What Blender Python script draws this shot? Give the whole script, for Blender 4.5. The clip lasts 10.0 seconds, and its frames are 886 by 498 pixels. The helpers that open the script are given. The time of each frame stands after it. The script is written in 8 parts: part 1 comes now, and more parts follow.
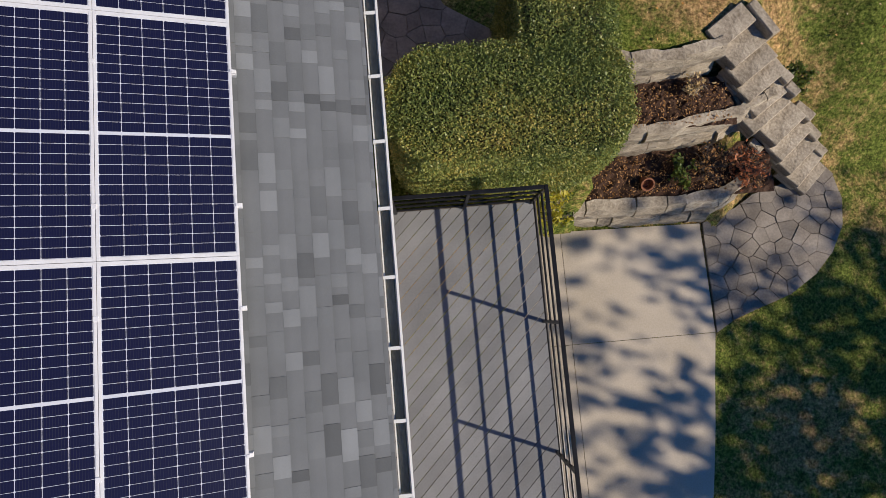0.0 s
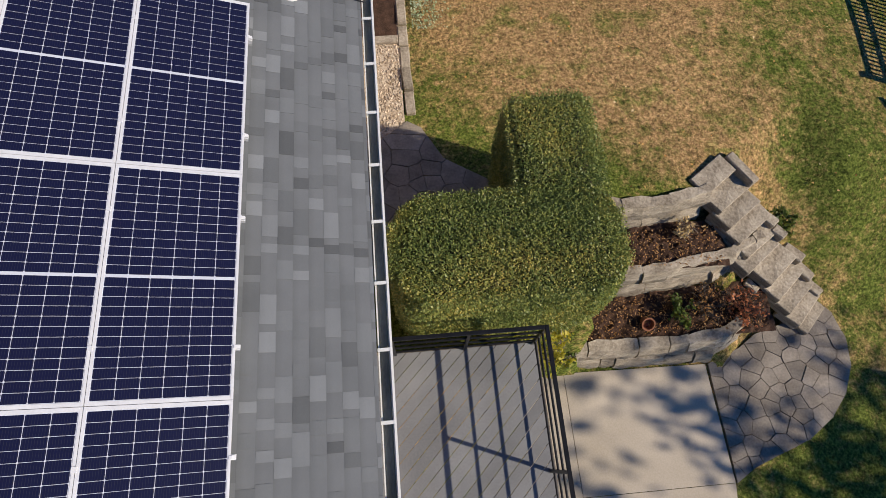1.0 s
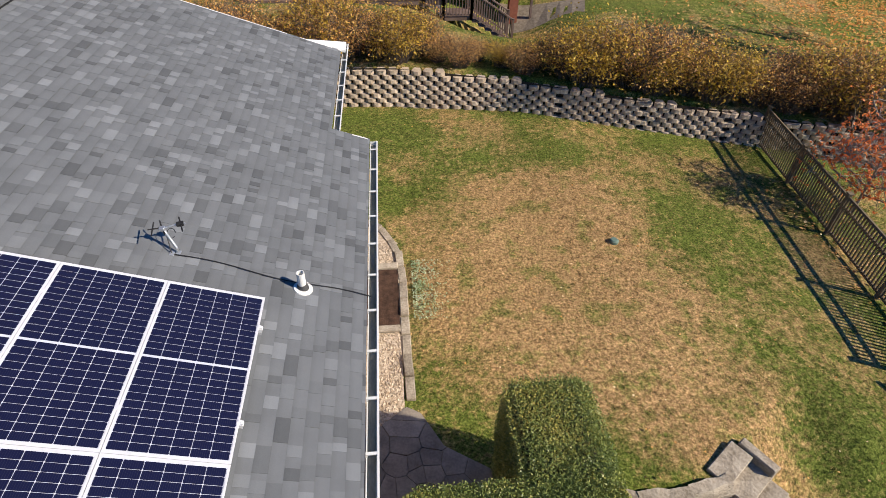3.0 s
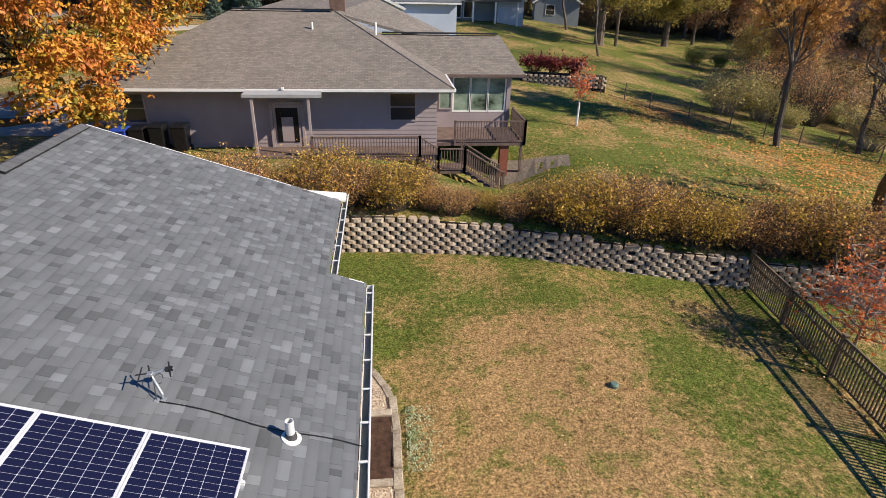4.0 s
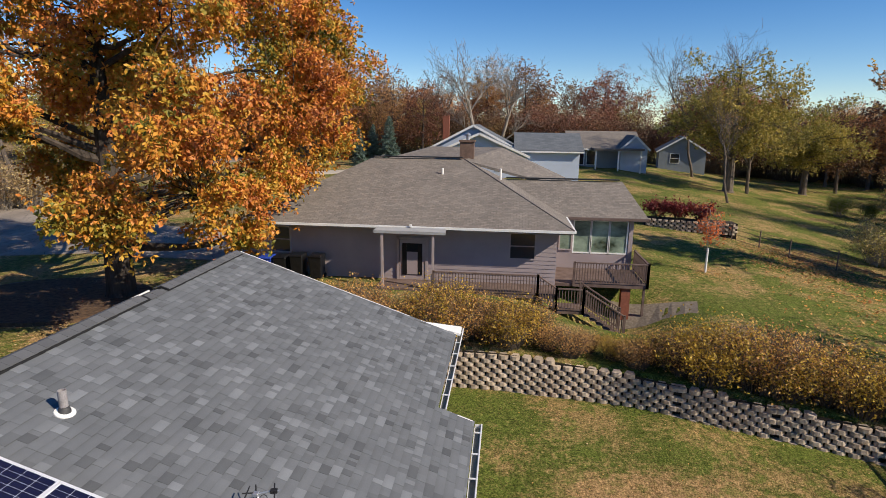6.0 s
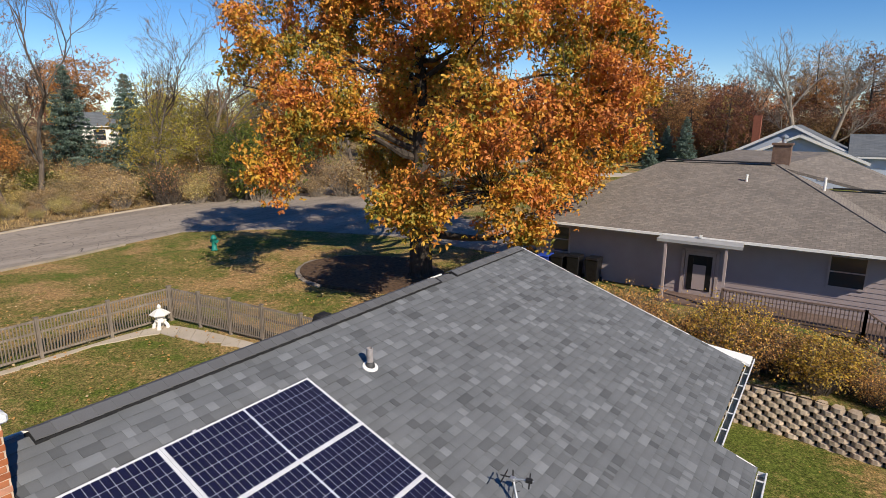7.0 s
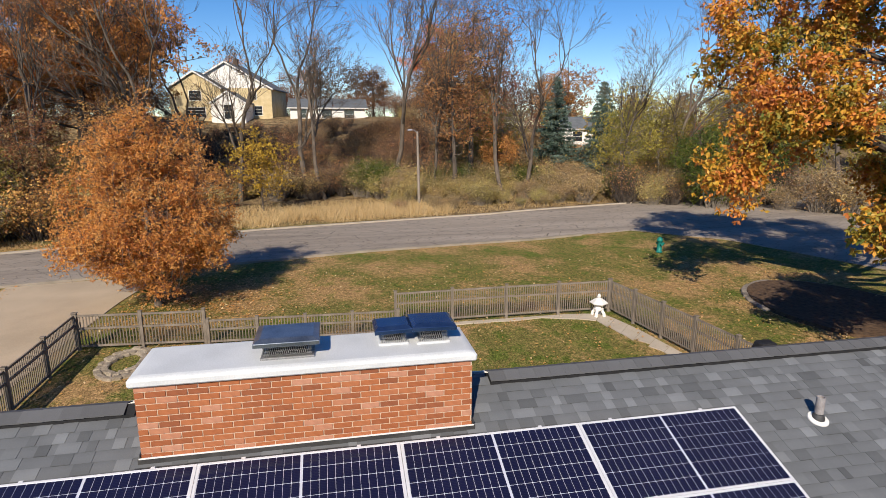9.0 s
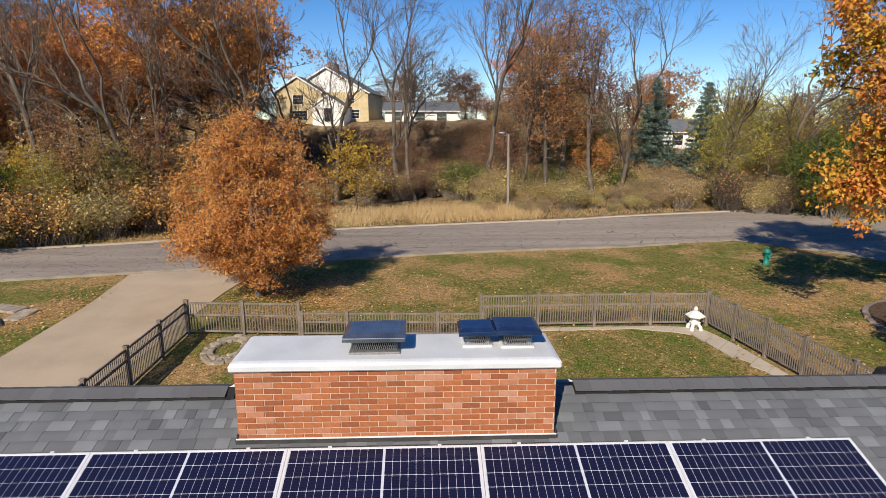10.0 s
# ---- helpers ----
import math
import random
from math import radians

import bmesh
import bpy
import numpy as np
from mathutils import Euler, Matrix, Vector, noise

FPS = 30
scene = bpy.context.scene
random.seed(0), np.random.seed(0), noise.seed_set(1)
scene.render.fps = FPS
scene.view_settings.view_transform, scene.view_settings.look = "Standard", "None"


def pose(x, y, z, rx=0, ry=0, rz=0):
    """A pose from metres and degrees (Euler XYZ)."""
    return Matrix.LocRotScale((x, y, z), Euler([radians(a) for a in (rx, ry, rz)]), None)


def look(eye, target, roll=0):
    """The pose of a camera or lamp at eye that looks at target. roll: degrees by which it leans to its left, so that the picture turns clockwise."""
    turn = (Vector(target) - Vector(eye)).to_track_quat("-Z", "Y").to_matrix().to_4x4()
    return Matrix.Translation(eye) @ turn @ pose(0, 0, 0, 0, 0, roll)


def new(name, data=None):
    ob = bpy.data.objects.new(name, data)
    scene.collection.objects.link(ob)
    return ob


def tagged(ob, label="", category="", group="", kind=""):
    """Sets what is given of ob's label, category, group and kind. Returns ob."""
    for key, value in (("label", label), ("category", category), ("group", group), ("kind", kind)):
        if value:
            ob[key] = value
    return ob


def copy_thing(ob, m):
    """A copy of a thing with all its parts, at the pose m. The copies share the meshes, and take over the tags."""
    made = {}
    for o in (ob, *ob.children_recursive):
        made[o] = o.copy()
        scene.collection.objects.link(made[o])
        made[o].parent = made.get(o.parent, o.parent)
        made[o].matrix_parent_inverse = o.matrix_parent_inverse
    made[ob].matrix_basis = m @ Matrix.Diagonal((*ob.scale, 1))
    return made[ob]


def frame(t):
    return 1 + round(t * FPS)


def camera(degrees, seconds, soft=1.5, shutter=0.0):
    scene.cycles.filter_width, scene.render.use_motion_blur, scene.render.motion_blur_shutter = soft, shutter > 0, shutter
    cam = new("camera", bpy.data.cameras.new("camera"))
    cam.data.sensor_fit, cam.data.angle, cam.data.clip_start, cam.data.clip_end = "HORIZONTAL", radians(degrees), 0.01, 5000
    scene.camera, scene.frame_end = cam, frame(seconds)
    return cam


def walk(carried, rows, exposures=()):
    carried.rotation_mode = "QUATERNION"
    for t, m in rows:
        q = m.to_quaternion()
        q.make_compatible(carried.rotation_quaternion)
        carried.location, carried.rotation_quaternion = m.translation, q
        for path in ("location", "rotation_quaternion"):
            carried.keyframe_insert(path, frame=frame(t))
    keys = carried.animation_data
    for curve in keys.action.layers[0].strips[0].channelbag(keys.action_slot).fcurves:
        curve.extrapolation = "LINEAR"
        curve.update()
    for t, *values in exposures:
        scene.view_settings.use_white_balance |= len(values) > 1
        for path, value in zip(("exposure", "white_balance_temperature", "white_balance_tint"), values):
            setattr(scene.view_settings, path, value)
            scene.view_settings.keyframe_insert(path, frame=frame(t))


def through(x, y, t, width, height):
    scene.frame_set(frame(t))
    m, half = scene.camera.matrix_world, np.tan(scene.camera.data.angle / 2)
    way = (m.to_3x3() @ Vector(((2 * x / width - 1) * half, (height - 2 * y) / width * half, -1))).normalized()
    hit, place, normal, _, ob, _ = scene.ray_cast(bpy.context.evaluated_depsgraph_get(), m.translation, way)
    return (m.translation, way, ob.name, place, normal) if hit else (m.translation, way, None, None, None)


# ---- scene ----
# The camera hovers over the back slope of the roof and only turns.
EYE = (0.0, 0.0, 8.7)
cam = camera(76.4, 10.0, soft=0.65)
PATH = [
    (0.0, 6.53, -1.38, -4.88),
    (0.5, 13.76, -1.35, -5.04),
    (1.0, 20.77, -1.31, -5.06),
    (1.5, 27.57, -1.27, -4.84),
    (2.0, 34.54, -1.24, -4.72),
    (2.5, 41.96, -1.16, -4.95),
    (3.2, 52.10, -1.20, -5.30),
    (4.0, 63.70, -1.25, -5.70),
    (4.5, 70.79, -1.02, -5.85),
    (5.0, 76.39, -1.10, -5.98),
    (5.2, 76.95, -1.10, -6.05),
    (5.5, 77.20, -1.00, -5.00),
    (5.8, 77.30, -0.85, 0.90),
    (6.15, 77.33, -0.60, 10.30),
    (6.5, 77.33, -0.42, 20.36),
    (7.0, 77.27, -0.14, 34.74),
    (7.5, 77.23, 0.02, 48.96),
    (8.0, 77.27, 0.29, 63.17),
    (8.5, 77.38, 0.23, 74.37),
    (9.0, 77.50, -0.03, 78.78),
    (9.5, 77.65, -0.13, 82.20),
    (10.0, 77.76, -0.08, 87.85),
]
# the clip darkens as the sky comes into view
EXPOSURE = [(0.0, 0.02), (1.0, 0.07), (2.0, 0.24), (2.5, 0.36), (3.4, 0.48), (4.0, 0.48), (4.5, 0.16), (5.0, 0.18), (6.5, 0.2), (10.0, 0.17)]
walk(cam, [(t, pose(*EYE, a, b, c)) for t, a, b, c in PATH], EXPOSURE)

# ---- world and sun ----
SUN_AZ, SUN_EL = radians(-22.0), radians(35.0)
to_sun = Vector((math.cos(SUN_EL) * math.cos(SUN_AZ), math.cos(SUN_EL) * math.sin(SUN_AZ), math.sin(SUN_EL)))
world = bpy.data.worlds.new("sky")
scene.world = world
world.use_nodes = True
wn = world.node_tree.nodes
sky = wn.new("ShaderNodeTexSky")
sky.sky_type, sky.sun_disc = "NISHITA", False
sky.sun_elevation, sky.sun_rotation = SUN_EL, math.atan2(to_sun.x, to_sun.y)
sky.altitude, sky.air_density, sky.dust_density, sky.ozone_density = 1500, 0.95, 0.0, 2.0
wn["Background"].inputs["Strength"].default_value = 0.108
deep = wn.new("ShaderNodeHueSaturation")
deep.inputs["Saturation"].default_value = 1.36
deep.inputs["Hue"].default_value = 0.508
world.node_tree.links.new(sky.outputs["Color"], deep.inputs["Color"])
world.node_tree.links.new(deep.outputs["Color"], wn["Background"].inputs["Color"])
sun_lamp = bpy.data.lights.new("sun", "SUN")
sun_lamp.energy, sun_lamp.angle, sun_lamp.color = 5.0, radians(0.55), (1.0, 0.88, 0.72)
sun = new("sun", sun_lamp)
sun.matrix_world = look((0, 0, 60), Vector((0, 0, 60)) - to_sun)

# ---- materials ----


def mat(name, c1, c2, scale=3.0, rough=0.85, bump=0.15, metal=0.0, fine=60.0, fine_mix=0.35, rand=0.0, by="island", coat=0.0, stretch=(1, 1, 1), depth=0.02):
    """A surface whose colour wanders between c1 and c2 at two scales, with fine relief."""
    m = bpy.data.materials.new(name)
    m.use_nodes = True
    nt, ns = m.node_tree, m.node_tree.nodes
    b = ns["Principled BSDF"]
    tc = ns.new("ShaderNodeTexCoord")
    mp = ns.new("ShaderNodeMapping")
    mp.inputs["Scale"].default_value = stretch
    nt.links.new(tc.outputs["Object"], mp.inputs["Vector"])
    big, small = ns.new("ShaderNodeTexNoise"), ns.new("ShaderNodeTexNoise")
    big.inputs["Scale"].default_value, small.inputs["Scale"].default_value = scale, fine
    big.inputs["Detail"].default_value, small.inputs["Detail"].default_value = 4, 3
    for n in (big, small):
        nt.links.new(mp.outputs["Vector"], n.inputs["Vector"])
    mixf = ns.new("ShaderNodeMix")
    mixf.inputs["Factor"].default_value = fine_mix
    nt.links.new(big.outputs["Fac"], mixf.inputs[2])
    nt.links.new(small.outputs["Fac"], mixf.inputs[3])
    ramp = ns.new("ShaderNodeValToRGB")
    ramp.color_ramp.elements[0].position, ramp.color_ramp.elements[1].position = 0.36, 0.64
    ramp.color_ramp.elements[0].color, ramp.color_ramp.elements[1].color = (*c1, 1), (*c2, 1)
    nt.links.new(mixf.outputs[0], ramp.inputs["Fac"])
    out = ramp.outputs["Color"]
    if rand:
        src = ns.new("ShaderNodeNewGeometry").outputs["Random Per Island"] if by == "island" else ns.new("ShaderNodeObjectInfo").outputs["Random"]
        rng = ns.new("ShaderNodeMapRange")
        rng.inputs["To Min"].default_value, rng.inputs["To Max"].default_value = 1 - rand, 1 + rand
        nt.links.new(src, rng.inputs["Value"])
        hs = ns.new("ShaderNodeHueSaturation")
        nt.links.new(rng.outputs["Result"], hs.inputs["Value"])
        nt.links.new(out, hs.inputs["Color"])
        out = hs.outputs["Color"]
    nt.links.new(out, b.inputs["Base Color"])
    b.inputs["Roughness"].default_value, b.inputs["Metallic"].default_value = rough, metal
    b.inputs["Coat Weight"].default_value = coat
    b.inputs["Specular IOR Level"].default_value = 0.3
    if bump:
        bn = ns.new("ShaderNodeBump")
        bn.inputs["Strength"].default_value, bn.inputs["Distance"].default_value = bump, depth
        nt.links.new(mixf.outputs[0], bn.inputs["Height"])
        nt.links.new(bn.outputs["Normal"], b.inputs["Normal"])
    return m


def leaf_mat(name, stops, patch=0.5, mixing=0.45, shine=0.5, gain=1.4, through=0.4, vary=0.0):
    """Leaves: each takes its own colour from the ramp, in patches; light comes through a little."""
    m = bpy.data.materials.new(name)
    m.use_nodes = True
    nt, ns = m.node_tree, m.node_tree.nodes
    b = ns["Principled BSDF"]
    geo, tc, n = ns.new("ShaderNodeNewGeometry"), ns.new("ShaderNodeTexCoord"), ns.new("ShaderNodeTexNoise")
    n.inputs["Scale"].default_value, n.inputs["Detail"].default_value = patch, 2
    nt.links.new(tc.outputs["Object"], n.inputs["Vector"])
    spread = ns.new("ShaderNodeMapRange")
    spread.inputs["From Min"].default_value, spread.inputs["From Max"].default_value = 0.3, 0.7
    nt.links.new(n.outputs["Fac"], spread.inputs["Value"])
    mixf = ns.new("ShaderNodeMix")
    mixf.inputs["Factor"].default_value = mixing
    nt.links.new(geo.outputs["Random Per Island"], mixf.inputs[2])
    nt.links.new(spread.outputs["Result"], mixf.inputs[3])
    ramp = ns.new("ShaderNodeValToRGB")
    el = ramp.color_ramp.elements
    for k, c in enumerate(stops):
        e = el[k] if k < 2 else el.new(1.0)
        e.position, e.color = 0.12 + 0.76 * k / (len(stops) - 1), (*[min(0.85, v * gain) for v in c], 1)
    nt.links.new(mixf.outputs[0], ramp.inputs["Fac"])
    out = ramp.outputs["Color"]
    if vary:
        info, hs = ns.new("ShaderNodeObjectInfo"), ns.new("ShaderNodeHueSaturation")
        for lo, hi, k, socket in ((1 - vary, 1 + vary, 1.0, "Value"), (0.5 - 0.05 * vary, 0.5 + 0.05 * vary, 7.31, "Hue")):
            n1, n2, n3 = ns.new("ShaderNodeMath"), ns.new("ShaderNodeMath"), ns.new("ShaderNodeMapRange")
            n1.operation, n1.inputs[1].default_value = "MULTIPLY", k
            n2.operation = "FRACT"
            n3.inputs["To Min"].default_value, n3.inputs["To Max"].default_value = lo, hi
            nt.links.new(info.outputs["Random"], n1.inputs[0])
            nt.links.new(n1.outputs[0], n2.inputs[0])
            nt.links.new(n2.outputs[0], n3.inputs["Value"])
            nt.links.new(n3.outputs["Result"], hs.inputs[socket])
        nt.links.new(out, hs.inputs["Color"])
        out = hs.outputs["Color"]
    nt.links.new(out, b.inputs["Base Color"])
    b.inputs["Roughness"].default_value, b.inputs["Specular IOR Level"].default_value = shine, 0.3
    tr, ms = ns.new("ShaderNodeBsdfTranslucent"), ns.new("ShaderNodeMixShader")
    nt.links.new(out, tr.inputs["Color"])
    ms.inputs[0].default_value = through
    nt.links.new(b.outputs["BSDF"], ms.inputs[1])
    nt.links.new(tr.outputs["BSDF"], ms.inputs[2])
    nt.links.new(ms.outputs["Shader"], ns["Material Output"].inputs["Surface"])
    return m


def ground_mat():
    """Lawn, dry at the middle of the back garden and in patches, going over to litter under the woods."""
    m = bpy.data.materials.new("lawn")
    m.use_nodes = True
    nt, ns = m.node_tree, m.node_tree.nodes
    b = ns["Principled BSDF"]
    tc = ns.new("ShaderNodeTexCoord")

    def noise_at(scale, detail=4):
        n = ns.new("ShaderNodeTexNoise")
        n.inputs["Scale"].default_value, n.inputs["Detail"].default_value = scale, detail
        nt.links.new(tc.outputs["Object"], n.inputs["Vector"])
        return n.outputs["Fac"]

    def calc(op, a, c, third=None):
        n = ns.new("ShaderNodeMath")
        n.operation = op
        for k, v in enumerate((a, c, third)):
            if v is None:
                continue
            if isinstance(v, (int, float)):
                n.inputs[k].default_value = v
            else:
                nt.links.new(v, n.inputs[k])
        return n.outputs[0]

    def smooth(v, lo, hi):
        n = ns.new("ShaderNodeMapRange")
        n.interpolation_type = "SMOOTHSTEP"
        n.inputs["From Min"].default_value, n.inputs["From Max"].default_value = lo, hi
        nt.links.new(v, n.inputs["Value"])
        return n.outputs["Result"]

    def mix(f, a, c):
        n = ns.new("ShaderNodeMix")
        n.data_type = "RGBA"
        nt.links.new(f, n.inputs["Factor"])
        for v, k in ((a, 6), (c, 7)):
            if isinstance(v, tuple):
                n.inputs[k].default_value = (*v, 1)
            else:
                nt.links.new(v, n.inputs[k])
        return n.outputs[2]

    def ellipse(cx, cy, rx, ry):
        n = ns.new("ShaderNodeMapping")
        n.inputs["Location"].default_value = (-cx / rx, -cy / ry, 0)
        n.inputs["Scale"].default_value = (1 / rx, 1 / ry, 0)
        nt.links.new(tc.outputs["Object"], n.inputs["Vector"])
        ln = ns.new("ShaderNodeVectorMath")
        ln.operation = "LENGTH"
        nt.links.new(n.outputs["Vector"], ln.inputs[0])
        return ln.outputs["Value"]

    sep = ns.new("ShaderNodeSeparateXYZ")
    nt.links.new(tc.outputs["Object"], sep.inputs[0])
    big, mid, fine, tiny, clump = noise_at(0.35), noise_at(1.6), noise_at(24), noise_at(70, 2), noise_at(5.0, 3)
    green = mix(smooth(fine, 0.35, 0.65), (0.06, 0.086, 0.013), (0.158, 0.186, 0.038))
    dry = mix(smooth(fine, 0.35, 0.65), (0.27, 0.163, 0.07), (0.51, 0.325, 0.152))
    patchy = calc("ADD", calc("MULTIPLY", big, 0.55), calc("ADD", calc("MULTIPLY", mid, 0.25), calc("MULTIPLY", clump, 0.2)))
    edge = calc("SUBTRACT", ellipse(3.9, 9.0, 4.3, 5.2), calc("MULTIPLY", calc("SUBTRACT", patchy, 0.5), 3.2))
    centre = calc("SUBTRACT", 1.0, smooth(edge, 0.65, 1.25))
    front = smooth(calc("MULTIPLY", sep.outputs["X"], -1.0), 4.0, 8.0)
    beyond = calc("MULTIPLY", smooth(sep.outputs["Y"], 20.0, 30.0), calc("SUBTRACT", 1.0, front))
    scatter = calc("ADD", calc("MULTIPLY", smooth(patchy, 0.44, 0.58), 0.74), calc("ADD", calc("MULTIPLY", front, 0.3), calc("MULTIPLY", beyond, 0.08)))
    speckle = calc("ADD", calc("MULTIPLY", calc("SUBTRACT", noise_at(13, 3), 0.5), 1.6), calc("MULTIPLY", calc("SUBTRACT", tiny, 0.5), 0.8))
    tuft = noise_at(14, 2)
    amount = calc("ADD", calc("MAXIMUM", calc("MULTIPLY", centre, 0.98), scatter), calc("SUBTRACT", speckle, calc("ADD", 0.04, calc("MULTIPLY", smooth(mid, 0.48, 0.66), 0.58))))
    grass = mix(calc("MINIMUM", calc("MAXIMUM", amount, 0.0), 1.0), green, dry)
    litter = mix(smooth(mid, 0.35, 0.65), (0.13, 0.09, 0.05), (0.3, 0.22, 0.12))
    wood = smooth(calc("MULTIPLY", sep.outputs["X"], -1.0), 43.0, 50.0)
    col = mix(wood, grass, litter)
    val = ns.new("ShaderNodeHueSaturation")
    nt.links.new(calc("ADD", calc("ADD", calc("MULTIPLY", tiny, 1.6), calc("MULTIPLY_ADD", tuft, 2.0, -1.0)), calc("ADD", calc("MULTIPLY", clump, 1.0), calc("MULTIPLY_ADD", mid, 0.4, -0.55))), val.inputs["Value"])
    nt.links.new(col, val.inputs["Color"])
    nt.links.new(val.outputs["Color"], b.inputs["Base Color"])
    b.inputs["Roughness"].default_value, b.inputs["Specular IOR Level"].default_value = 0.95, 0.1
    bn = ns.new("ShaderNodeBump")
    bn.inputs["Strength"].default_value, bn.inputs["Distance"].default_value = 0.7, 0.02
    nt.links.new(calc("ADD", fine, tiny), bn.inputs["Height"])
    nt.links.new(bn.outputs["Normal"], b.inputs["Normal"])
    return m


def cell_mat():
    """Dark blue solar cell under glass with thin silver conductors."""
    m = bpy.data.materials.new("solar_cell")
    m.use_nodes = True
    nt, ns = m.node_tree, m.node_tree.nodes
    b = ns["Principled BSDF"]
    tc, sep = ns.new("ShaderNodeTexCoord"), ns.new("ShaderNodeSeparateXYZ")
    nt.links.new(tc.outputs["Object"], sep.inputs[0])
    a = ns.new("ShaderNodeMath")
    a.operation, a.inputs[1].default_value = "MULTIPLY", 9 / CELL_W
    nt.links.new(sep.outputs["X"], a.inputs[0])
    fr = ns.new("ShaderNodeMath")
    fr.operation = "FRACT"
    nt.links.new(a.outputs[0], fr.inputs[0])
    line = ns.new("ShaderNodeMath")
    line.operation, line.inputs[1].default_value = "LESS_THAN", 0.13
    nt.links.new(fr.outputs[0], line.inputs[0])
    n = ns.new("ShaderNodeTexNoise")
    n.inputs["Scale"].default_value = 1.5
    nt.links.new(tc.outputs["Object"], n.inputs["Vector"])
    blue, mx = ns.new("ShaderNodeMix"), ns.new("ShaderNodeMix")
    blue.data_type = mx.data_type = "RGBA"
    blue.inputs[6].default_value, blue.inputs[7].default_value = (0.0048, 0.0052, 0.02, 1), (0.0095, 0.0098, 0.042, 1)
    nt.links.new(n.outputs["Fac"], blue.inputs["Factor"])
    nt.links.new(line.outputs[0], mx.inputs["Factor"])
    nt.links.new(blue.outputs[2], mx.inputs[6])
    mx.inputs[7].default_value = (0.026, 0.026, 0.044, 1)
    nt.links.new(mx.outputs[2], b.inputs["Base Color"])
    b.inputs["Roughness"].default_value, b.inputs["Coat Weight"].default_value, b.inputs["Coat Roughness"].default_value = 0.35, 0.55, 0.06
    b.inputs["Specular IOR Level"].default_value = 0.25
    return m


def courses_mat(name, c1, c2, course, tab):
    """Shingles seen from afar: courses with tabs of slightly different tone."""
    m = mat(name, c1, c2, 0.9, 0.95, 0.0, fine=9.0, fine_mix=0.6)
    nt, ns = m.node_tree, m.node_tree.nodes
    tc, br = ns.new("ShaderNodeTexCoord"), ns.new("ShaderNodeTexBrick")
    br.inputs["Scale"].default_value = 1.0
    br.inputs["Brick Width"].default_value, br.inputs["Row Height"].default_value = tab, course
    br.inputs["Mortar Size"].default_value, br.inputs["Color1"].default_value, br.inputs["Color2"].default_value = 0.012, (0.82, 0.82, 0.82, 1), (1.18, 1.15, 1.12, 1)
    br.inputs["Mortar"].default_value = (0.72, 0.72, 0.72, 1)
    nt.links.new(tc.outputs["UV"], br.inputs["Vector"])
    mul = ns.new("ShaderNodeMix")
    mul.data_type, mul.blend_type = "RGBA", "MULTIPLY"
    mul.inputs["Factor"].default_value = 1.0
    b = ns["Principled BSDF"]
    old = b.inputs["Base Color"].links[0].from_socket
    nt.links.new(old, mul.inputs[6])
    nt.links.new(br.outputs["Color"], mul.inputs[7])
    nt.links.new(mul.outputs[2], b.inputs["Base Color"])
    return m




def tone_mat(name, stops, rough):
    """Pieces that each take their own tone from a row of colours, with a fine grain."""
    m = mat(name, (0.8, 0.8, 0.8), (1.0, 1.0, 1.0), 14, rough, 0.4, fine=140, depth=0.005)
    nt, ns = m.node_tree, m.node_tree.nodes
    b = ns["Principled BSDF"]
    grain = b.inputs["Base Color"].links[0].from_socket
    info, ramp, mul = ns.new("ShaderNodeObjectInfo"), ns.new("ShaderNodeValToRGB"), ns.new("ShaderNodeMix")
    el = ramp.color_ramp.elements
    for k, c in enumerate(stops):
        e = el[k] if k < 2 else el.new(1.0)
        e.position, e.color = k / (len(stops) - 1), (*c, 1)
    nt.links.new(info.outputs["Random"], ramp.inputs["Fac"])
    mul.data_type, mul.blend_type = "RGBA", "MULTIPLY"
    mul.inputs["Factor"].default_value = 1.0
    nt.links.new(ramp.outputs["Color"], mul.inputs[6])
    nt.links.new(grain, mul.inputs[7])
    nt.links.new(mul.outputs[2], b.inputs["Base Color"])
    return m


def shade_band(m, period, offset):
    """The darker granules printed along the upper part of every exposed course."""
    nt, ns = m.node_tree, m.node_tree.nodes
    b = ns["Principled BSDF"]
    tc, sep = ns.new("ShaderNodeTexCoord"), ns.new("ShaderNodeSeparateXYZ")
    nt.links.new(tc.outputs["Object"], sep.inputs[0])
    a, fr, rng_ = ns.new("ShaderNodeMath"), ns.new("ShaderNodeMath"), ns.new("ShaderNodeMapRange")
    a.operation, a.inputs[1].default_value, a.inputs[2].default_value = "MULTIPLY_ADD", 1 / period, offset
    fr.operation = "FRACT"
    nt.links.new(sep.outputs["X"], a.inputs[0])
    nt.links.new(a.outputs[0], fr.inputs[0])
    rng_.inputs["From Max"].default_value, rng_.inputs["To Min"].default_value, rng_.inputs["To Max"].default_value = 0.45, 0.9, 1.03
    nt.links.new(fr.outputs[0], rng_.inputs["Value"])
    hs = ns.new("ShaderNodeHueSaturation")
    old = b.inputs["Base Color"].links[0].from_socket
    nt.links.new(old, hs.inputs["Color"])
    nt.links.new(rng_.outputs["Result"], hs.inputs["Value"])
    nt.links.new(hs.outputs["Color"], b.inputs["Base Color"])


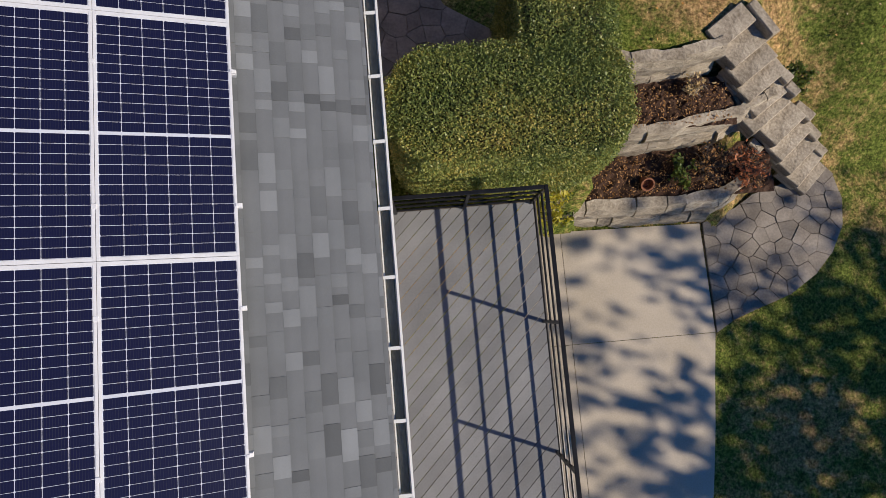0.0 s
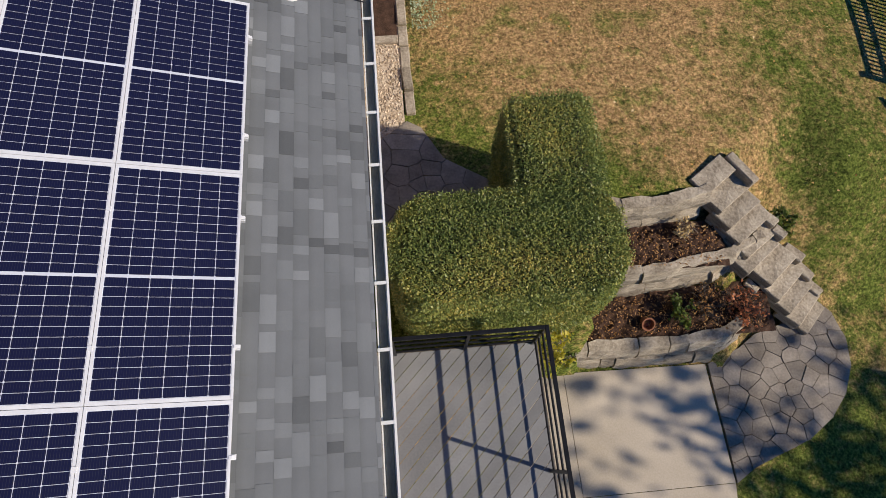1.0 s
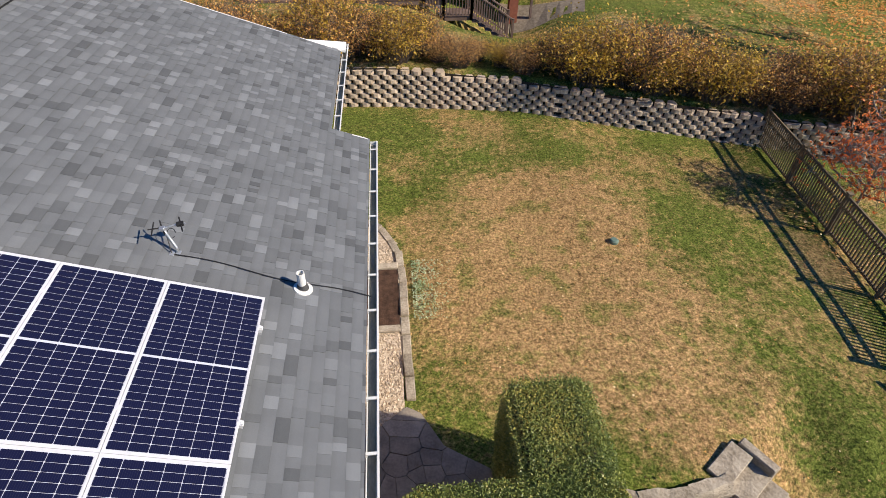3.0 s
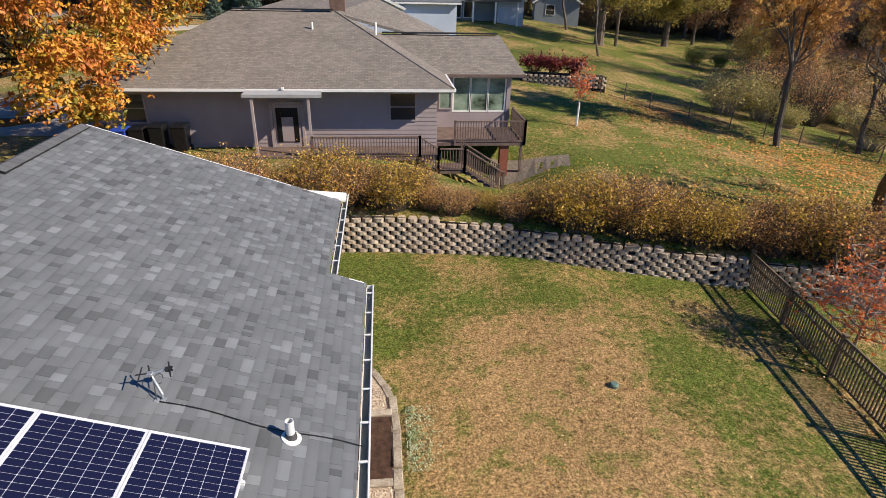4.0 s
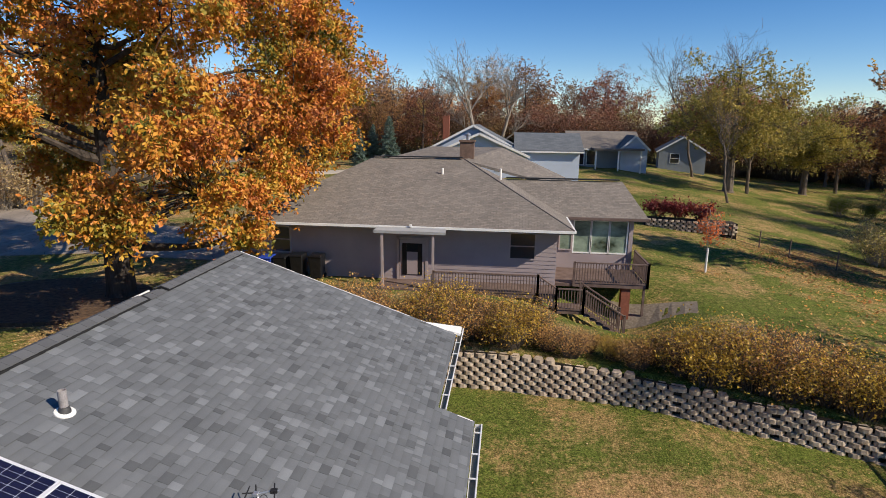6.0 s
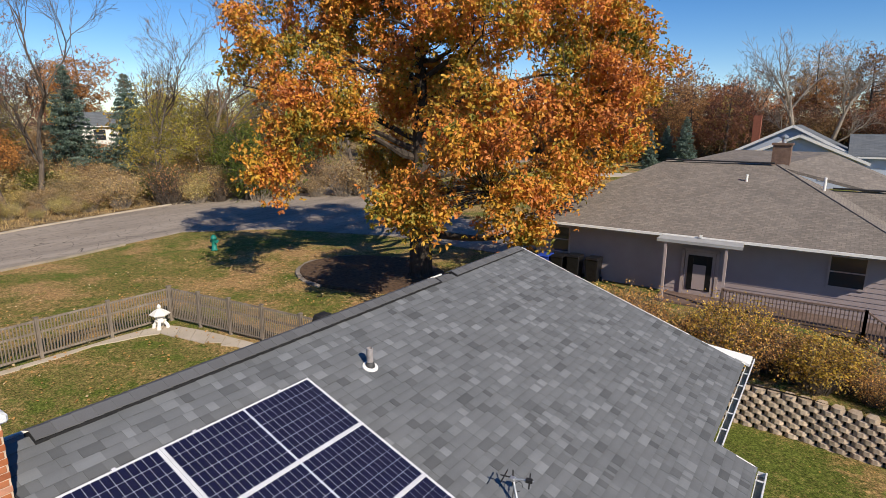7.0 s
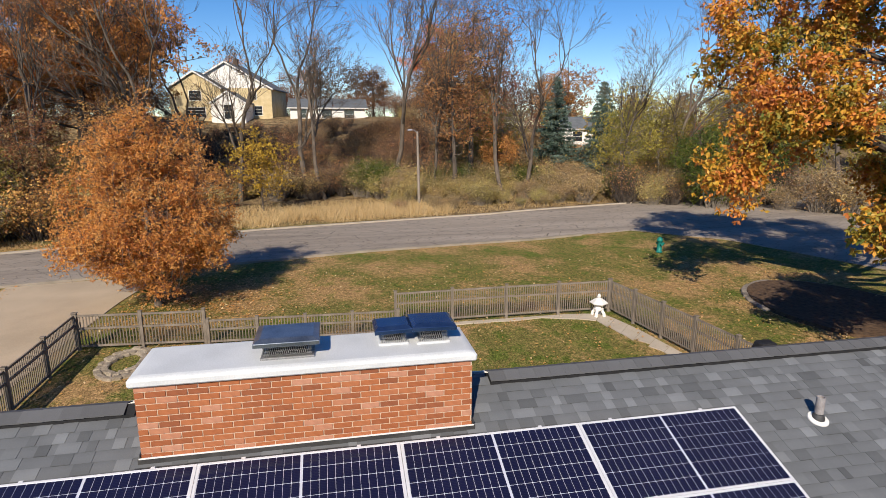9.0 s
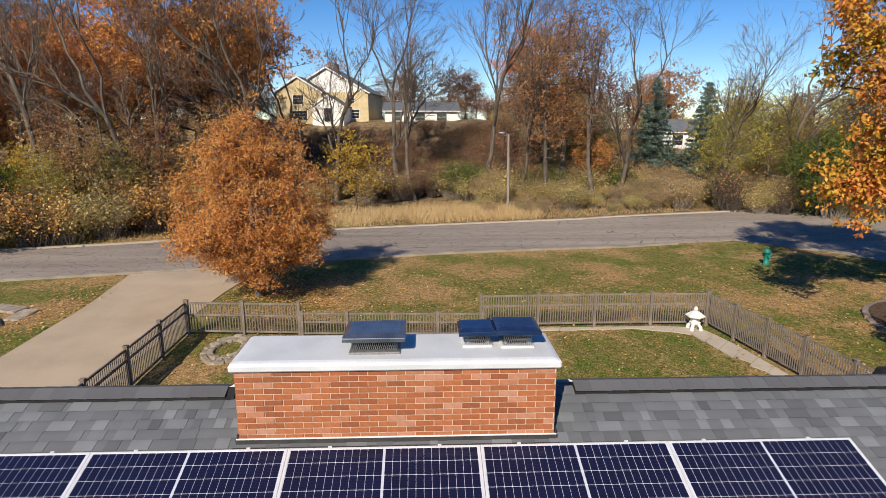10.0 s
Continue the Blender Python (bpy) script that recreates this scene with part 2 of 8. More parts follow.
CELL_W = 0.1625
LAWN = ground_mat()
CELL = cell_mat()
ALU = mat("aluminium", (0.62, 0.62, 0.64), (0.74, 0.74, 0.76), 4, 0.4, 0.02, 0.15)
BACKSHEET = mat("white_backsheet", (0.5, 0.52, 0.6), (0.6, 0.62, 0.69), 4, 0.3, 0.0, coat=0.6)
SHINGLE = mat("shingle", (0.116, 0.123, 0.131), (0.152, 0.16, 0.169), 2.0, 0.95, 0.5, fine=220, fine_mix=0.5, rand=0.0, depth=0.004)
TAB = mat("shingle_tab", (0.121, 0.129, 0.137), (0.16, 0.169, 0.178), 2.0, 0.95, 0.5, fine=220, fine_mix=0.5, rand=0.4, depth=0.004)
TAB_OBJ = mat("shingle_tab_single", (0.121, 0.129, 0.137), (0.16, 0.169, 0.178), 2.0, 0.95, 0.5, fine=220, fine_mix=0.5, rand=0.4, by="object", depth=0.004)
shade_band(SHINGLE, 0.1432 * math.cos(radians(19.08)), 6.40 / (0.1432 * math.cos(radians(19.08))))
shade_band(TAB, 0.1432 * math.cos(radians(19.08)), 6.40 / (0.1432 * math.cos(radians(19.08))))
shade_band(TAB_OBJ, 0.1432, 0.0)
RIDGE_TAB = mat("ridge_cap_shingle", (0.1, 0.102, 0.107), (0.135, 0.137, 0.143), 2.0, 0.95, 0.5, fine=220, fine_mix=0.5, rand=0.12, by="object", depth=0.004)
VENT_DARK = mat("ridge_vent_black", (0.012, 0.012, 0.013), (0.025, 0.025, 0.027), 10, 0.7, 0.1)
WHITE = mat("white_paint", (0.74, 0.73, 0.69), (0.82, 0.81, 0.78), 2, 0.5, 0.03)
GUTTER_IN = mat("gutter_inside", (0.26, 0.22, 0.15), (0.46, 0.4, 0.28), 6, 0.8, 0.2, stretch=(1, 0.3, 1))
BRICK = tone_mat("brick", [(0.28, 0.095, 0.045), (0.37, 0.12, 0.048), (0.42, 0.145, 0.058), (0.45, 0.17, 0.08), (0.52, 0.26, 0.17)], 0.9)
MORTAR = mat("mortar", (0.5, 0.38, 0.28), (0.64, 0.5, 0.38), 12, 0.95, 0.4, fine=150)
CROWN = mat("chimney_crown_white", (0.52, 0.54, 0.55), (0.66, 0.68, 0.69), 1.8, 0.6, 0.1)
STEEL = mat("galvanised_steel", (0.34, 0.36, 0.39), (0.5, 0.52, 0.55), 5, 0.45, 0.03, 0.6)
STEEL_CAP = mat("weathered_steel_hood", (0.13, 0.16, 0.21), (0.27, 0.31, 0.37), 4, 0.28, 0.04, 0.75)
STEEL_BLUE = mat("blue_steel", (0.02, 0.05, 0.14), (0.05, 0.09, 0.2), 6, 0.25, 0.03, 0.6)
MESH_STEEL = mat("steel_mesh", (0.25, 0.25, 0.25), (0.4, 0.4, 0.4), 20, 0.5, 0.0, 0.7)
LEAD = mat("flashing", (0.05, 0.05, 0.052), (0.09, 0.09, 0.09), 5, 0.6, 0.1, 0.3)
DECK = mat("deck_board_grey", (0.165, 0.168, 0.175), (0.23, 0.233, 0.24), 1.5, 0.75, 0.2, fine=40, rand=0.12, by="object")
BLACK = mat("black_metal", (0.01, 0.01, 0.012), (0.02, 0.02, 0.022), 8, 0.35, 0.02, 0.3)
CONCRETE = mat("concrete", (0.42, 0.36, 0.28), (0.54, 0.47, 0.38), 0.8, 0.9, 0.15, fine=35)
DRIVE = mat("driveway_concrete", (0.4, 0.32, 0.225), (0.5, 0.4, 0.285), 0.5, 0.9, 0.15, fine=20)
STONE = mat("limestone", (0.2, 0.163, 0.118), (0.47, 0.405, 0.315), 3.0, 0.9, 1.0, fine=22, fine_mix=0.45, rand=0.16, by="object", depth=0.03, stretch=(1, 1, 5))
FLAG = mat("flagstone", (0.17, 0.145, 0.12), (0.31, 0.27, 0.225), 2.5, 0.9, 0.4, fine=25, rand=0.18, by="object")
JOINT = mat("sandy_joint", (0.15, 0.12, 0.09), (0.27, 0.225, 0.17), 9, 1.0, 0.6, fine=60)
LITTER = mat("leaf_mulch", (0.05, 0.03, 0.02), (0.14, 0.088, 0.05), 6, 1.0, 0.8, fine=30, depth=0.05)
SOIL = mat("mulch_soil", (0.03, 0.016, 0.01), (0.10, 0.055, 0.035), 7, 1.0, 1.0, fine=45, depth=0.05)
GRAVEL = mat("pebbles", (0.34, 0.25, 0.165), (0.62, 0.52, 0.4), 18, 0.9, 0.6, rand=0.4)
ROAD = mat("asphalt", (0.225, 0.192, 0.16), (0.37, 0.318, 0.265), 0.5, 0.9, 0.2, fine=30, stretch=(1.6, 0.12, 1))
crack_nodes, crack_links = ROAD.node_tree.nodes, ROAD.node_tree.links
crack_map, crack_cell, crack_line, crack_mix = (crack_nodes.new(n) for n in ("ShaderNodeMapping", "ShaderNodeTexVoronoi", "ShaderNodeMapRange", "ShaderNodeMix"))
crack_map.inputs["Scale"].default_value = (0.28, 0.16, 1)
crack_cell.feature = "DISTANCE_TO_EDGE"
crack_line.inputs["From Min"].default_value, crack_line.inputs["From Max"].default_value = 0.004, 0.02
crack_mix.data_type = "RGBA"
crack_links.new(crack_nodes["Texture Coordinate"].outputs["Object"], crack_map.inputs["Vector"])
crack_links.new(crack_map.outputs["Vector"], crack_cell.inputs["Vector"])
crack_links.new(crack_cell.outputs["Distance"], crack_line.inputs["Value"])
crack_links.new(crack_line.outputs["Result"], crack_mix.inputs["Factor"])
crack_mix.inputs[6].default_value = (0.11, 0.095, 0.08, 1)
crack_links.new(crack_nodes["Principled BSDF"].inputs["Base Color"].links[0].from_socket, crack_mix.inputs[7])
crack_links.new(crack_mix.outputs[2], crack_nodes["Principled BSDF"].inputs["Base Color"])
KERB_WORN = mat("worn_kerb", (0.24, 0.21, 0.165), (0.36, 0.31, 0.25), 1.0, 0.9, 0.2)
KERB = mat("kerb_concrete", (0.36, 0.31, 0.24), (0.5, 0.43, 0.34), 1.0, 0.9, 0.2)
BLOCK = mat("split_block", (0.34, 0.265, 0.195), (0.55, 0.45, 0.345), 6, 0.95, 0.9, fine=40, rand=0.2, by="object", depth=0.03)
BLOCK_J = mat("split_block_far", (0.34, 0.265, 0.195), (0.55, 0.45, 0.345), 6, 0.95, 0.9, fine=40, rand=0.2, depth=0.03)
# near-black earth; its colour also holds the shade in the hedge and wall gaps
EARTH_SHADE = mat("earth_and_painted_shade", (0.02, 0.017, 0.013), (0.05, 0.04, 0.03), 4, 1.0, 0.5)
FENCE = mat("weathered_wood", (0.12, 0.1, 0.08), (0.29, 0.246, 0.2), 3, 0.9, 0.4, fine=30, stretch=(1, 1, 0.3))
FENCE_D = mat("stained_fence", (0.11, 0.085, 0.055), (0.2, 0.155, 0.1), 3, 0.9, 0.4, fine=30)
SIDING = mat("mauve_siding", (0.30, 0.25, 0.25), (0.36, 0.30, 0.30), 1.0, 0.75, 0.05)
TRIM_N = mat("mauve_trim", (0.34, 0.28, 0.27), (0.4, 0.33, 0.32), 2, 0.7, 0.05)
DECKWOOD = mat("stained_deck_wood", (0.1, 0.066, 0.056), (0.19, 0.135, 0.115), 3, 0.8, 0.2)
ROOF_N = courses_mat("brown_shingles", (0.175, 0.155, 0.136), (0.24, 0.213, 0.187), 0.13, 0.26)
ROOF_B = courses_mat("grey_shingles_far", (0.11, 0.125, 0.14), (0.15, 0.165, 0.18), 0.2, 0.6)
BLUE_SIDE = mat("pale_blue_siding", (0.42, 0.48, 0.58), (0.48, 0.54, 0.64), 0.5, 0.7, 0.05)
GLASS = mat("window_glass", (0.02, 0.025, 0.03), (0.035, 0.04, 0.045), 0.5, 0.05, 0.0, coat=1.0)
BARK = mat("bark", (0.055, 0.043, 0.034), (0.14, 0.115, 0.095), 4, 0.95, 0.8, fine=25, stretch=(1, 1, 0.25), depth=0.04)
BARK_D = mat("dark_bark", (0.03, 0.024, 0.019), (0.085, 0.068, 0.055), 4, 0.95, 0.8, fine=25, stretch=(1, 1, 0.25), depth=0.04)
BARK_M = mat("brown_bark", (0.075, 0.06, 0.047), (0.18, 0.145, 0.115), 4, 0.95, 0.6, fine=25, stretch=(1, 1, 0.3))
BARK_L = mat("pale_bark", (0.19, 0.16, 0.13), (0.36, 0.31, 0.255), 4, 0.95, 0.5, fine=25, stretch=(1, 1, 0.3))
OAK = leaf_mat("orange_leaf", [(0.08, 0.095, 0.018), (0.22, 0.17, 0.025), (0.42, 0.23, 0.028), (0.43, 0.17, 0.03), (0.4, 0.14, 0.035), (0.24, 0.08, 0.028)], 0.42, 0.62, gain=1.5, through=0.16)
MAPLE = leaf_mat("rust_leaf", [(0.24, 0.1, 0.045), (0.38, 0.175, 0.045), (0.46, 0.225, 0.06), (0.5, 0.28, 0.1)], 0.5, 0.35, gain=1.85, through=0.36)
RED = leaf_mat("red_leaf", [(0.34, 0.075, 0.028), (0.5, 0.14, 0.04), (0.5, 0.21, 0.07)], 0.8, gain=1.7)
HEDGE = leaf_mat("hedge_leaf", [(0.04, 0.056, 0.016), (0.078, 0.098, 0.027), (0.125, 0.13, 0.035), (0.22, 0.175, 0.045)], 1.1, 0.45, gain=2.6, shine=0.38, through=0.2)
YELLOW = leaf_mat("yellow_olive_leaf", [(0.13, 0.08, 0.025), (0.28, 0.19, 0.03), (0.46, 0.3, 0.04)], 0.9, 0.35, gain=1.9)
BROWN = leaf_mat("brown_leaf", [(0.09, 0.05, 0.025), (0.17, 0.085, 0.035), (0.27, 0.13, 0.05), (0.2, 0.16, 0.06)], 0.15, 0.5, gain=2.5, vary=0.3)
RUSSET = leaf_mat("russet_leaf", [(0.13, 0.055, 0.022), (0.24, 0.1, 0.035), (0.34, 0.145, 0.045)], 0.25, 0.45, gain=2.2, vary=0.3, through=0.25)
RUSSET_D = leaf_mat("dark_russet_leaf", [(0.06, 0.03, 0.022), (0.12, 0.055, 0.032), (0.2, 0.095, 0.042), (0.14, 0.1, 0.045)], 0.15, 0.5, gain=1.6, vary=0.5, through=0.25)
RUST_TAN = leaf_mat("rust_tan_leaf", [(0.14, 0.075, 0.035), (0.28, 0.14, 0.045), (0.4, 0.22, 0.06), (0.42, 0.3, 0.1)], 0.5, 0.4, gain=1.95, through=0.3)
SCRUB = leaf_mat("scrub_leaf", [(0.13, 0.115, 0.035), (0.24, 0.2, 0.07), (0.34, 0.26, 0.11)], 0.5, 0.45, gain=2.3, vary=0.25)
OLIVE = leaf_mat("olive_leaf", [(0.09, 0.085, 0.02), (0.2, 0.165, 0.035), (0.33, 0.25, 0.06)], 0.2, 0.5, gain=2.4, vary=0.3)
GREEN = leaf_mat("green_leaf", [(0.035, 0.055, 0.012), (0.08, 0.11, 0.02), (0.17, 0.18, 0.03)], 0.4, 0.4, gain=1.5)
SPRUCE = leaf_mat("spruce_needles", [(0.03, 0.05, 0.035), (0.07, 0.1, 0.08), (0.13, 0.17, 0.145)], 0.4, 0.4, gain=2.3)
TAN = leaf_mat("tan_leaf", [(0.13, 0.085, 0.04), (0.24, 0.165, 0.075), (0.36, 0.26, 0.13), (0.24, 0.19, 0.08)], 0.6, 0.4, gain=2.0, vary=0.25)
STRAW = leaf_mat("dry_grass", [(0.3, 0.22, 0.11), (0.48, 0.37, 0.2), (0.38, 0.28, 0.14)], 0.3, 0.3, gain=1.7)
FALLEN = leaf_mat("fallen_leaf", [(0.3, 0.17, 0.06), (0.5, 0.3, 0.1), (0.45, 0.2, 0.05), (0.6, 0.5, 0.3)], 2.0, 0.2)

# ---- building helpers ----


class Solid:
    """Collects faces and turns them into one mesh."""

    def __init__(self):
        self.v, self.f = [], []

    def add(self, verts, faces, m=None):
        k = len(self.v)
        self.v += [tuple(m @ Vector(p)) for p in verts] if m is not None else [tuple(p) for p in verts]
        self.f += [tuple(k + i for i in f) for f in faces]
        return self

    def box(self, lo, hi, m=None, taper=1.0):
        (a, b, c), (d, e, g) = lo, hi
        mx, my = (a + d) / 2, (b + e) / 2
        t = [(mx + (x - mx) * taper, my + (y - my) * taper, g) for x, y in ((a, b), (d, b), (d, e), (a, e))]
        return self.add([(a, b, c), (d, b, c), (d, e, c), (a, e, c)] + t, [(0, 3, 2, 1), (4, 5, 6, 7), (0, 1, 5, 4), (1, 2, 6, 5), (2, 3, 7, 6), (3, 0, 4, 7)], m)

    def beam(self, p, q, w, h, up=(0, 0, 1)):
        p, q = Vector(p), Vector(q)
        d = q - p
        y = d.normalized()
        x = y.cross(Vector(up)).normalized()
        z = x.cross(y)
        m = Matrix((x, y, z)).transposed().to_4x4()
        m.translation = p
        return self.box((-w / 2, 0, -h / 2), (w / 2, d.length, h / 2), m)

    def prism(self, poly, z0, z1, inset=0.0, m=None):
        n = len(poly)
        cx, cy = sum(p[0] for p in poly) / n, sum(p[1] for p in poly) / n
        top = [(cx + (x - cx) * (1 - inset), cy + (y - cy) * (1 - inset), z1) for x, y in poly]
        return self.add([(x, y, z0) for x, y in poly] + top, [tuple(range(n - 1, -1, -1)), tuple(range(n, 2 * n))] + [(i, (i + 1) % n, n + (i + 1) % n, n + i) for i in range(n)], m)

    def tube(self, pts, radii, n=6, caps=True):
        pts = [Vector(p) for p in pts]
        rings = []
        side = None
        for i, p in enumerate(pts):
            d = (pts[min(i + 1, len(pts) - 1)] - pts[max(i - 1, 0)]).normalized()
            if side is None:
                side = d.cross(Vector((0, 0, 1) if abs(d.z) < 0.9 else (1, 0, 0))).normalized()
            side = (side - d * side.dot(d)).normalized()
            other = d.cross(side)
            r = radii[i] if isinstance(radii, (list, tuple)) else radii
            rings.append([p + (side * math.cos(2 * math.pi * k / n) + other * math.sin(2 * math.pi * k / n)) * r for k in range(n)])
        k = len(pts)
        fs = [(i * n + a, i * n + (a + 1) % n, (i + 1) * n + (a + 1) % n, (i + 1) * n + a) for i in range(k - 1) for a in range(n)]
        if caps:
            fs += [tuple(range(n - 1, -1, -1)), tuple(range((k - 1) * n, k * n))]
        return self.add([p for r in rings for p in r], fs)

    def lathe(self, profile, n=16, m=None):
        k = len(profile)
        vs = [(r * math.cos(2 * math.pi * a / n), r * math.sin(2 * math.pi * a / n), z) for r, z in profile for a in range(n)]
        fs = [(i * n + a, i * n + (a + 1) % n, (i + 1) * n + (a + 1) % n, (i + 1) * n + a) for i in range(k - 1) for a in range(n)]
        return self.add(vs, fs + [tuple(range(n - 1, -1, -1)), tuple(range((k - 1) * n, k * n))], m)

    def mesh(self, name, material, bevel=0.0, smooth=False, wobble=0.0, seed=0):
        me = bpy.data.meshes.new(name)
        me.from_pydata(self.v, [], self.f)
        if bevel or wobble:
            bm = bmesh.new()
            bm.from_mesh(me)
            if bevel:
                bmesh.ops.bevel(bm, geom=bm.edges[:], offset=bevel, segments=1, affect="EDGES", profile=0.5)
            if wobble:
                for v in bm.verts:
                    v.co += noise.noise_vector(v.co * 2.3 + Vector((seed * 7.1, 0, 0))) * wobble
            bm.normal_update()
            bm.to_mesh(me)
            bm.free()
        me.materials.append(material)
        if smooth:
            me.polygons.foreach_set("use_smooth", [True] * len(me.polygons))
        me.update()
        return me


def thing(name, at=(0, 0, 0), label="", category="", group="", kind="", turn=0.0):
    ob = new(name)
    ob.empty_display_size = 0.1
    ob.matrix_world = pose(*at, 0, 0, turn)
    return tagged(ob, label, category, group, kind)


def part(name, solid, material=None, parent=None, label="", bevel=0.0, smooth=False, wobble=0.0, seed=0, here=False, kind=""):
    """Links a mesh as one object. here: its numbers are the world's, not its parent's."""
    me = solid if isinstance(solid, bpy.types.Mesh) else solid.mesh(name, material, bevel, smooth, wobble, seed)
    ob = new(name, me)
    if parent is not None:
        ob.parent = parent
        if here:
            up, chain = parent, Matrix.Identity(4)
            while up is not None:
                chain = up.matrix_basis @ chain if up.parent is None else up.matrix_parent_inverse @ up.matrix_basis @ chain
                up = up.parent
            ob.matrix_parent_inverse = chain.inverted()
    if label or kind:
        tagged(ob, label, kind=kind)
    return ob


def piece(name, me, parent, m):
    """One of many alike pieces on a shared mesh."""
    ob = new(name, me)
    ob.parent = parent
    ob.matrix_basis = m
    return ob


def sstep(a, b, v):
    t = np.clip((v - a) / (b - a), 0, 1)
    return t * t * (3 - 2 * t)


def clip_half(poly, a, b, c):
    """The part of a polygon where a*x + b*y <= c."""
    out = []
    for i, p in enumerate(poly):
        q = poly[(i + 1) % len(poly)]
        dp, dq = a * p[0] + b * p[1] - c, a * q[0] + b * q[1] - c
        if dp <= 0:
            out.append(p)
        if dp * dq < 0:
            t = dp / (dp - dq)
            out.append((p[0] + (q[0] - p[0]) * t, p[1] + (q[1] - p[1]) * t))
    return out


def paving(outline, count, gap, seed):
    """Irregular stones that fill a convex-ish outline, by nearest centres."""
    rng = random.Random(seed)
    xs, ys = [p[0] for p in outline], [p[1] for p in outline]

    def inside(x, y):
        ok = False
        for i, (x1, y1) in enumerate(outline):
            x2, y2 = outline[i - 1]
            if (y1 > y) != (y2 > y) and x < (x2 - x1) * (y - y1) / (y2 - y1) + x1:
                ok = not ok
        return ok

    pts = []
    tries = 0
    while len(pts) < count and tries < 20000:
        tries += 1
        p = (rng.uniform(min(xs), max(xs)), rng.uniform(min(ys), max(ys)))
        lim = 0.75 * math.sqrt((max(xs) - min(xs)) * (max(ys) - min(ys)) / count) * rng.uniform(0.5, 1.1)
        if inside(*p) and all(math.dist(p, q) > lim for q in pts):
            pts.append(p)
    cells = []
    for p in pts:
        poly = list(outline)
        for q in pts:
            if q is p or math.dist(p, q) > 2.5:
                continue
            a, b = q[0] - p[0], q[1] - p[1]
            ln = math.hypot(a, b)
            c = (q[0] ** 2 + q[1] ** 2 - p[0] ** 2 - p[1] ** 2) / 2 - gap * ln
            poly = clip_half(poly, a, b, c)
            if len(poly) < 3:
                break
        if len(poly) >= 3:
            cells.append(poly)
    return cells


# ---- ground ----
def wall_y(x):
    """The line of the block retaining wall at the end of the back garden."""
    return np.interp(x, (-8, 0.3, 4.1, 6.0, 7.6, 11.0, 16.0, 24.0, 60.0), (17.6, 17.35, 16.8, 16.2, 15.75, 14.95, 13.6, 11.8, 8.0))


def height(x, y):
    x, y = np.asarray(x, float), np.asarray(y, float)
    right = -0.06 * np.clip(x - 5, 0, 7) - 0.12 * np.clip(x - 12, 0, 25)
    edge = np.where(x < 2.95, 1.5, 3.72)
    sharp = 1 - sstep(edge - 0.05, edge + 0.1, y)
    run = ((x - 5.45) * 1.65 - (y - 4.3) * 2.1) / 2.67
    ramp = np.clip(run / 2.6, 0, 1)
    soft = 1 - sstep(2.0, 4.8, y)
    mixed = sstep(6.5, 8.2, x)
    d = np.where(x < 5.35, sharp, ramp * (1 - mixed) + soft * mixed)
    across = ((x - 5.45) * 2.1 + (y - 4.3) * 1.65) / 2.67
    back = -1.72 * d + right - 0.10 * (np.abs(across) < 0.5) * ((run > -0.1) & (run < 2.9))
    front = 0.85 - 0.006 * np.clip(-x - 22, 0, 20)
    z = front + (back - front) * sstep(-6.3, -2.2, x)
    nb = 1.2 - 0.06 * np.clip(x - 1, -1, 13) - 0.13 * np.clip(x - 14, 0, 26) + 0.05 * np.clip(y - 20, 0, 60)
    nb = nb + (0.9 + 0.02 * np.clip(y - 20, 0, 60) - nb) * (1 - sstep(-16.0, -11.5, x))
    nb = nb - 1.75 * np.exp(-((x - 5.0) / 2.8) ** 2 - ((y - 24.7) / 2.5) ** 2)
    wy = wall_y(x) + 0.3
    up = sstep(wy, wy + 0.25, y)
    slope = sstep(12.9, 19.0, y)
    up = np.where(x < -3.0, slope + (up - slope) * sstep(-5.0, -3.0, x), up)
    z = z + (nb - z) * up
    far = -x + 0.12 * y
    z = z + 9.2 * sstep(62, 100, far) * (1 - 0.75 * sstep(10, 70, y))
    return z


def grid_sheet(name, xs, ys):
    X, Y = np.meshgrid(xs, ys)
    Z = height(X, Y)
    ru = np.array([noise.noise((a * 0.35, b * 0.35, 0)) for a, b in zip(X.ravel(), Y.ravel())]).reshape(X.shape)
    near_walls = (np.abs(X) < 9) & (Y < 5.5)
    Z = Z + ru * np.where(near_walls | ((X < -12) & (X > -62)), 0.0, np.where(np.hypot(X, Y) < 60, 0.05, 0.25))
    n, k = len(xs), len(ys)
    vs = np.stack([X.ravel(), Y.ravel(), Z.ravel()], 1)
    fs = [(j * n + i, j * n + i + 1, (j + 1) * n + i + 1, (j + 1) * n + i) for j in range(k - 1) for i in range(n - 1)]
    me = bpy.data.meshes.new(name)
    me.from_pydata(vs.tolist(), [], fs)
    me.materials.append(LAWN)
    me.polygons.foreach_set("use_smooth", [True] * len(me.polygons))
    return me


def spaced(*runs):
    out = []
    for a, b, s in runs:
        out += list(np.arange(a, b - 1e-6, s))
    return out + [runs[-1][1]]


ground = tagged(new("ground", grid_sheet("ground", spaced((-1500, -300, 150), (-300, -130, 15), (-130, -50, 3), (-50, -13, 1.0), (-13, -1, 0.6), (-1, 13, 0.25), (13, 40, 1), (40, 130, 6), (130, 400, 30), (400, 1500, 150)),
    spaced((-1500, -300, 150), (-300, -60, 20), (-60, -5, 2), (-5, 6, 0.25), (6, 13, 0.5), (13, 19, 0.15), (19, 45, 1), (45, 130, 5), (130, 400, 30), (400, 1500, 150)))),
    "autumn lawn, green with dry brown patches and fallen leaves", "lawn", kind="structure")


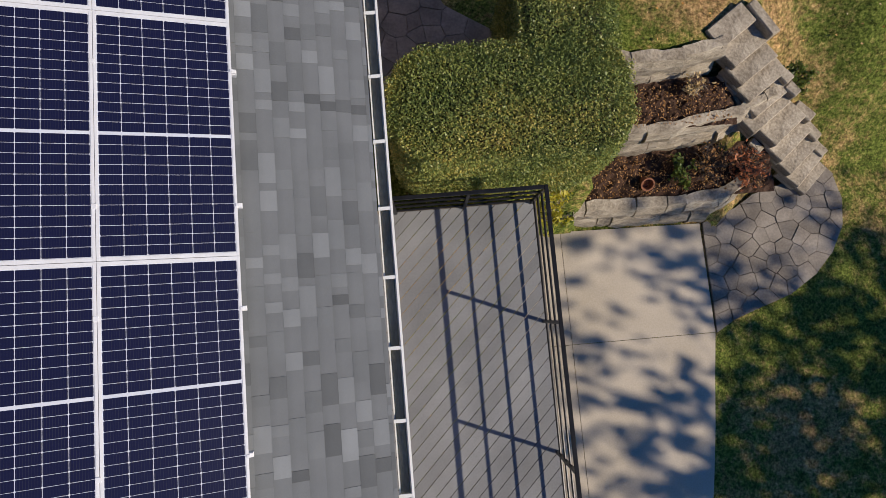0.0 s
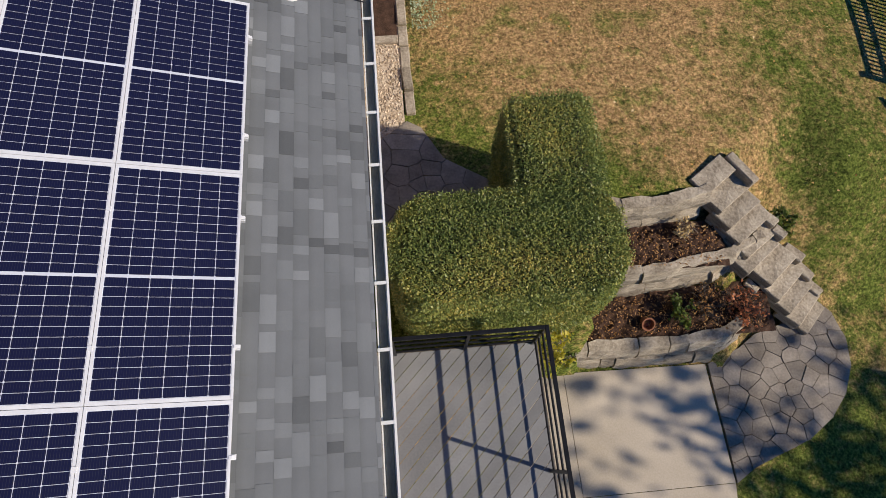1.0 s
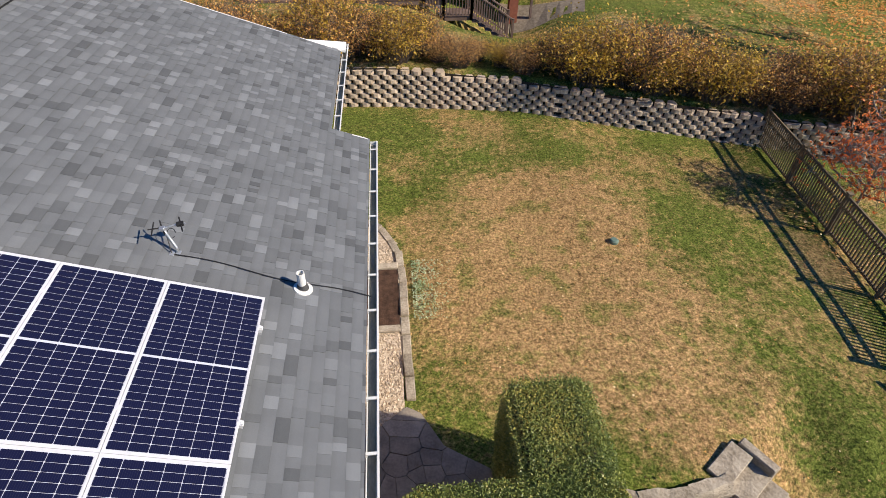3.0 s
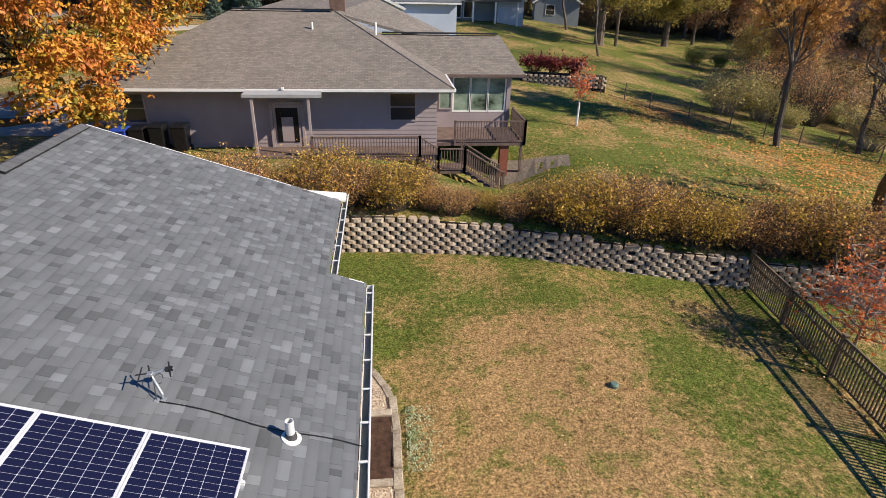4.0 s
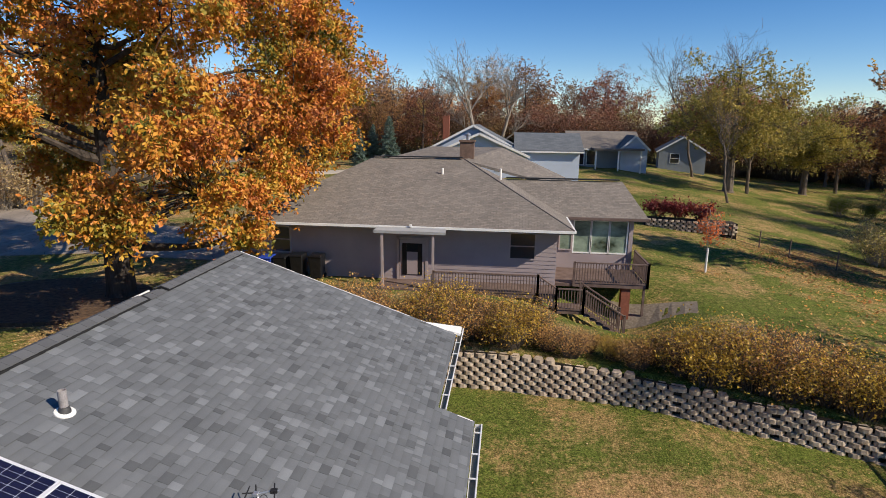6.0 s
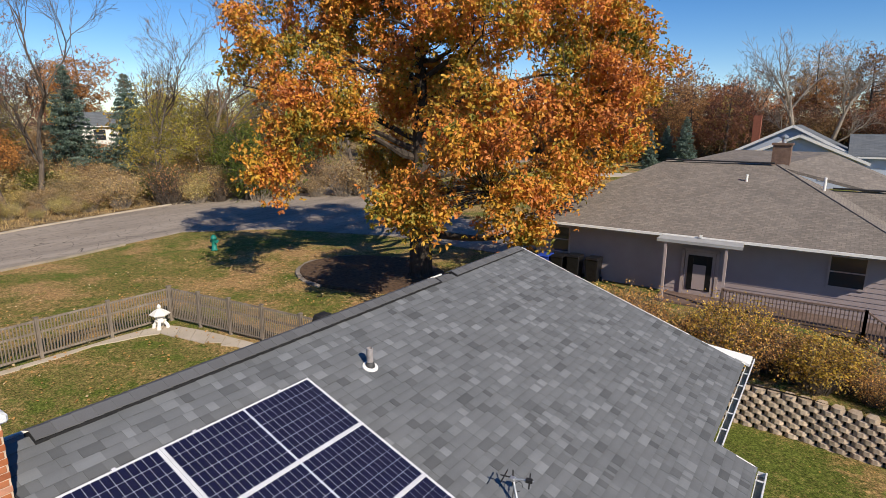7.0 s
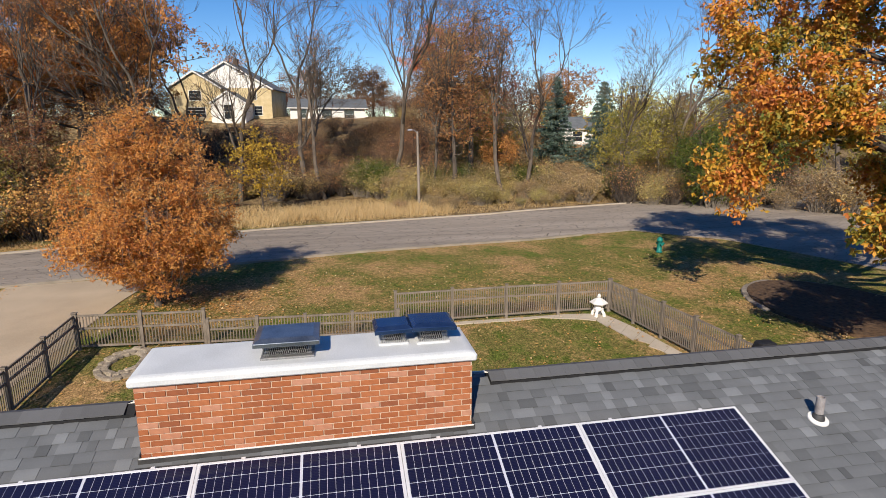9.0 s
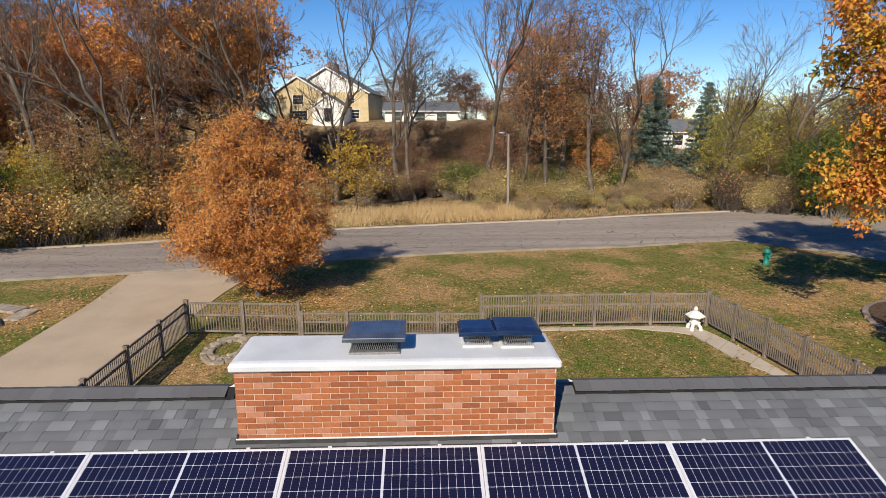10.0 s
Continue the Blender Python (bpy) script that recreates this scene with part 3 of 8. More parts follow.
def strip(name, left, right, thick, material, label, lift=0.02, kind="structure", category="road"):
    """A paved band between two edge lines, lying just over the ground."""
    s = Solid()
    n = len(left)
    zs = [[float(height(*p)) + lift for p in side] for side in (left, right)]
    vs = [(*p, z) for p, z in zip(left, zs[0])] + [(*p, z) for p, z in zip(right, zs[1])]
    vs += [(x, y, z - thick) for x, y, z in vs]
    fs = [(i, i + 1, n + i + 1, n + i) for i in range(n - 1)]
    fs += [(2 * n + i, i, i + 1, 2 * n + i + 1)[::-1] for i in range(n - 1)] + [(3 * n + i, 3 * n + i + 1, n + i + 1, n + i)[::-1] for i in range(n - 1)]
    s.add(vs, fs)
    me = s.mesh(name, material)
    bm = bmesh.new()
    bm.from_mesh(me)
    bmesh.ops.recalc_face_normals(bm, faces=bm.faces[:])
    if sum(f.normal.z for f in bm.faces) < 0:
        bmesh.ops.reverse_faces(bm, faces=bm.faces[:])
    bm.to_mesh(me)
    bm.free()
    return tagged(new(name, me), label, category, kind=kind)


def along(line, step=2.0):
    out = []
    for (x1, y1), (x2, y2) in zip(line, line[1:]):
        k = max(1, int(math.hypot(x2 - x1, y2 - y1) / step))
        out += [(x1 + (x2 - x1) * i / k, y1 + (y2 - y1) * i / k) for i in range(k)]
    return out + [line[-1]]


def resample(line, n):
    d = np.concatenate([[0], np.cumsum([math.dist(a, b) for a, b in zip(line, line[1:])])])
    t = np.linspace(0, d[-1], n)
    return list(zip(np.interp(t, d, [p[0] for p in line]).tolist(), np.interp(t, d, [p[1] for p in line]).tolist()))


NEAR_EDGE = [(-24.5, -55), (-26.5, -36), (-29.3, -22), (-31.2, -13.6), (-33.6, -5.1), (-35.3, 1.9), (-36.4, 9.5), (-37.3, 17.5), (-38.2, 24.5), (-39.5, 40), (-41.5, 60), (-45, 110)]
FAR_EDGE = [(-33, -55), (-35, -38), (-36.8, -27), (-38.6, -20.5), (-44.0, -6.5), (-46.0, 2.5), (-48.0, 12), (-49.6, 22), (-50.5, 30), (-52, 42), (-54, 60), (-57, 110)]
strip("road", resample(NEAR_EDGE, 60), resample(FAR_EDGE, 60), 0.1, ROAD, "worn grey asphalt street with cracks", 0.03)
for line, sgn, stuff_mat in ((FAR_EDGE, -1, KERB), (NEAR_EDGE[:8], 1, KERB_WORN)):
    pts = resample(line, 60)
    strip("kerb", pts, [(x + sgn * 0.3, y) for x, y in pts], 0.2, stuff_mat, "pale concrete kerb along the street", 0.13, category="kerb")
strip("side_street", resample([(-38.3, 21.5), (-33, 26.3), (-24, 29.0), (-15.5, 28.6), (-13.0, 30.5)], 30), resample([(-39.6, 44), (-33, 42), (-24, 37), (-15.5, 36), (-13.0, 37)], 30), 0.1, ROAD, "asphalt drive that joins the street, dappled with shade", 0.036)
strip("driveway", resample([(-30.3, -15.9), (-24.6, -15.0), (-18.7, -14.6), (-9, -14.4)], 24), resample([(-31.6, -9.0), (-26.5, -9.6), (-20.9, -9.8), (-9, -9.8)], 24), 0.1, DRIVE, "buff concrete driveway with scattered leaves", 0.035, category="driveway")

# ---- the house: roof, walls, gutters ----
PITCH = radians(19.08)
CP, SP = math.cos(PITCH), math.sin(PITCH)
RIDGE_X, RIDGE_Z = -6.40, 5.571
EAVE_X, STEP_X, STEP_Y, GABLE_Y, NEAR_Y = -0.42, -1.06, 9.12, 12.75, -16.0


def on_roof(s, y, n=0.0):
    """A point of the back slope: s metres down from the ridge, n over it."""
    return (RIDGE_X + s * CP + n * SP, y, RIDGE_Z - s * SP + n * CP)


ROOF_M = Matrix(((CP, 0, SP, RIDGE_X), (0, 1, 0, 0), (-SP, 0, CP, RIDGE_Z), (0, 0, 0, 1)))
L_NEAR, L_FAR = (EAVE_X - RIDGE_X) / CP, (STEP_X - RIDGE_X) / CP
house = thing("house", (-6.4, 0, 0.85), "single-storey house with a grey shingled gable roof", "house")
s = Solid()
s.prism([(0, NEAR_Y), (L_NEAR, NEAR_Y), (L_NEAR, STEP_Y), (L_FAR, STEP_Y), (L_FAR, GABLE_Y), (0, GABLE_Y)], -0.16, -0.008, m=ROOF_M)
front_m = Matrix(((-CP, 0, -SP, RIDGE_X), (0, 1, 0, 0), (-SP, 0, CP, RIDGE_Z), (0, 0, 0, 1)))
LF = 0.42
s.add([(0, NEAR_Y, -0.008), (LF, NEAR_Y, -0.008), (LF, GABLE_Y, -0.008), (0, GABLE_Y, -0.008), (0, NEAR_Y, -0.16), (LF, NEAR_Y, -0.16), (LF, GABLE_Y, -0.16), (0, GABLE_Y, -0.16)], [(0, 1, 2, 3), (7, 6, 5, 4), (0, 4, 5, 1), (1, 5, 6, 2), (2, 6, 7, 3)], front_m)
roof = part("roof", s, SHINGLE, house, here=True)
s = Solid()
wz = RIDGE_Z - 0.2
for y0, y1 in ((GABLE_Y - 0.65, GABLE_Y - 0.5), (NEAR_Y + 0.3, NEAR_Y + 0.45)):
    s.add([(-6.62, y0, -0.3), (-1.9, y0, -0.3), (-1.9, y0, 3.75), (RIDGE_X, y0, wz), (-6.62, y0, 5.25), (-6.62, y1, -0.3), (-1.9, y1, -0.3), (-1.9, y1, 3.75), (RIDGE_X, y1, wz), (-6.62, y1, 5.25)],
          [(0, 1, 2, 3, 4), (9, 8, 7, 6, 5), (0, 5, 6, 1), (1, 6, 7, 2), (2, 7, 8, 3), (3, 8, 9, 4), (4, 9, 5, 0)])
    part("gable_wall", s, SIDING, house, here=True)
    s = Solid()
s.box((-1.25, NEAR_Y + 0.4, -1.9), (-1.1, STEP_Y - 0.3, 3.55)).box((-1.95, STEP_Y - 0.3, -0.6), (-1.8, GABLE_Y - 0.5, 3.75)).box((-6.66, NEAR_Y + 0.4, 0.3), (-6.54, GABLE_Y - 0.5, 5.3)).box((-1.8, STEP_Y - 0.45, -0.6), (-1.1, STEP_Y - 0.3, 3.55))
part("wall", s, SIDING, house, here=True)
# white fascia, soffit and gable trim
s = Solid()
s.beam(on_roof(L_NEAR - 0.02, NEAR_Y, -0.12), on_roof(L_NEAR - 0.02, STEP_Y, -0.12), 0.03, 0.2)
s.beam(on_roof(L_FAR - 0.02, STEP_Y, -0.12), on_roof(L_FAR - 0.02, GABLE_Y, -0.12), 0.03, 0.2)
s.beam(on_roof(0.02, GABLE_Y + 0.012, -0.1), on_roof(L_FAR, GABLE_Y + 0.012, -0.1), 0.03, 0.2)
s.beam(on_roof(L_FAR, STEP_Y + 0.012, -0.1), on_roof(L_NEAR, STEP_Y + 0.012, -0.1), 0.03, 0.2)
s.add([(-1.98, GABLE_Y + 0.03, 4.0), (-0.97, GABLE_Y + 0.03, 3.72), (-0.97, GABLE_Y + 0.53, 3.72), (-1.98, GABLE_Y + 0.03, 3.96), (-0.97, GABLE_Y + 0.03, 3.66), (-0.97, GABLE_Y + 0.53, 3.66)],
      [(0, 1, 2), (5, 4, 3), (0, 2, 5, 3), (2, 1, 4, 5), (1, 0, 3, 4)])
s.box((-6.845, NEAR_Y, 5.24), (-6.815, 9.8, 5.445))
part("fascia", s, WHITE, house, "white painted fascia boards", here=True)


def gutter(x, z, y0, y1, step):
    prof = [(-0.065, -0.055), (-0.065, -0.1), (-0.03, -0.115), (0.04, -0.115), (0.06, -0.05), (0.07, 0.0), (0.05, 0.004), (0.043, -0.05), (0.028, -0.1), (-0.03, -0.1), (-0.05, -0.095), (-0.055, -0.055)]
    n = len(prof)
    body, inner = Solid(), Solid()
    vs = [(x + a, y0, z + b) for a, b in prof] + [(x + a, y1, z + b) for a, b in prof]
    body.add(vs, [(i, (i + 1) % n, n + (i + 1) % n, n + i)[::-1] for i in range(n)] + [tuple(range(n)), tuple(range(2 * n - 1, n - 1, -1))])
    body.box((x - 0.06, y1 - 0.004, z - 0.11), (x + 0.065, y1, z)).box((x + 0.052, y0, z - 0.004), (x + 0.073, y1, z + 0.012))
    g = part("gutter", body, WHITE, house, "white aluminium gutter", here=True)
    inner.box((x - 0.05, y0 + 0.01, z - 0.094), (x + 0.03, y1 - 0.01, z - 0.075))
    part("gutter_silt", inner, GUTTER_IN, g, "brown silt and dead leaves", here=True)
    for k in range(int((y1 - y0) / step)):
        b = Solid().box((x - 0.065, -0.016, z - 0.004), (x + 0.06, 0.016, z + 0.008)).box((x - 0.068, -0.012, z - 0.06), (x - 0.05, 0.012, z + 0.004))
        ob = part("bracket", b, WHITE, g, here=True)
        ob.location = (0, y1 - 0.28 - k * step, 0)
    return g


gutter(-0.335, 3.455, NEAR_Y, STEP_Y, 0.652)
gutter(-0.985, 3.68, STEP_Y + 0.05, GABLE_Y + 0.5, 0.652)

# ridge: cap shingles over a black vent, in runs
cap_mesh = Solid()
for sgn in (1, -1):
    a = [(0, 0, 0.05), (sgn * 0.17 * CP, 0, 0.05 - 0.17 * SP), (sgn * 0.17 * CP, 0.25, 0.043 - 0.17 * SP), (0, 0.25, 0.043)]
    b = [(px, py, pz - 0.012) for px, py, pz in a]
    cap_mesh.add(a + b, [(0, 1, 2, 3)[::sgn], (7, 6, 5, 4)[::sgn], (0, 4, 5, 1)[::sgn], (1, 5, 6, 2)[::sgn], (2, 6, 7, 3)[::sgn]])
cap_me = cap_mesh.mesh("ridge_cap", RIDGE_TAB)
for y0, y1, lift in ((-15.8, -2.25, 0.02), (1.85, 9.0, 0.022), (9.0, 9.55, -0.02), (9.55, GABLE_Y - 0.1, 0.012)):
    if lift > 0:
        v = Solid()
        v.add([(RIDGE_X - 0.15 * CP, y0, RIDGE_Z + 0.03 - 0.15 * SP), (RIDGE_X, y0, RIDGE_Z + 0.05), (RIDGE_X + 0.15 * CP, y0, RIDGE_Z + 0.03 - 0.15 * SP), (RIDGE_X + 0.15 * CP, y0, RIDGE_Z - 0.02 - 0.15 * SP), (RIDGE_X - 0.15 * CP, y0, RIDGE_Z - 0.02 - 0.15 * SP),
               (RIDGE_X - 0.15 * CP, y1, RIDGE_Z + 0.03 - 0.15 * SP), (RIDGE_X, y1, RIDGE_Z + 0.05), (RIDGE_X + 0.15 * CP, y1, RIDGE_Z + 0.03 - 0.15 * SP), (RIDGE_X + 0.15 * CP, y1, RIDGE_Z - 0.02 - 0.15 * SP), (RIDGE_X - 0.15 * CP, y1, RIDGE_Z - 0.02 - 0.15 * SP)],
              [(0, 1, 2, 3, 4), (9, 8, 7, 6, 5), (0, 5, 6, 1), (1, 6, 7, 2), (2, 7, 8, 3), (3, 8, 9, 4)])
        part("ridge_vent", v, VENT_DARK, house, "black ridge vent", here=True)
    for k in range(int((y1 - y0) / 0.2)):
        ob = piece("ridge_cap", cap_me, house, Matrix.Translation((RIDGE_X, y0 + 0.2 * k, RIDGE_Z + lift)))
        ob.matrix_parent_inverse = house.matrix_basis.inverted()

# ---- solar panels ----
PW, PL = 1.03, 2.03  # pitch of the rows down the slope and of the columns along it
FW, FL = 1.026, 2.026
ARRAY_S = 5.104  # the lower edge of the array, down the slope
CELL_H = 0.0806


def cell_places():
    for half in (-1, 1):
        for k in range(12):
            for c in range(6):
                yield ((c - 2.5) * CELL_W, half * (0.012 + CELL_H * (k + 0.5)))


def cell_poly(x, y, z):
    a, b, c = CELL_W / 2 - 0.0023, CELL_H / 2 - 0.0018, 0.006
    return [(x - a + c, y - b, z), (x + a - c, y - b, z), (x + a, y - b + c, z), (x + a, y + b - c, z), (x + a - c, y + b, z), (x - a + c, y + b, z), (x - a, y + b - c, z), (x - a, y - b + c, z)]


one_cell = Solid()
lo, hi = cell_poly(0, 0, 0.0), cell_poly(0, 0, 0.0015)
one_cell.add(lo + hi, [tuple(range(8, 16))] + [(i, (i + 1) % 8, 8 + (i + 1) % 8, 8 + i) for i in range(8)])
one_cell = one_cell.mesh("cell", CELL)
all_cells = Solid()
for cx, cy in cell_places():
    all_cells.add(cell_poly(cx, cy, -0.0025), [tuple(range(8))])
all_cells = all_cells.mesh("cell_field", CELL)
fr = Solid()
w, l = FW / 2, FL / 2
fr.box((-w, -l, -0.036), (-w + 0.022, l, 0)).box((w - 0.022, -l, -0.036), (w, l, 0)).box((-w + 0.022, -l, -0.036), (w - 0.022, -l + 0.03, 0)).box((-w + 0.022, l - 0.03, -0.036), (w - 0.022, l, 0))
frame_me = fr.mesh("panel_frame", ALU, bevel=0.001)
sheet_me = Solid().box((-w + 0.011, -l + 0.011, -0.03), (w - 0.011, l - 0.011, -0.004)).mesh("backsheet", BACKSHEET)


def solar_panel(i, j):
    sc, yc = ARRAY_S + 0.009 - PW * i - FW / 2, 4.662 - PL * j - FL / 2
    ob = thing("solar_panel", label="dark blue solar panel with half-cut cells and a silver frame", category="solar panel", group="solar panels on the roof")
    ob.matrix_world = ROOF_M @ Matrix.Translation((sc, yc, 0.15))
    part("panel_frame", frame_me, parent=ob)
    part("backsheet", sheet_me, parent=ob)
    if i < 2 and j < 4:
        for cx, cy in cell_places():
            piece("cell", one_cell, ob, Matrix.Translation((cx, cy, -0.0035)))
    else:
        part("cell_field", all_cells, parent=ob, kind="stuff")
    return ob


for i in range(4):
    for j in range(6):
        solar_panel(i, j)
# rails under the panels and the clamps at their ends
for j in range(6):
    for off in (0.42, 1.59):
        y = 4.653 - PL * j - off
        r = Solid().box((ARRAY_S - 4 * PW - 0.04, y - 0.02, 0.06), (ARRAY_S + 0.05, y + 0.02, 0.112), ROOF_M)
        for sx in (ARRAY_S - 0.35, ARRAY_S - 1.9, ARRAY_S - 3.6):
            r.box((sx - 0.03, y - 0.03, 0.0), (sx + 0.03, y + 0.03, 0.065), ROOF_M)
        rail = tagged(part("mounting_rail", r, ALU), "aluminium rail under the solar panels", "mounting rail", "rails under the solar panels")
        c = Solid().box((ARRAY_S, y - 0.017, 0.105), (ARRAY_S + 0.045, y + 0.017, 0.14), ROOF_M).box((ARRAY_S - 0.006, y - 0.012, 0.14), (ARRAY_S + 0.02, y + 0.012, 0.156), ROOF_M)
        part("end_clamp", c, ALU, rail, bevel=0.002)
        for i in range(1, 4):
            sx = ARRAY_S - PW * i + (PW - FW) / 2
            c = Solid().box((sx - 0.019, y - 0.02, 0.112), (sx + 0.019, y + 0.02, 0.158), ROOF_M)
            part("mid_clamp", c, ALU, rail, bevel=0.002)

# ---- chimney ----
CX0, CX1, CY0, CY1, CTOP = -6.42, -5.65, -2.02, 1.46, 6.155
chimney = thing("chimney", (-6.03, -0.28, 5.2), "wide orange brick chimney with a white crown", "chimney")
part("mortar", Solid().box((CX0 + 0.008, CY0 + 0.008, 4.6), (CX1 - 0.008, CY1 - 0.008, CTOP)), MORTAR, chimney, "pale mortar", here=True)
BW, BH, BD = 0.2035, 0.0677, 0.1016
full = Solid().box((-0.09, -(BW - 0.0105) / 2, -(BH - 0.0105) / 2), (0, (BW - 0.0105) / 2, (BH - 0.0105) / 2)).mesh("brick", BRICK, bevel=0.002)
half = Solid().box((-0.09, -(BD - 0.0105) / 2, -(BH - 0.0105) / 2), (0, (BD - 0.0105) / 2, (BH - 0.0105) / 2)).mesh("brick", BRICK, bevel=0.002)


def brick_face(x, y0, y1, z0, z1, m):
    rows = int((z1 - z0) / BH)
    for r in range(rows):
        z = z1 - BH * (r + 0.5)
        y = y0 - (BW / 2 if r % 2 else 0)
        while y < y1 - 0.02:
            a, b = max(y, y0), min(y + BW, y1)
            if b - a > 0.05:
                me = full if b - a > BW * 0.8 else half
                wid = BW if me is full else BD
                jit = 1.0 if abs((b - a) - wid) < 0.01 else (b - a - 0.0105) / (wid - 0.0105)
                ob = piece("brick", me, chimney, m @ Matrix.Translation((x + random.uniform(-0.0015, 0.0015), (a + b) / 2, z)) @ Matrix.Diagonal((1, jit, 1, 1)))
                ob.matrix_parent_inverse = chimney.matrix_basis.inverted()
            y += BW


brick_face(CX1, CY0, CY1, 5.20, CTOP, Matrix.Identity(4))
brick_face(0.385, -(CX1 - CX0) / 2 + 0.09, (CX1 - CX0) / 2 - 0.09, 4.95, CTOP, Matrix.Translation((0, CY1 - 0.385, 0)) @ Matrix.Translation(((CX0 + CX1) / 2, 0, 0)) @ Matrix.Rotation(radians(90), 4, "Z"))
brick_face(0.385, -(CX1 - CX0) / 2 + 0.09, (CX1 - CX0) / 2 - 0.09, 4.95, CTOP, Matrix.Translation(((CX0 + CX1) / 2, CY0 + 0.385, 0)) @ Matrix.Rotation(radians(-90), 4, "Z"))
cr = Solid()
a, b, c, d = CX0 - 0.05, CX1 + 0.05, CY0 - 0.04, CY1 + 0.04
cr.add([(a, c, CTOP), (b, c, CTOP), (b, d, CTOP), (a, d, CTOP), (a, c, CTOP + 0.085), (b, c, CTOP + 0.085), (b, d, CTOP + 0.085), (a, d, CTOP + 0.085), (a + 0.07, c + 0.07, CTOP + 0.112), (b - 0.05, c + 0.07, CTOP + 0.112), (b - 0.05, d - 0.07, CTOP + 0.112), (a + 0.07, d - 0.07, CTOP + 0.112)],
       [(3, 2, 1, 0), (0, 1, 5, 4), (1, 2, 6, 5), (2, 3, 7, 6), (3, 0, 4, 7), (4, 5, 9, 8), (5, 6, 10, 9), (6, 7, 11, 10), (7, 4, 8, 11), (8, 9, 10, 11)])
part("crown", cr, CROWN, chimney, "white coated concrete crown", bevel=0.018, here=True)
fl = Solid()
fz = RIDGE_Z - (CX1 - RIDGE_X) * math.tan(PITCH)
fl.box((CX1 + 0.002, CY0 - 0.03, fz - 0.12), (CX1 + 0.016, CY1 + 0.03, fz + 0.045))
fl.box((CX1 + 0.016, CY0 - 0.05, fz - 0.14), (CX1 + 0.1, CY1 + 0.05, fz - 0.02))
for y in (CY0 - 0.014, CY1 + 0.004):
    fl.box((CX0, y, fz - 0.2), (CX1 + 0.012, y + 0.012, fz + 0.1))
part("flashing", fl, LEAD, chimney, "black metal flashing", here=True)
part("sealant", Solid().box((CX1 + 0.001, CY0 - 0.02, fz + 0.045), (CX1 + 0.02, CY1 + 0.02, fz + 0.06)), WHITE, chimney, "white bead of sealant", bevel=0.004, here=True)


def flue_cap(yc, xc, wy, wx, h, material, label, lid, tilt=0.0):
    """A low pyramid lid over a basket of expanded steel."""
    z = CTOP + 0.115
    base = Solid().box((-wx / 2 - 0.03, -wy / 2 - 0.03, -0.03), (wx / 2 + 0.03, wy / 2 + 0.03, 0.02))
    f = part("chimney_cap", base, CROWN if material is STEEL_BLUE else MESH_STEEL, chimney, label, bevel=0.006)
    f.matrix_parent_inverse = chimney.matrix_basis.inverted()
    f.location = (xc, yc, z)
    me = Solid()
    for face in range(4):
        ln = wy if face % 2 == 0 else wx
        off = wx / 2 if face % 2 == 0 else wy / 2
        m = Matrix.Rotation(radians(90 * face), 4, "Z") @ Matrix.Translation((off, 0, 0))
        k = int(ln / 0.022)
        for q in range(-3, k + 1):
            for sg in (1, -1):
                y0 = -ln / 2 + q * 0.022
                y1 = y0 + 0.06
                lo, hi = max(y0, -ln / 2), min(y1, ln / 2)
                if hi - lo < 0.004:
                    continue
                za, zb = (lo - y0) / 0.06 * h, (hi - y0) / 0.06 * h
                if sg < 0:
                    za, zb = h - za, h - zb
                me.add([(0, lo, za), (0, lo + 0.0035, za), (0, hi + 0.0035, zb), (0, hi, zb), (0.002, lo, za), (0.002, lo + 0.0035, za), (0.002, hi + 0.0035, zb), (0.002, hi, zb)], [(0, 1, 2, 3), (7, 6, 5, 4), (0, 4, 5, 1), (2, 6, 7, 3)], m)
    part("mesh_basket", me, MESH_STEEL, f, kind="stuff")
    tiles = Solid().box((-wx / 2 + 0.05, -wy / 2 + 0.05, -0.1), (wx / 2 - 0.05, wy / 2 - 0.05, h * 0.5))
    part("flue_liner", tiles, VENT_DARK, f)
    a, b = wx / 2 + lid, wy / 2 + lid
    t = Solid()
    t.add([(-a, -b, h - 0.045), (a, -b, h - 0.045), (a, b, h - 0.045), (-a, b, h - 0.045), (-a, -b, h), (a, -b, h), (a, b, h), (-a, b, h), (-a * 0.72, -b * 0.8, h + 0.03), (a * 0.72, -b * 0.8, h + 0.03), (a * 0.72, b * 0.8, h + 0.03), (-a * 0.72, b * 0.8, h + 0.03)],
          [(3, 2, 1, 0), (0, 1, 5, 4), (1, 2, 6, 5), (2, 3, 7, 6), (3, 0, 4, 7), (4, 5, 9, 8), (5, 6, 10, 9), (6, 7, 11, 10), (7, 4, 8, 11), (8, 9, 10, 11)])
    lid_ob = part("lid", t, material, f, bevel=0.004)
    lid_ob.rotation_euler = (radians(tilt), 0, 0)
    return f


flue_cap(-0.53, -6.02, 0.5, 0.4, 0.205, STEEL_CAP, "blue-grey steel chimney cap over a mesh basket", 0.09)
flue_cap(0.62, -6.12, 0.28, 0.27, 0.19, STEEL_BLUE, "small dark blue chimney cap with mesh sides", 0.07, 1.5)
flue_cap(1.07, -6.10, 0.32, 0.3, 0.215, STEEL_BLUE, "dark blue chimney cap with mesh sides", 0.09, -1.0)

# ---- vent pipes, aerial and cable on the roof ----


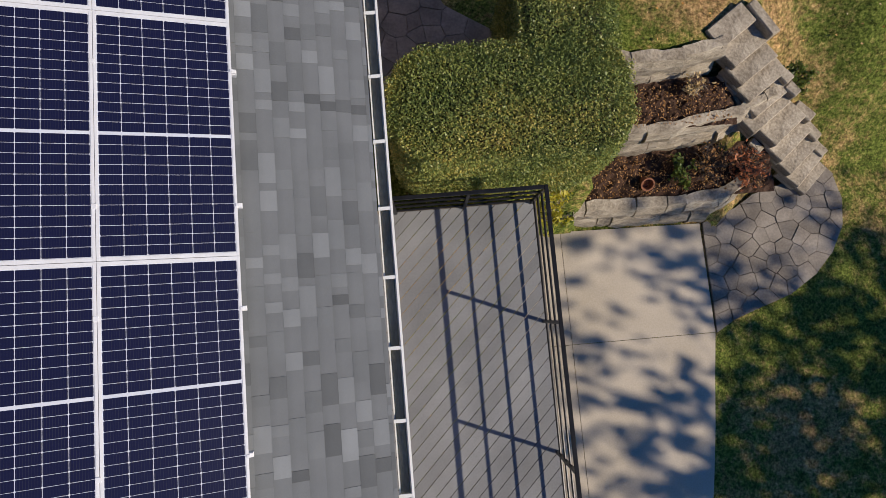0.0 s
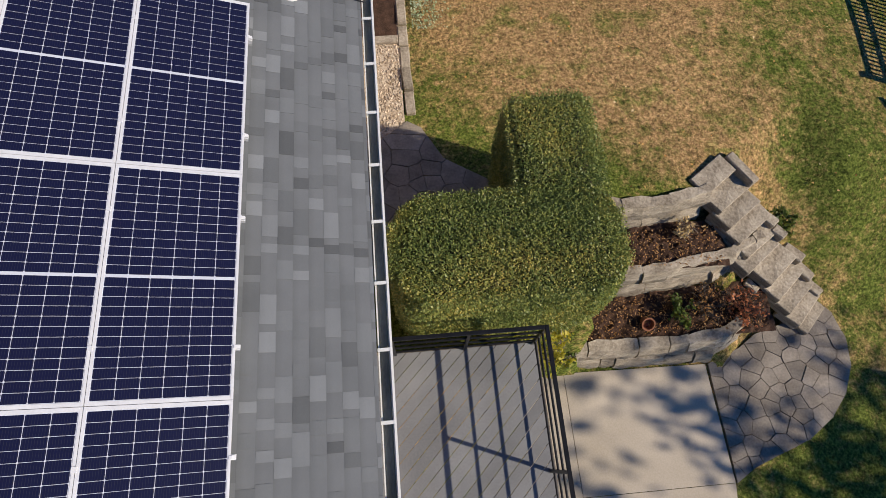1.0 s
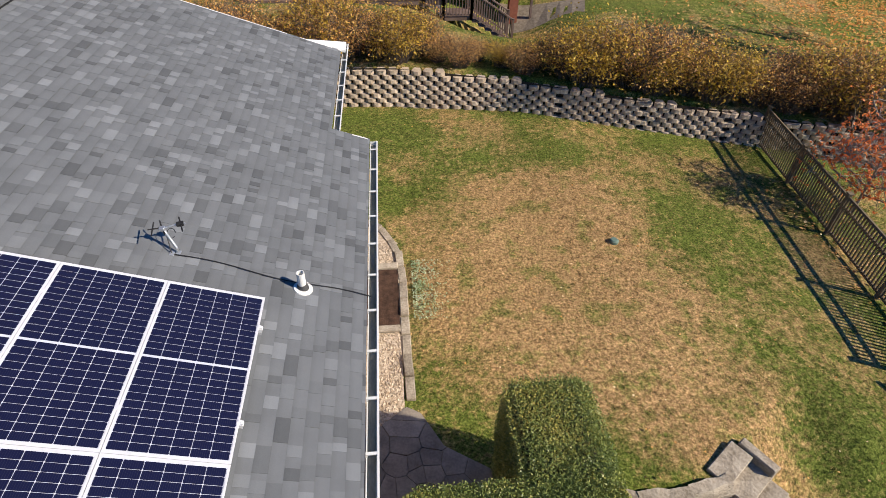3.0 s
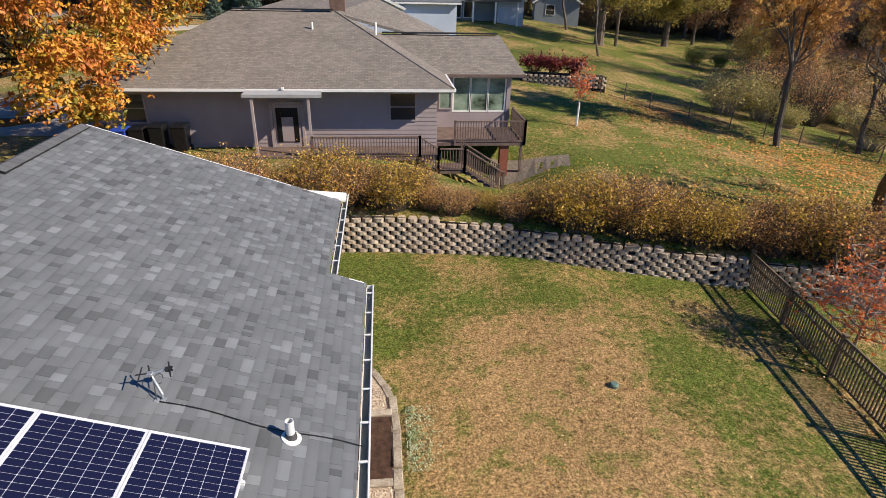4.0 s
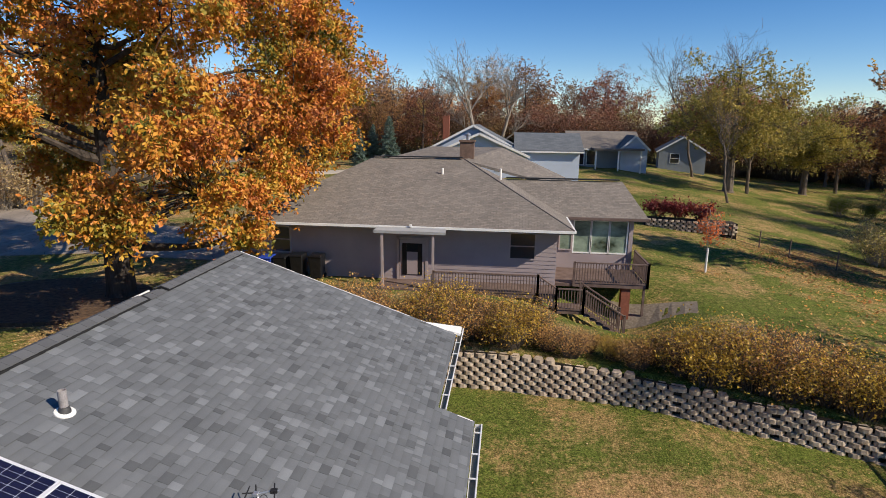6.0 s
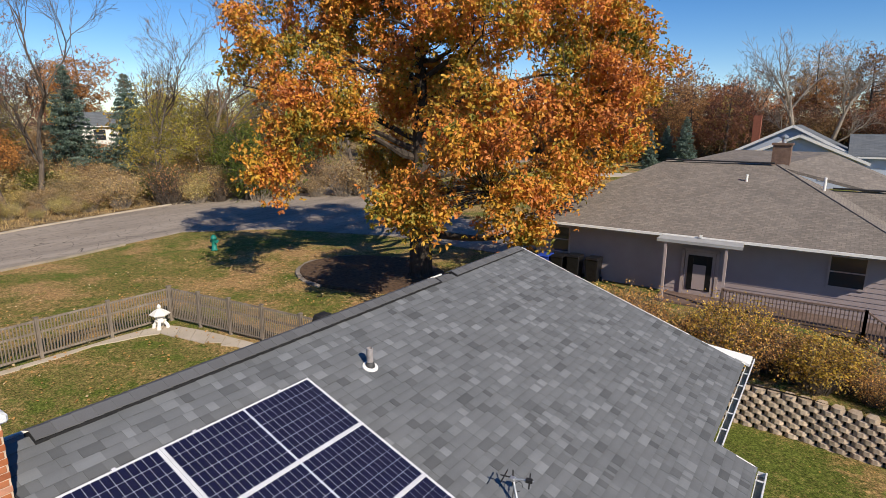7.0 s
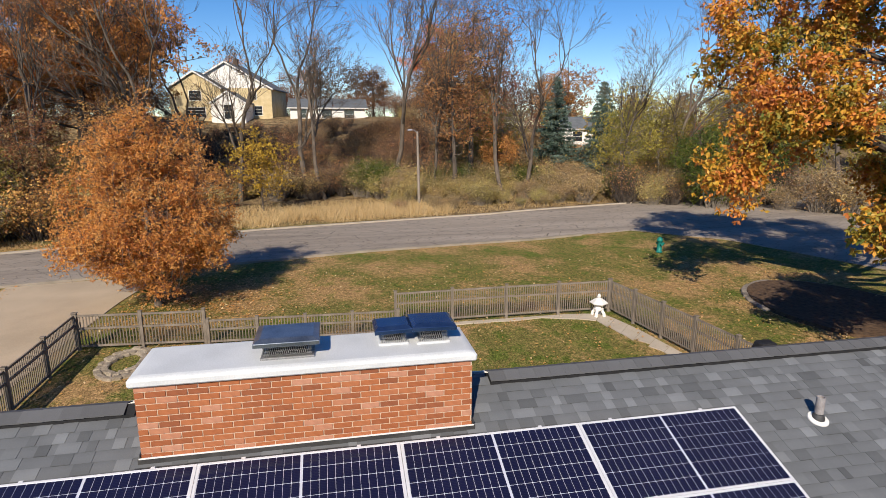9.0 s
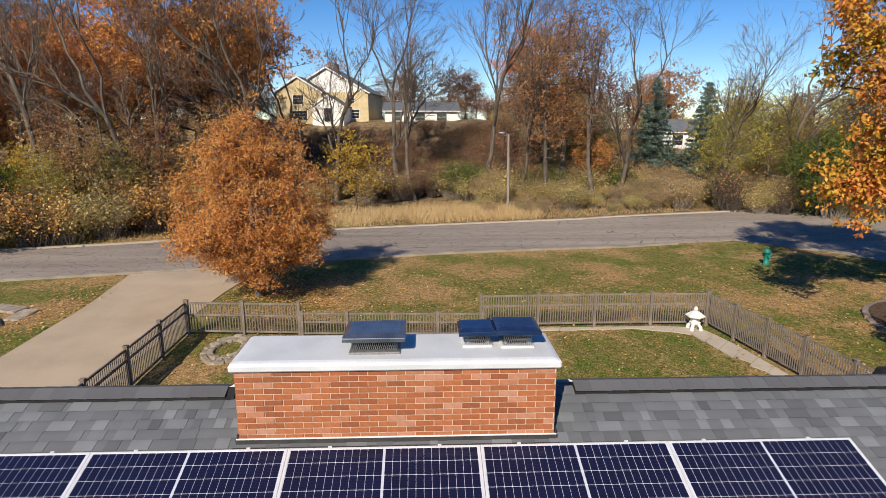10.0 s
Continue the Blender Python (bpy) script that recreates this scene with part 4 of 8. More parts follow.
def vent_pipe(x, y, h, r, colour, label):
    z = RIDGE_Z - (x - RIDGE_X) * math.tan(PITCH)
    v = thing("vent_pipe", (x, y, z), label, "vent pipe", "vent pipes on the roof")
    rim = [(r, -0.1), (r, h), (r * 0.82, h), (r * 0.82, h - 0.12)]
    part("pipe", Solid().lathe(rim, 18), colour, v, smooth=False)
    part("collar", Solid().lathe([(r * 1.5, -0.05), (r * 1.45, 0.03), (r * 1.2, 0.075), (r * 1.02, 0.085), (r * 1.0, 0.02)], 18), LEAD, v, "dark rubber collar", smooth=True)
    part("base_plate", Solid().lathe([(0.12, 0.004), (0.118, 0.016), (0.05, 0.03)], 20, Matrix.Rotation(PITCH, 4, "Y")), WHITE, v)
    return v


PVC = mat("pvc_white", (0.62, 0.62, 0.6), (0.72, 0.72, 0.7), 5, 0.5, 0.0)
PVC_GREY = mat("weathered_pipe", (0.22, 0.2, 0.2), (0.36, 0.34, 0.34), 8, 0.6, 0.1)
vent_pipe(-1.17, 5.06, 0.27, 0.05, PVC, "white plastic vent pipe with a metal collar")
vent_pipe(-5.26, 5.72, 0.30, 0.05, PVC_GREY, "weathered grey vent pipe with a metal collar")
box_me = Solid().box((-0.13, -0.16, -0.05), (0.13, 0.16, 0.12), taper=0.75)
tagged(part("roof_vent", box_me, VENT_DARK, bevel=0.02), "black box vent over the ridge", "roof vent").location = (-6.74, 6.2, RIDGE_Z - 0.12)


def aerial(x, y):
    z = RIDGE_Z - (x - RIDGE_X) * math.tan(PITCH)
    a = thing("antenna_mount", (x, y, z), "old metal antenna mount with a cable, bolted to shingles", "antenna mount")
    tilt = Matrix.Rotation(PITCH, 4, "Y")
    for fx, fy in ((0.06, -0.02), (-0.02, -0.05)):
        part("foot", Solid().box((fx - 0.035, fy - 0.05, 0.004), (fx + 0.035, fy + 0.05, 0.02), tilt), STEEL, a, bevel=0.004)
    part("mast", Solid().tube([(0.06, -0.02, 0.02), (0.05, 0.0, 0.1), (0.0, 0.04, 0.2), (-0.05, 0.07, 0.32), (-0.08, 0.08, 0.44)], 0.023, 8), STEEL, a, smooth=True)
    part("stay", Solid().tube([(-0.02, -0.05, 0.02), (-0.05, 0.06, 0.3)], 0.009, 8), LEAD, a)
    part("bracket", Solid().box((-0.125, 0.04, 0.4), (-0.045, 0.12, 0.46)), STEEL, a, bevel=0.008)
    part("arm", Solid().tube([(-0.08, 0.08, 0.43), (0.06, 0.13, 0.45), (0.22, 0.17, 0.45)], 0.014, 8), STEEL, a)
    part("receiver", Solid().box((-0.05, -0.035, -0.03), (0.05, 0.035, 0.03), Matrix.Translation((0.15, 0.155, 0.45)) @ Matrix.Rotation(radians(15), 4, "Z")), VENT_DARK, a, bevel=0.006)
    # dark left rods stand for antenna elements and for the shadow beside the mast
    for p, q in (((0.1, 0.3, 0.47), (0.22, 0.0, 0.43)), ((-0.14, 0.2, 0.5), (-0.05, 0.02, 0.36)), ((-0.26, 0.02, 0.47), (-0.04, 0.1, 0.44)), ((-0.22, 0.18, 0.48), (-0.18, -0.1, 0.45))):
        part("rod", Solid().tube([p, q], 0.011, 6), VENT_DARK, a)
    loop = Solid().tube([(0.0 + 0.06 * math.cos(t), 0.11 + 0.05 * math.sin(t), 0.3 + 0.06 * math.sin(t)) for t in np.linspace(0, 5.6, 18)], 0.005, 6)
    part("cable_loop", loop, VENT_DARK, a)
    a.scale = (0.8, 0.8, 0.7)
    return a


aerial(-2.62, 5.28)
cab = Solid()
pts = []
for t in np.linspace(0, 1, 26):
    cx = -2.6 + 2.24 * t
    cy = 5.22 + 0.03 * math.sin(9 * t) - 0.1 * t
    pts.append((cx, cy, RIDGE_Z - (cx - RIDGE_X) * math.tan(PITCH) + 0.016))
tagged(part("cable", cab.tube(pts, 0.007, 6), VENT_DARK), "thin black cable lying across the shingles", "cable")

# ---- deck with diagonal boards and black pipe railing ----
DX0, DX1, DY0, DY1, DZ = -1.1, 1.62, -10.0, 1.47, 0.95
deck = thing("deck", (0.3, -4, -1.7), "raised deck of grey diagonal boards", "deck")
step = 0.1465
q = 1 / math.sqrt(2)
k = 0
c = DY0 - DX1
while c < DY1 - DX0:
    lo_c, hi_c = c, c + (step - 0.008) / q
    poly = [(DX0, DY0), (DX1 - 0.04, DY0), (DX1 - 0.04, DY1 - 0.04), (DX0, DY1 - 0.04)]
    poly = clip_half(poly, -1, 1, hi_c)
    poly = clip_half(poly, 1, -1, -lo_c) if poly else poly
    if len(poly) >= 3:
        part("deck_board", Solid().prism(poly, DZ - 0.03, DZ), DECK, deck, here=True)
    c += step / q
s = Solid().box((DX1 - 0.035, DY0, DZ - 0.26), (DX1, DY1, DZ - 0.002)).box((DX0, DY1 - 0.035, DZ - 0.26), (DX1 - 0.037, DY1, DZ - 0.002))
for x in (-0.6, 0.1, 0.8):
    s.box((x - 0.02, DY0, DZ - 0.25), (x + 0.02, DY1 - 0.04, DZ - 0.034))
part("rim_joist", s, FENCE, deck, "weathered grey rim joists", here=True)
for y in (1.3, -2.2, -5.7, -9.2):
    part("post", Solid().box((1.4, y - 0.07, -1.75), (1.54, y + 0.07, DZ - 0.035)), FENCE, deck, here=True)
rail = thing("railing", (1.56, 0, DZ), "black metal railing with horizontal pipe rails", "railing")
ys = [1.42, -0.24, -1.98, -3.72, -5.46, -7.2, -8.94]
for y in ys:
    part("post", Solid().box((1.535, y - 0.02, DZ), (1.575, y + 0.02, DZ + 0.99)), BLACK, rail, here=True)
for x in (-0.35, 0.6):
    part("post", Solid().box((x - 0.02, 1.40, DZ), (x + 0.02, 1.44, DZ + 0.99)), BLACK, rail, here=True)
for hgt, r in ((0.18, 0.016), (0.44, 0.016), (0.71, 0.016)):
    part("rail", Solid().tube([(1.555, DY0, DZ + hgt), (1.555, 1.42, DZ + hgt)], r, 8), BLACK, rail, here=True)
    part("rail", Solid().tube([(-0.4, 1.42, DZ + hgt), (1.53, 1.42, DZ + hgt)], r, 8), BLACK, rail, here=True)
part("top_rail", Solid().box((1.53, DY0, DZ + 0.99), (1.58, 1.445, DZ + 1.02)), BLACK, rail, bevel=0.004, here=True)
part("top_rail", Solid().box((-0.4, 1.395, DZ + 0.99), (1.528, 1.445, DZ + 1.02)), BLACK, rail, bevel=0.004, here=True)

# ---- lower patio, flagstones, terraces and stone steps ----
patio = thing("patio", (3.9, -1, -1.75), "buff concrete patio slabs with saw-cut joints", "patio", kind="structure")
for poly in ([(1.7, -0.79), (2.56, -0.79), (2.56, 1.3), (1.7, 1.3)], [(2.57, -0.79), (5.24, -0.79), (5.22, 1.25), (2.57, 1.3)], [(1.7, -4.6), (2.56, -4.6), (2.56, -0.8), (1.7, -0.8)],
             [(2.57, -4.6), (4.62, -4.6), (4.85, -3.4), (5.0, -2.5), (5.12, -1.6), (5.24, -0.8), (2.57, -0.8)], [(1.7, -11), (3.2, -11), (3.9, -7.5), (4.62, -4.61), (1.7, -4.61)]):
    part("slab", Solid().prism(poly, -1.9, -1.69), CONCRETE, patio, here=True)
flags = thing("flagstones", (6.4, 0.7, -1.75), "irregular tan flagstone paving with soil joints", "paving", kind="structure")
outline = [(5.27, -0.8), (5.66, -0.58), (6.2, -0.4), (6.75, -0.22), (7.3, 0.12), (7.68, 0.5), (7.95, 1.0), (8.02, 1.5), (7.92, 2.0), (7.62, 2.36), (6.98, 1.9), (6.3, 1.72), (5.95, 1.5), (5.27, 1.25)]
part("joint_bed", Solid().prism(outline, -1.9, -1.705), JOINT, flags, "sandy soil between the stones", here=True)
for n, poly in enumerate(paving(outline, 66, 0.004, 5)):
    part("flagstone", Solid().prism(poly, -1.72, -1.675 + 0.008 * math.sin(n * 2.1), 0.014), FLAG, flags, here=True)
terrace = thing("flagstone_terrace", (0.5, 4.6, 0), "irregular dark flagstone terrace in the shade of the hedge", "paving", kind="structure")
outline = [(-1.08, 2.9), (1.7, 2.9), (1.75, 3.9), (1.35, 4.5), (0.65, 4.95), (0.3, 5.6), (0.05, 5.75), (-1.08, 4.9)]
part("joint_bed", Solid().prism(outline, -0.1, 0.03), JOINT, terrace, here=True)
for n, poly in enumerate(paving(outline, 52, 0.004, 11)):
    part("flagstone", Solid().prism(poly, -0.02, 0.055 + 0.006 * math.sin(n * 1.7), 0.014), FLAG, terrace, here=True)


def stone_wall(name, line, top, base, thick, lengths, label, seed):
    """Long rough blocks laid end to end; thickness reaches back from the line."""
    w = thing(name, (*line[0], base), label, "stone wall", kind="structure")
    total = resample(line, 200)
    seg = np.concatenate([[0], np.cumsum([math.dist(a, b) for a, b in zip(total, total[1:])])])
    rng = random.Random(seed)
    levels = max(1, round((top - base) / 0.3))
    hgt = (top - base) / levels
    for lv in range(levels):
        at, k = -rng.uniform(0, 0.4), 0
        while at < seg[-1] - 0.1:
            ln = lengths[(k + lv) % len(lengths)]
            a, b = max(at, 0), min(at + ln, seg[-1])
            if b - a > 0.12:
                p = Vector((np.interp(a, seg, [q[0] for q in total]), np.interp(a, seg, [q[1] for q in total]), 0))
                r = Vector((np.interp(b, seg, [q[0] for q in total]), np.interp(b, seg, [q[1] for q in total]), 0))
                d = (r - p).normalized()
                nrm = Vector((-d.y, d.x, 0))
                m = Matrix((d, nrm, (0, 0, 1))).transposed().to_4x4()
                m.translation = p + Vector((0, 0, base + lv * hgt))
                off = rng.uniform(-0.03, 0.03) + 0.11 * lv
                st = Solid()
                nx = max(2, int((b - a) / 0.16))
                L = (r - p).length
                vs, fs = [], []
                for iz in range(3):
                    for ix in range(nx + 1):
                        vs.append((0.008 + (L - 0.016) * ix / nx, off + 0.055 * iz + (0.02 if iz != 1 else -0.02) + rng.uniform(-0.025, 0.025), hgt * (0.03 + 0.94 * iz / 2)))
                for ix in range(nx + 1):
                    vs.append((0.008 + (L - 0.016) * ix / nx, thick + off * 0.5 + rng.uniform(-0.03, 0.03), hgt * 0.97 + rng.uniform(-0.01, 0.012)))
                for ix in range(nx + 1):
                    vs.append((0.008 + (L - 0.016) * ix / nx, thick, 0))
                n1 = nx + 1
                for iz in range(4):
                    fs += [(iz * n1 + ix, iz * n1 + ix + 1, (iz + 1) * n1 + ix + 1, (iz + 1) * n1 + ix) for ix in range(nx)]
                fs += [(0, n1, 2 * n1, 3 * n1, 4 * n1), (4 * n1 + nx, 3 * n1 + nx, 2 * n1 + nx, n1 + nx, nx)]
                st.add(vs, fs, m)
                part("stone", st, STONE, w, here=True)
            at += ln + 0.004
            k += 1
    return w


stone_wall("terrace_wall", [(2.6, 3.55), (3.75, 3.52), (4.75, 3.55), (5.25, 3.66)], 0.1, -0.55, 0.36, (1.5, 1.1, 0.9), "upper garden wall of long rough limestone blocks", 1)
stone_wall("terrace_wall", [(2.6, 2.45), (3.75, 2.46), (4.87, 2.52), (5.7, 2.68), (6.35, 2.98)], -0.4, -1.1, 0.33, (1.3, 0.55, 0.8, 0.45), "curved middle garden wall of limestone blocks", 2)
stone_wall("terrace_wall", [(1.7, 1.34), (3.4, 1.33), (5.24, 1.27), (5.6, 1.42), (6.0, 1.66)], -1.0, -1.72, 0.36, (0.55, 0.35, 0.7, 0.25, 0.9), "lower garden wall of weathered limestone blocks", 3)
stone_wall("terrace_wall", [(-1.1, 1.52), (1.0, 1.5), (2.7, 1.48)], 0.0, -1.72, 0.3, (0.8, 0.5, 0.6), "stone wall below the hedge", 4)
for lo, hi, z in (((2.7, 2.75), (5.5, 3.62), -0.46), ((2.5, 1.65), (6.35, 2.6), -1.07)):
    nx, ny = 40, 14
    vs = [(lo[0] + (hi[0] - lo[0]) * i / nx, lo[1] + (hi[1] - lo[1]) * j / ny, z + 0.06 * noise.noise((i * 0.5, j * 0.5, z)) + 0.02 * random.uniform(-1, 1)) for j in range(ny + 1) for i in range(nx + 1)]
    fs = [(j * (nx + 1) + i, j * (nx + 1) + i + 1, (j + 1) * (nx + 1) + i + 1, (j + 1) * (nx + 1) + i) for j in range(ny) for i in range(nx)]
    tagged(part("flower_bed", Solid().add(vs, fs), SOIL, smooth=False), "dark brown mulch bed with dead plants between stone walls", "flower bed", kind="structure")

steps = thing("stone_steps", (6.3, 3.3, -1.7), "flight of rough limestone slab steps down the slope", "steps", kind="structure")
ang = 35.0  # the treads run across the slope
TREADS = ((5.33, 4.26, 0.06, 0.80, 0.40), (5.58, 3.99, -0.07, 0.82, 0.42), (5.74, 3.73, -0.20, 0.84, 0.42), (5.93, 3.49, -0.33, 0.92, 0.42), (6.07, 3.25, -0.46, 0.86, 0.42), (6.10, 2.99, -0.57, 0.92, 0.36),
          (6.50, 2.83, -0.80, 0.80, 0.44), (6.72, 2.60, -1.0, 0.84, 0.44), (6.95, 2.38, -1.2, 0.82, 0.44), (7.16, 2.17, -1.4, 0.80, 0.44), (7.36, 2.0, -1.56, 0.7, 0.4))
for k, (x, y, z, wid, dep) in enumerate(TREADS):
    st = Solid().box((-wid / 2, -dep / 2, -0.26), (wid / 2, dep / 2, 0))
    ob = part("step", st.mesh("step", STONE, bevel=0.014, wobble=0.03, seed=k), parent=steps)
    ob.matrix_parent_inverse = steps.matrix_basis.inverted()
    ob.matrix_basis = pose(x, y, z, 0, 0, ang + 2.5 * math.sin(k * 3.1) + 0.9 * k * (k > 5))
for k, (x, y, z, sx, sy, rz) in enumerate(((5.87, 4.35, 0.1, 0.66, 0.19, -60), (5.46, 3.48, -0.42, 0.44, 0.17, -60), (5.68, 3.12, -0.5, 0.46, 0.17, -64), (6.4, 3.5, -0.32, 0.26, 0.2, -55), (6.53, 3.28, -0.42, 0.26, 0.2, -52), (6.98, 3.02, -0.85, 0.4, 0.2, -50), (7.25, 2.72, -1.1, 0.42, 0.2, -48), (7.52, 2.45, -1.35, 0.36, 0.2, -50), (6.12, 2.5, -1.0, 0.3, 0.16, -50))):
    st = Solid().box((-sx / 2, -sy / 2, -0.35), (sx / 2, sy / 2, 0))
    ob = tagged(part("edge_stone", st.mesh("edge_stone", STONE, bevel=0.02, wobble=0.045, seed=k + 20)), "rough limestone block beside the steps", "stone", "stones beside the steps")
    ob.matrix_world = pose(x, y, z, 0, 0, rz)
pot = thing("flower_pot", (4.02, 1.98, -1.02), "terracotta pot lying in the mulch", "flower pot")
part("pot", Solid().lathe([(0.07, -0.1), (0.11, 0.08), (0.125, 0.08), (0.125, 0.11), (0.1, 0.11), (0.09, 0.0)], 18, Matrix.Rotation(radians(35), 4, "X")), mat("terracotta", (0.2, 0.08, 0.045), (0.3, 0.13, 0.07), 6, 0.9, 0.1), pot)

# narrow bed with stone edging along the house wall
tagged(part("mulch_bed", Solid().prism([(-1.09, 7.66), (0.0, 7.66), (0.0, 9.35), (-1.09, 9.35)], -0.1, 0.045), SOIL), "dark mulch under netting in the wall bed", "flower bed", kind="structure")
for yy in (7.58, 9.45):
    tagged(part("cross_stone", Solid().box((-0.7, yy - 0.09, -0.05), (0.0, yy + 0.09, 0.09)), STONE, bevel=0.015, wobble=0.02), "flat limestone across the pebble bed", "stone", "stones in the wall bed")
bed = tagged(part("gravel_bed", Solid().prism([(-1.08, 4.9), (0.02, 5.75), (0.02, 9.2), (-0.1, 10.2), (-0.5, 11.0), (-1.75, 11.3), (-1.75, 9.0), (-1.08, 9.0)], -0.2, 0.03), GRAVEL), "pebble bed along the foot of the wall", "gravel bed", kind="structure")
edging = thing("bed_edging", (0.05, 8, 0), "flat limestone edging of the pebble bed", "edging", kind="structure")
line = resample([(0.14, 5.9), (0.1, 7.5), (0.1, 9.2), (0.0, 10.1), (-0.4, 10.9), (-1.0, 11.3), (-1.75, 11.4)], 14)
for k, (a, b) in enumerate(zip(line, line[1:])):
    m = Matrix.Translation((*a, 0)) @ Matrix.Rotation(math.atan2(b[1] - a[1], b[0] - a[0]), 4, "Z")
    st = Solid().box((0.01, -0.09, -0.05), (math.dist(a, b) - 0.015, 0.09, 0.07 + 0.02 * math.sin(k * 2)))
    ob = part("stone", st.mesh("stone", STONE, bevel=0.015, wobble=0.03, seed=k + 40), parent=edging)
    ob.matrix_parent_inverse = edging.matrix_basis.inverted()
    ob.matrix_basis = m

# ---- plants ----


def leaf_mesh(name, centres, sizes, material, rng, flat=0.35, long=1.7):
    """Many small folded leaves, one quad each, in one mesh."""
    n = len(centres)
    nrm = rng.normal(size=(n, 3))
    nrm[:, 2] = np.abs(nrm[:, 2]) + flat
    nrm /= np.linalg.norm(nrm, axis=1)[:, None]
    a = np.cross(nrm, rng.normal(size=(n, 3)))
    a /= np.maximum(np.linalg.norm(a, axis=1), 1e-6)[:, None]
    b = np.cross(nrm, a)
    sz = (sizes * rng.uniform(0.65, 1.35, n))[:, None]
    fold = nrm * sz * 0.18
    vs = np.stack([centres - a * sz * long / 2, centres - b * sz / 2 + fold, centres + a * sz * long / 2, centres + b * sz / 2 + fold], 1).reshape(-1, 3)
    me = bpy.data.meshes.new(name)
    me.vertices.add(4 * n)
    me.vertices.foreach_set("co", vs.ravel())
    me.loops.add(4 * n)
    me.loops.foreach_set("vertex_index", np.arange(4 * n))
    me.polygons.add(n)
    me.polygons.foreach_set("loop_start", np.arange(0, 4 * n, 4))
    me.materials.append(material)
    me.update(calc_edges=True)
    return me


def tuft_mesh(name, centres, per, length, material, rng, droop=0.5, slim=0.24):
    """Tufts of slim pointed leaves that spring from one point and hang a little; each tuft is one island."""
    n = len(centres)
    d = rng.normal(size=(n, per, 3))
    d[:, :, 2] -= droop
    d /= np.linalg.norm(d, axis=2)[:, :, None]
    ln = length * rng.uniform(0.65, 1.35, (n, per, 1))
    side = np.cross(d, rng.normal(size=(n, per, 3)))
    side *= ln * slim / np.maximum(np.linalg.norm(side, axis=2), 1e-6)[:, :, None]
    base = np.asarray(centres)[:, None, :]
    mid = base + d * ln * 0.55
    vs = np.concatenate([base, np.stack([mid - side, base + d * ln, mid + side], 2).reshape(n, per * 3, 3)], 1).reshape(-1, 3)
    k = 1 + 3 * per
    one = np.array([[0, 1 + 3 * j, 2 + 3 * j, 3 + 3 * j] for j in range(per)]).ravel()
    idx = (np.arange(n)[:, None] * k + one[None, :]).ravel()
    me = bpy.data.meshes.new(name)
    me.vertices.add(len(vs))
    me.vertices.foreach_set("co", vs.ravel())
    me.loops.add(len(idx))
    me.loops.foreach_set("vertex_index", idx)
    me.polygons.add(n * per)
    me.polygons.foreach_set("loop_start", np.arange(0, len(idx), 4))
    me.materials.append(material)
    me.update(calc_edges=True)
    return me


def limb(sol, p, q, r0, r1, rng, bend=0.12, seg=5, n=5):
    """A crooked branch from p to q."""
    p, q = Vector(p), Vector(q)
    ln = (q - p).length
    off = Vector(rng.normal(size=3)) * ln * bend
    pts = []
    for i in range(seg + 1):
        t = i / seg
        pts.append(p.lerp(q, t) + off * math.sin(math.pi * t) * 0.6 + Vector(rng.normal(size=3)) * ln * 0.015 * (0 < i < seg))
    sol.tube(pts, [r0 + (r1 - r0) * i / seg for i in range(seg + 1)], n, caps=False)
    return pts


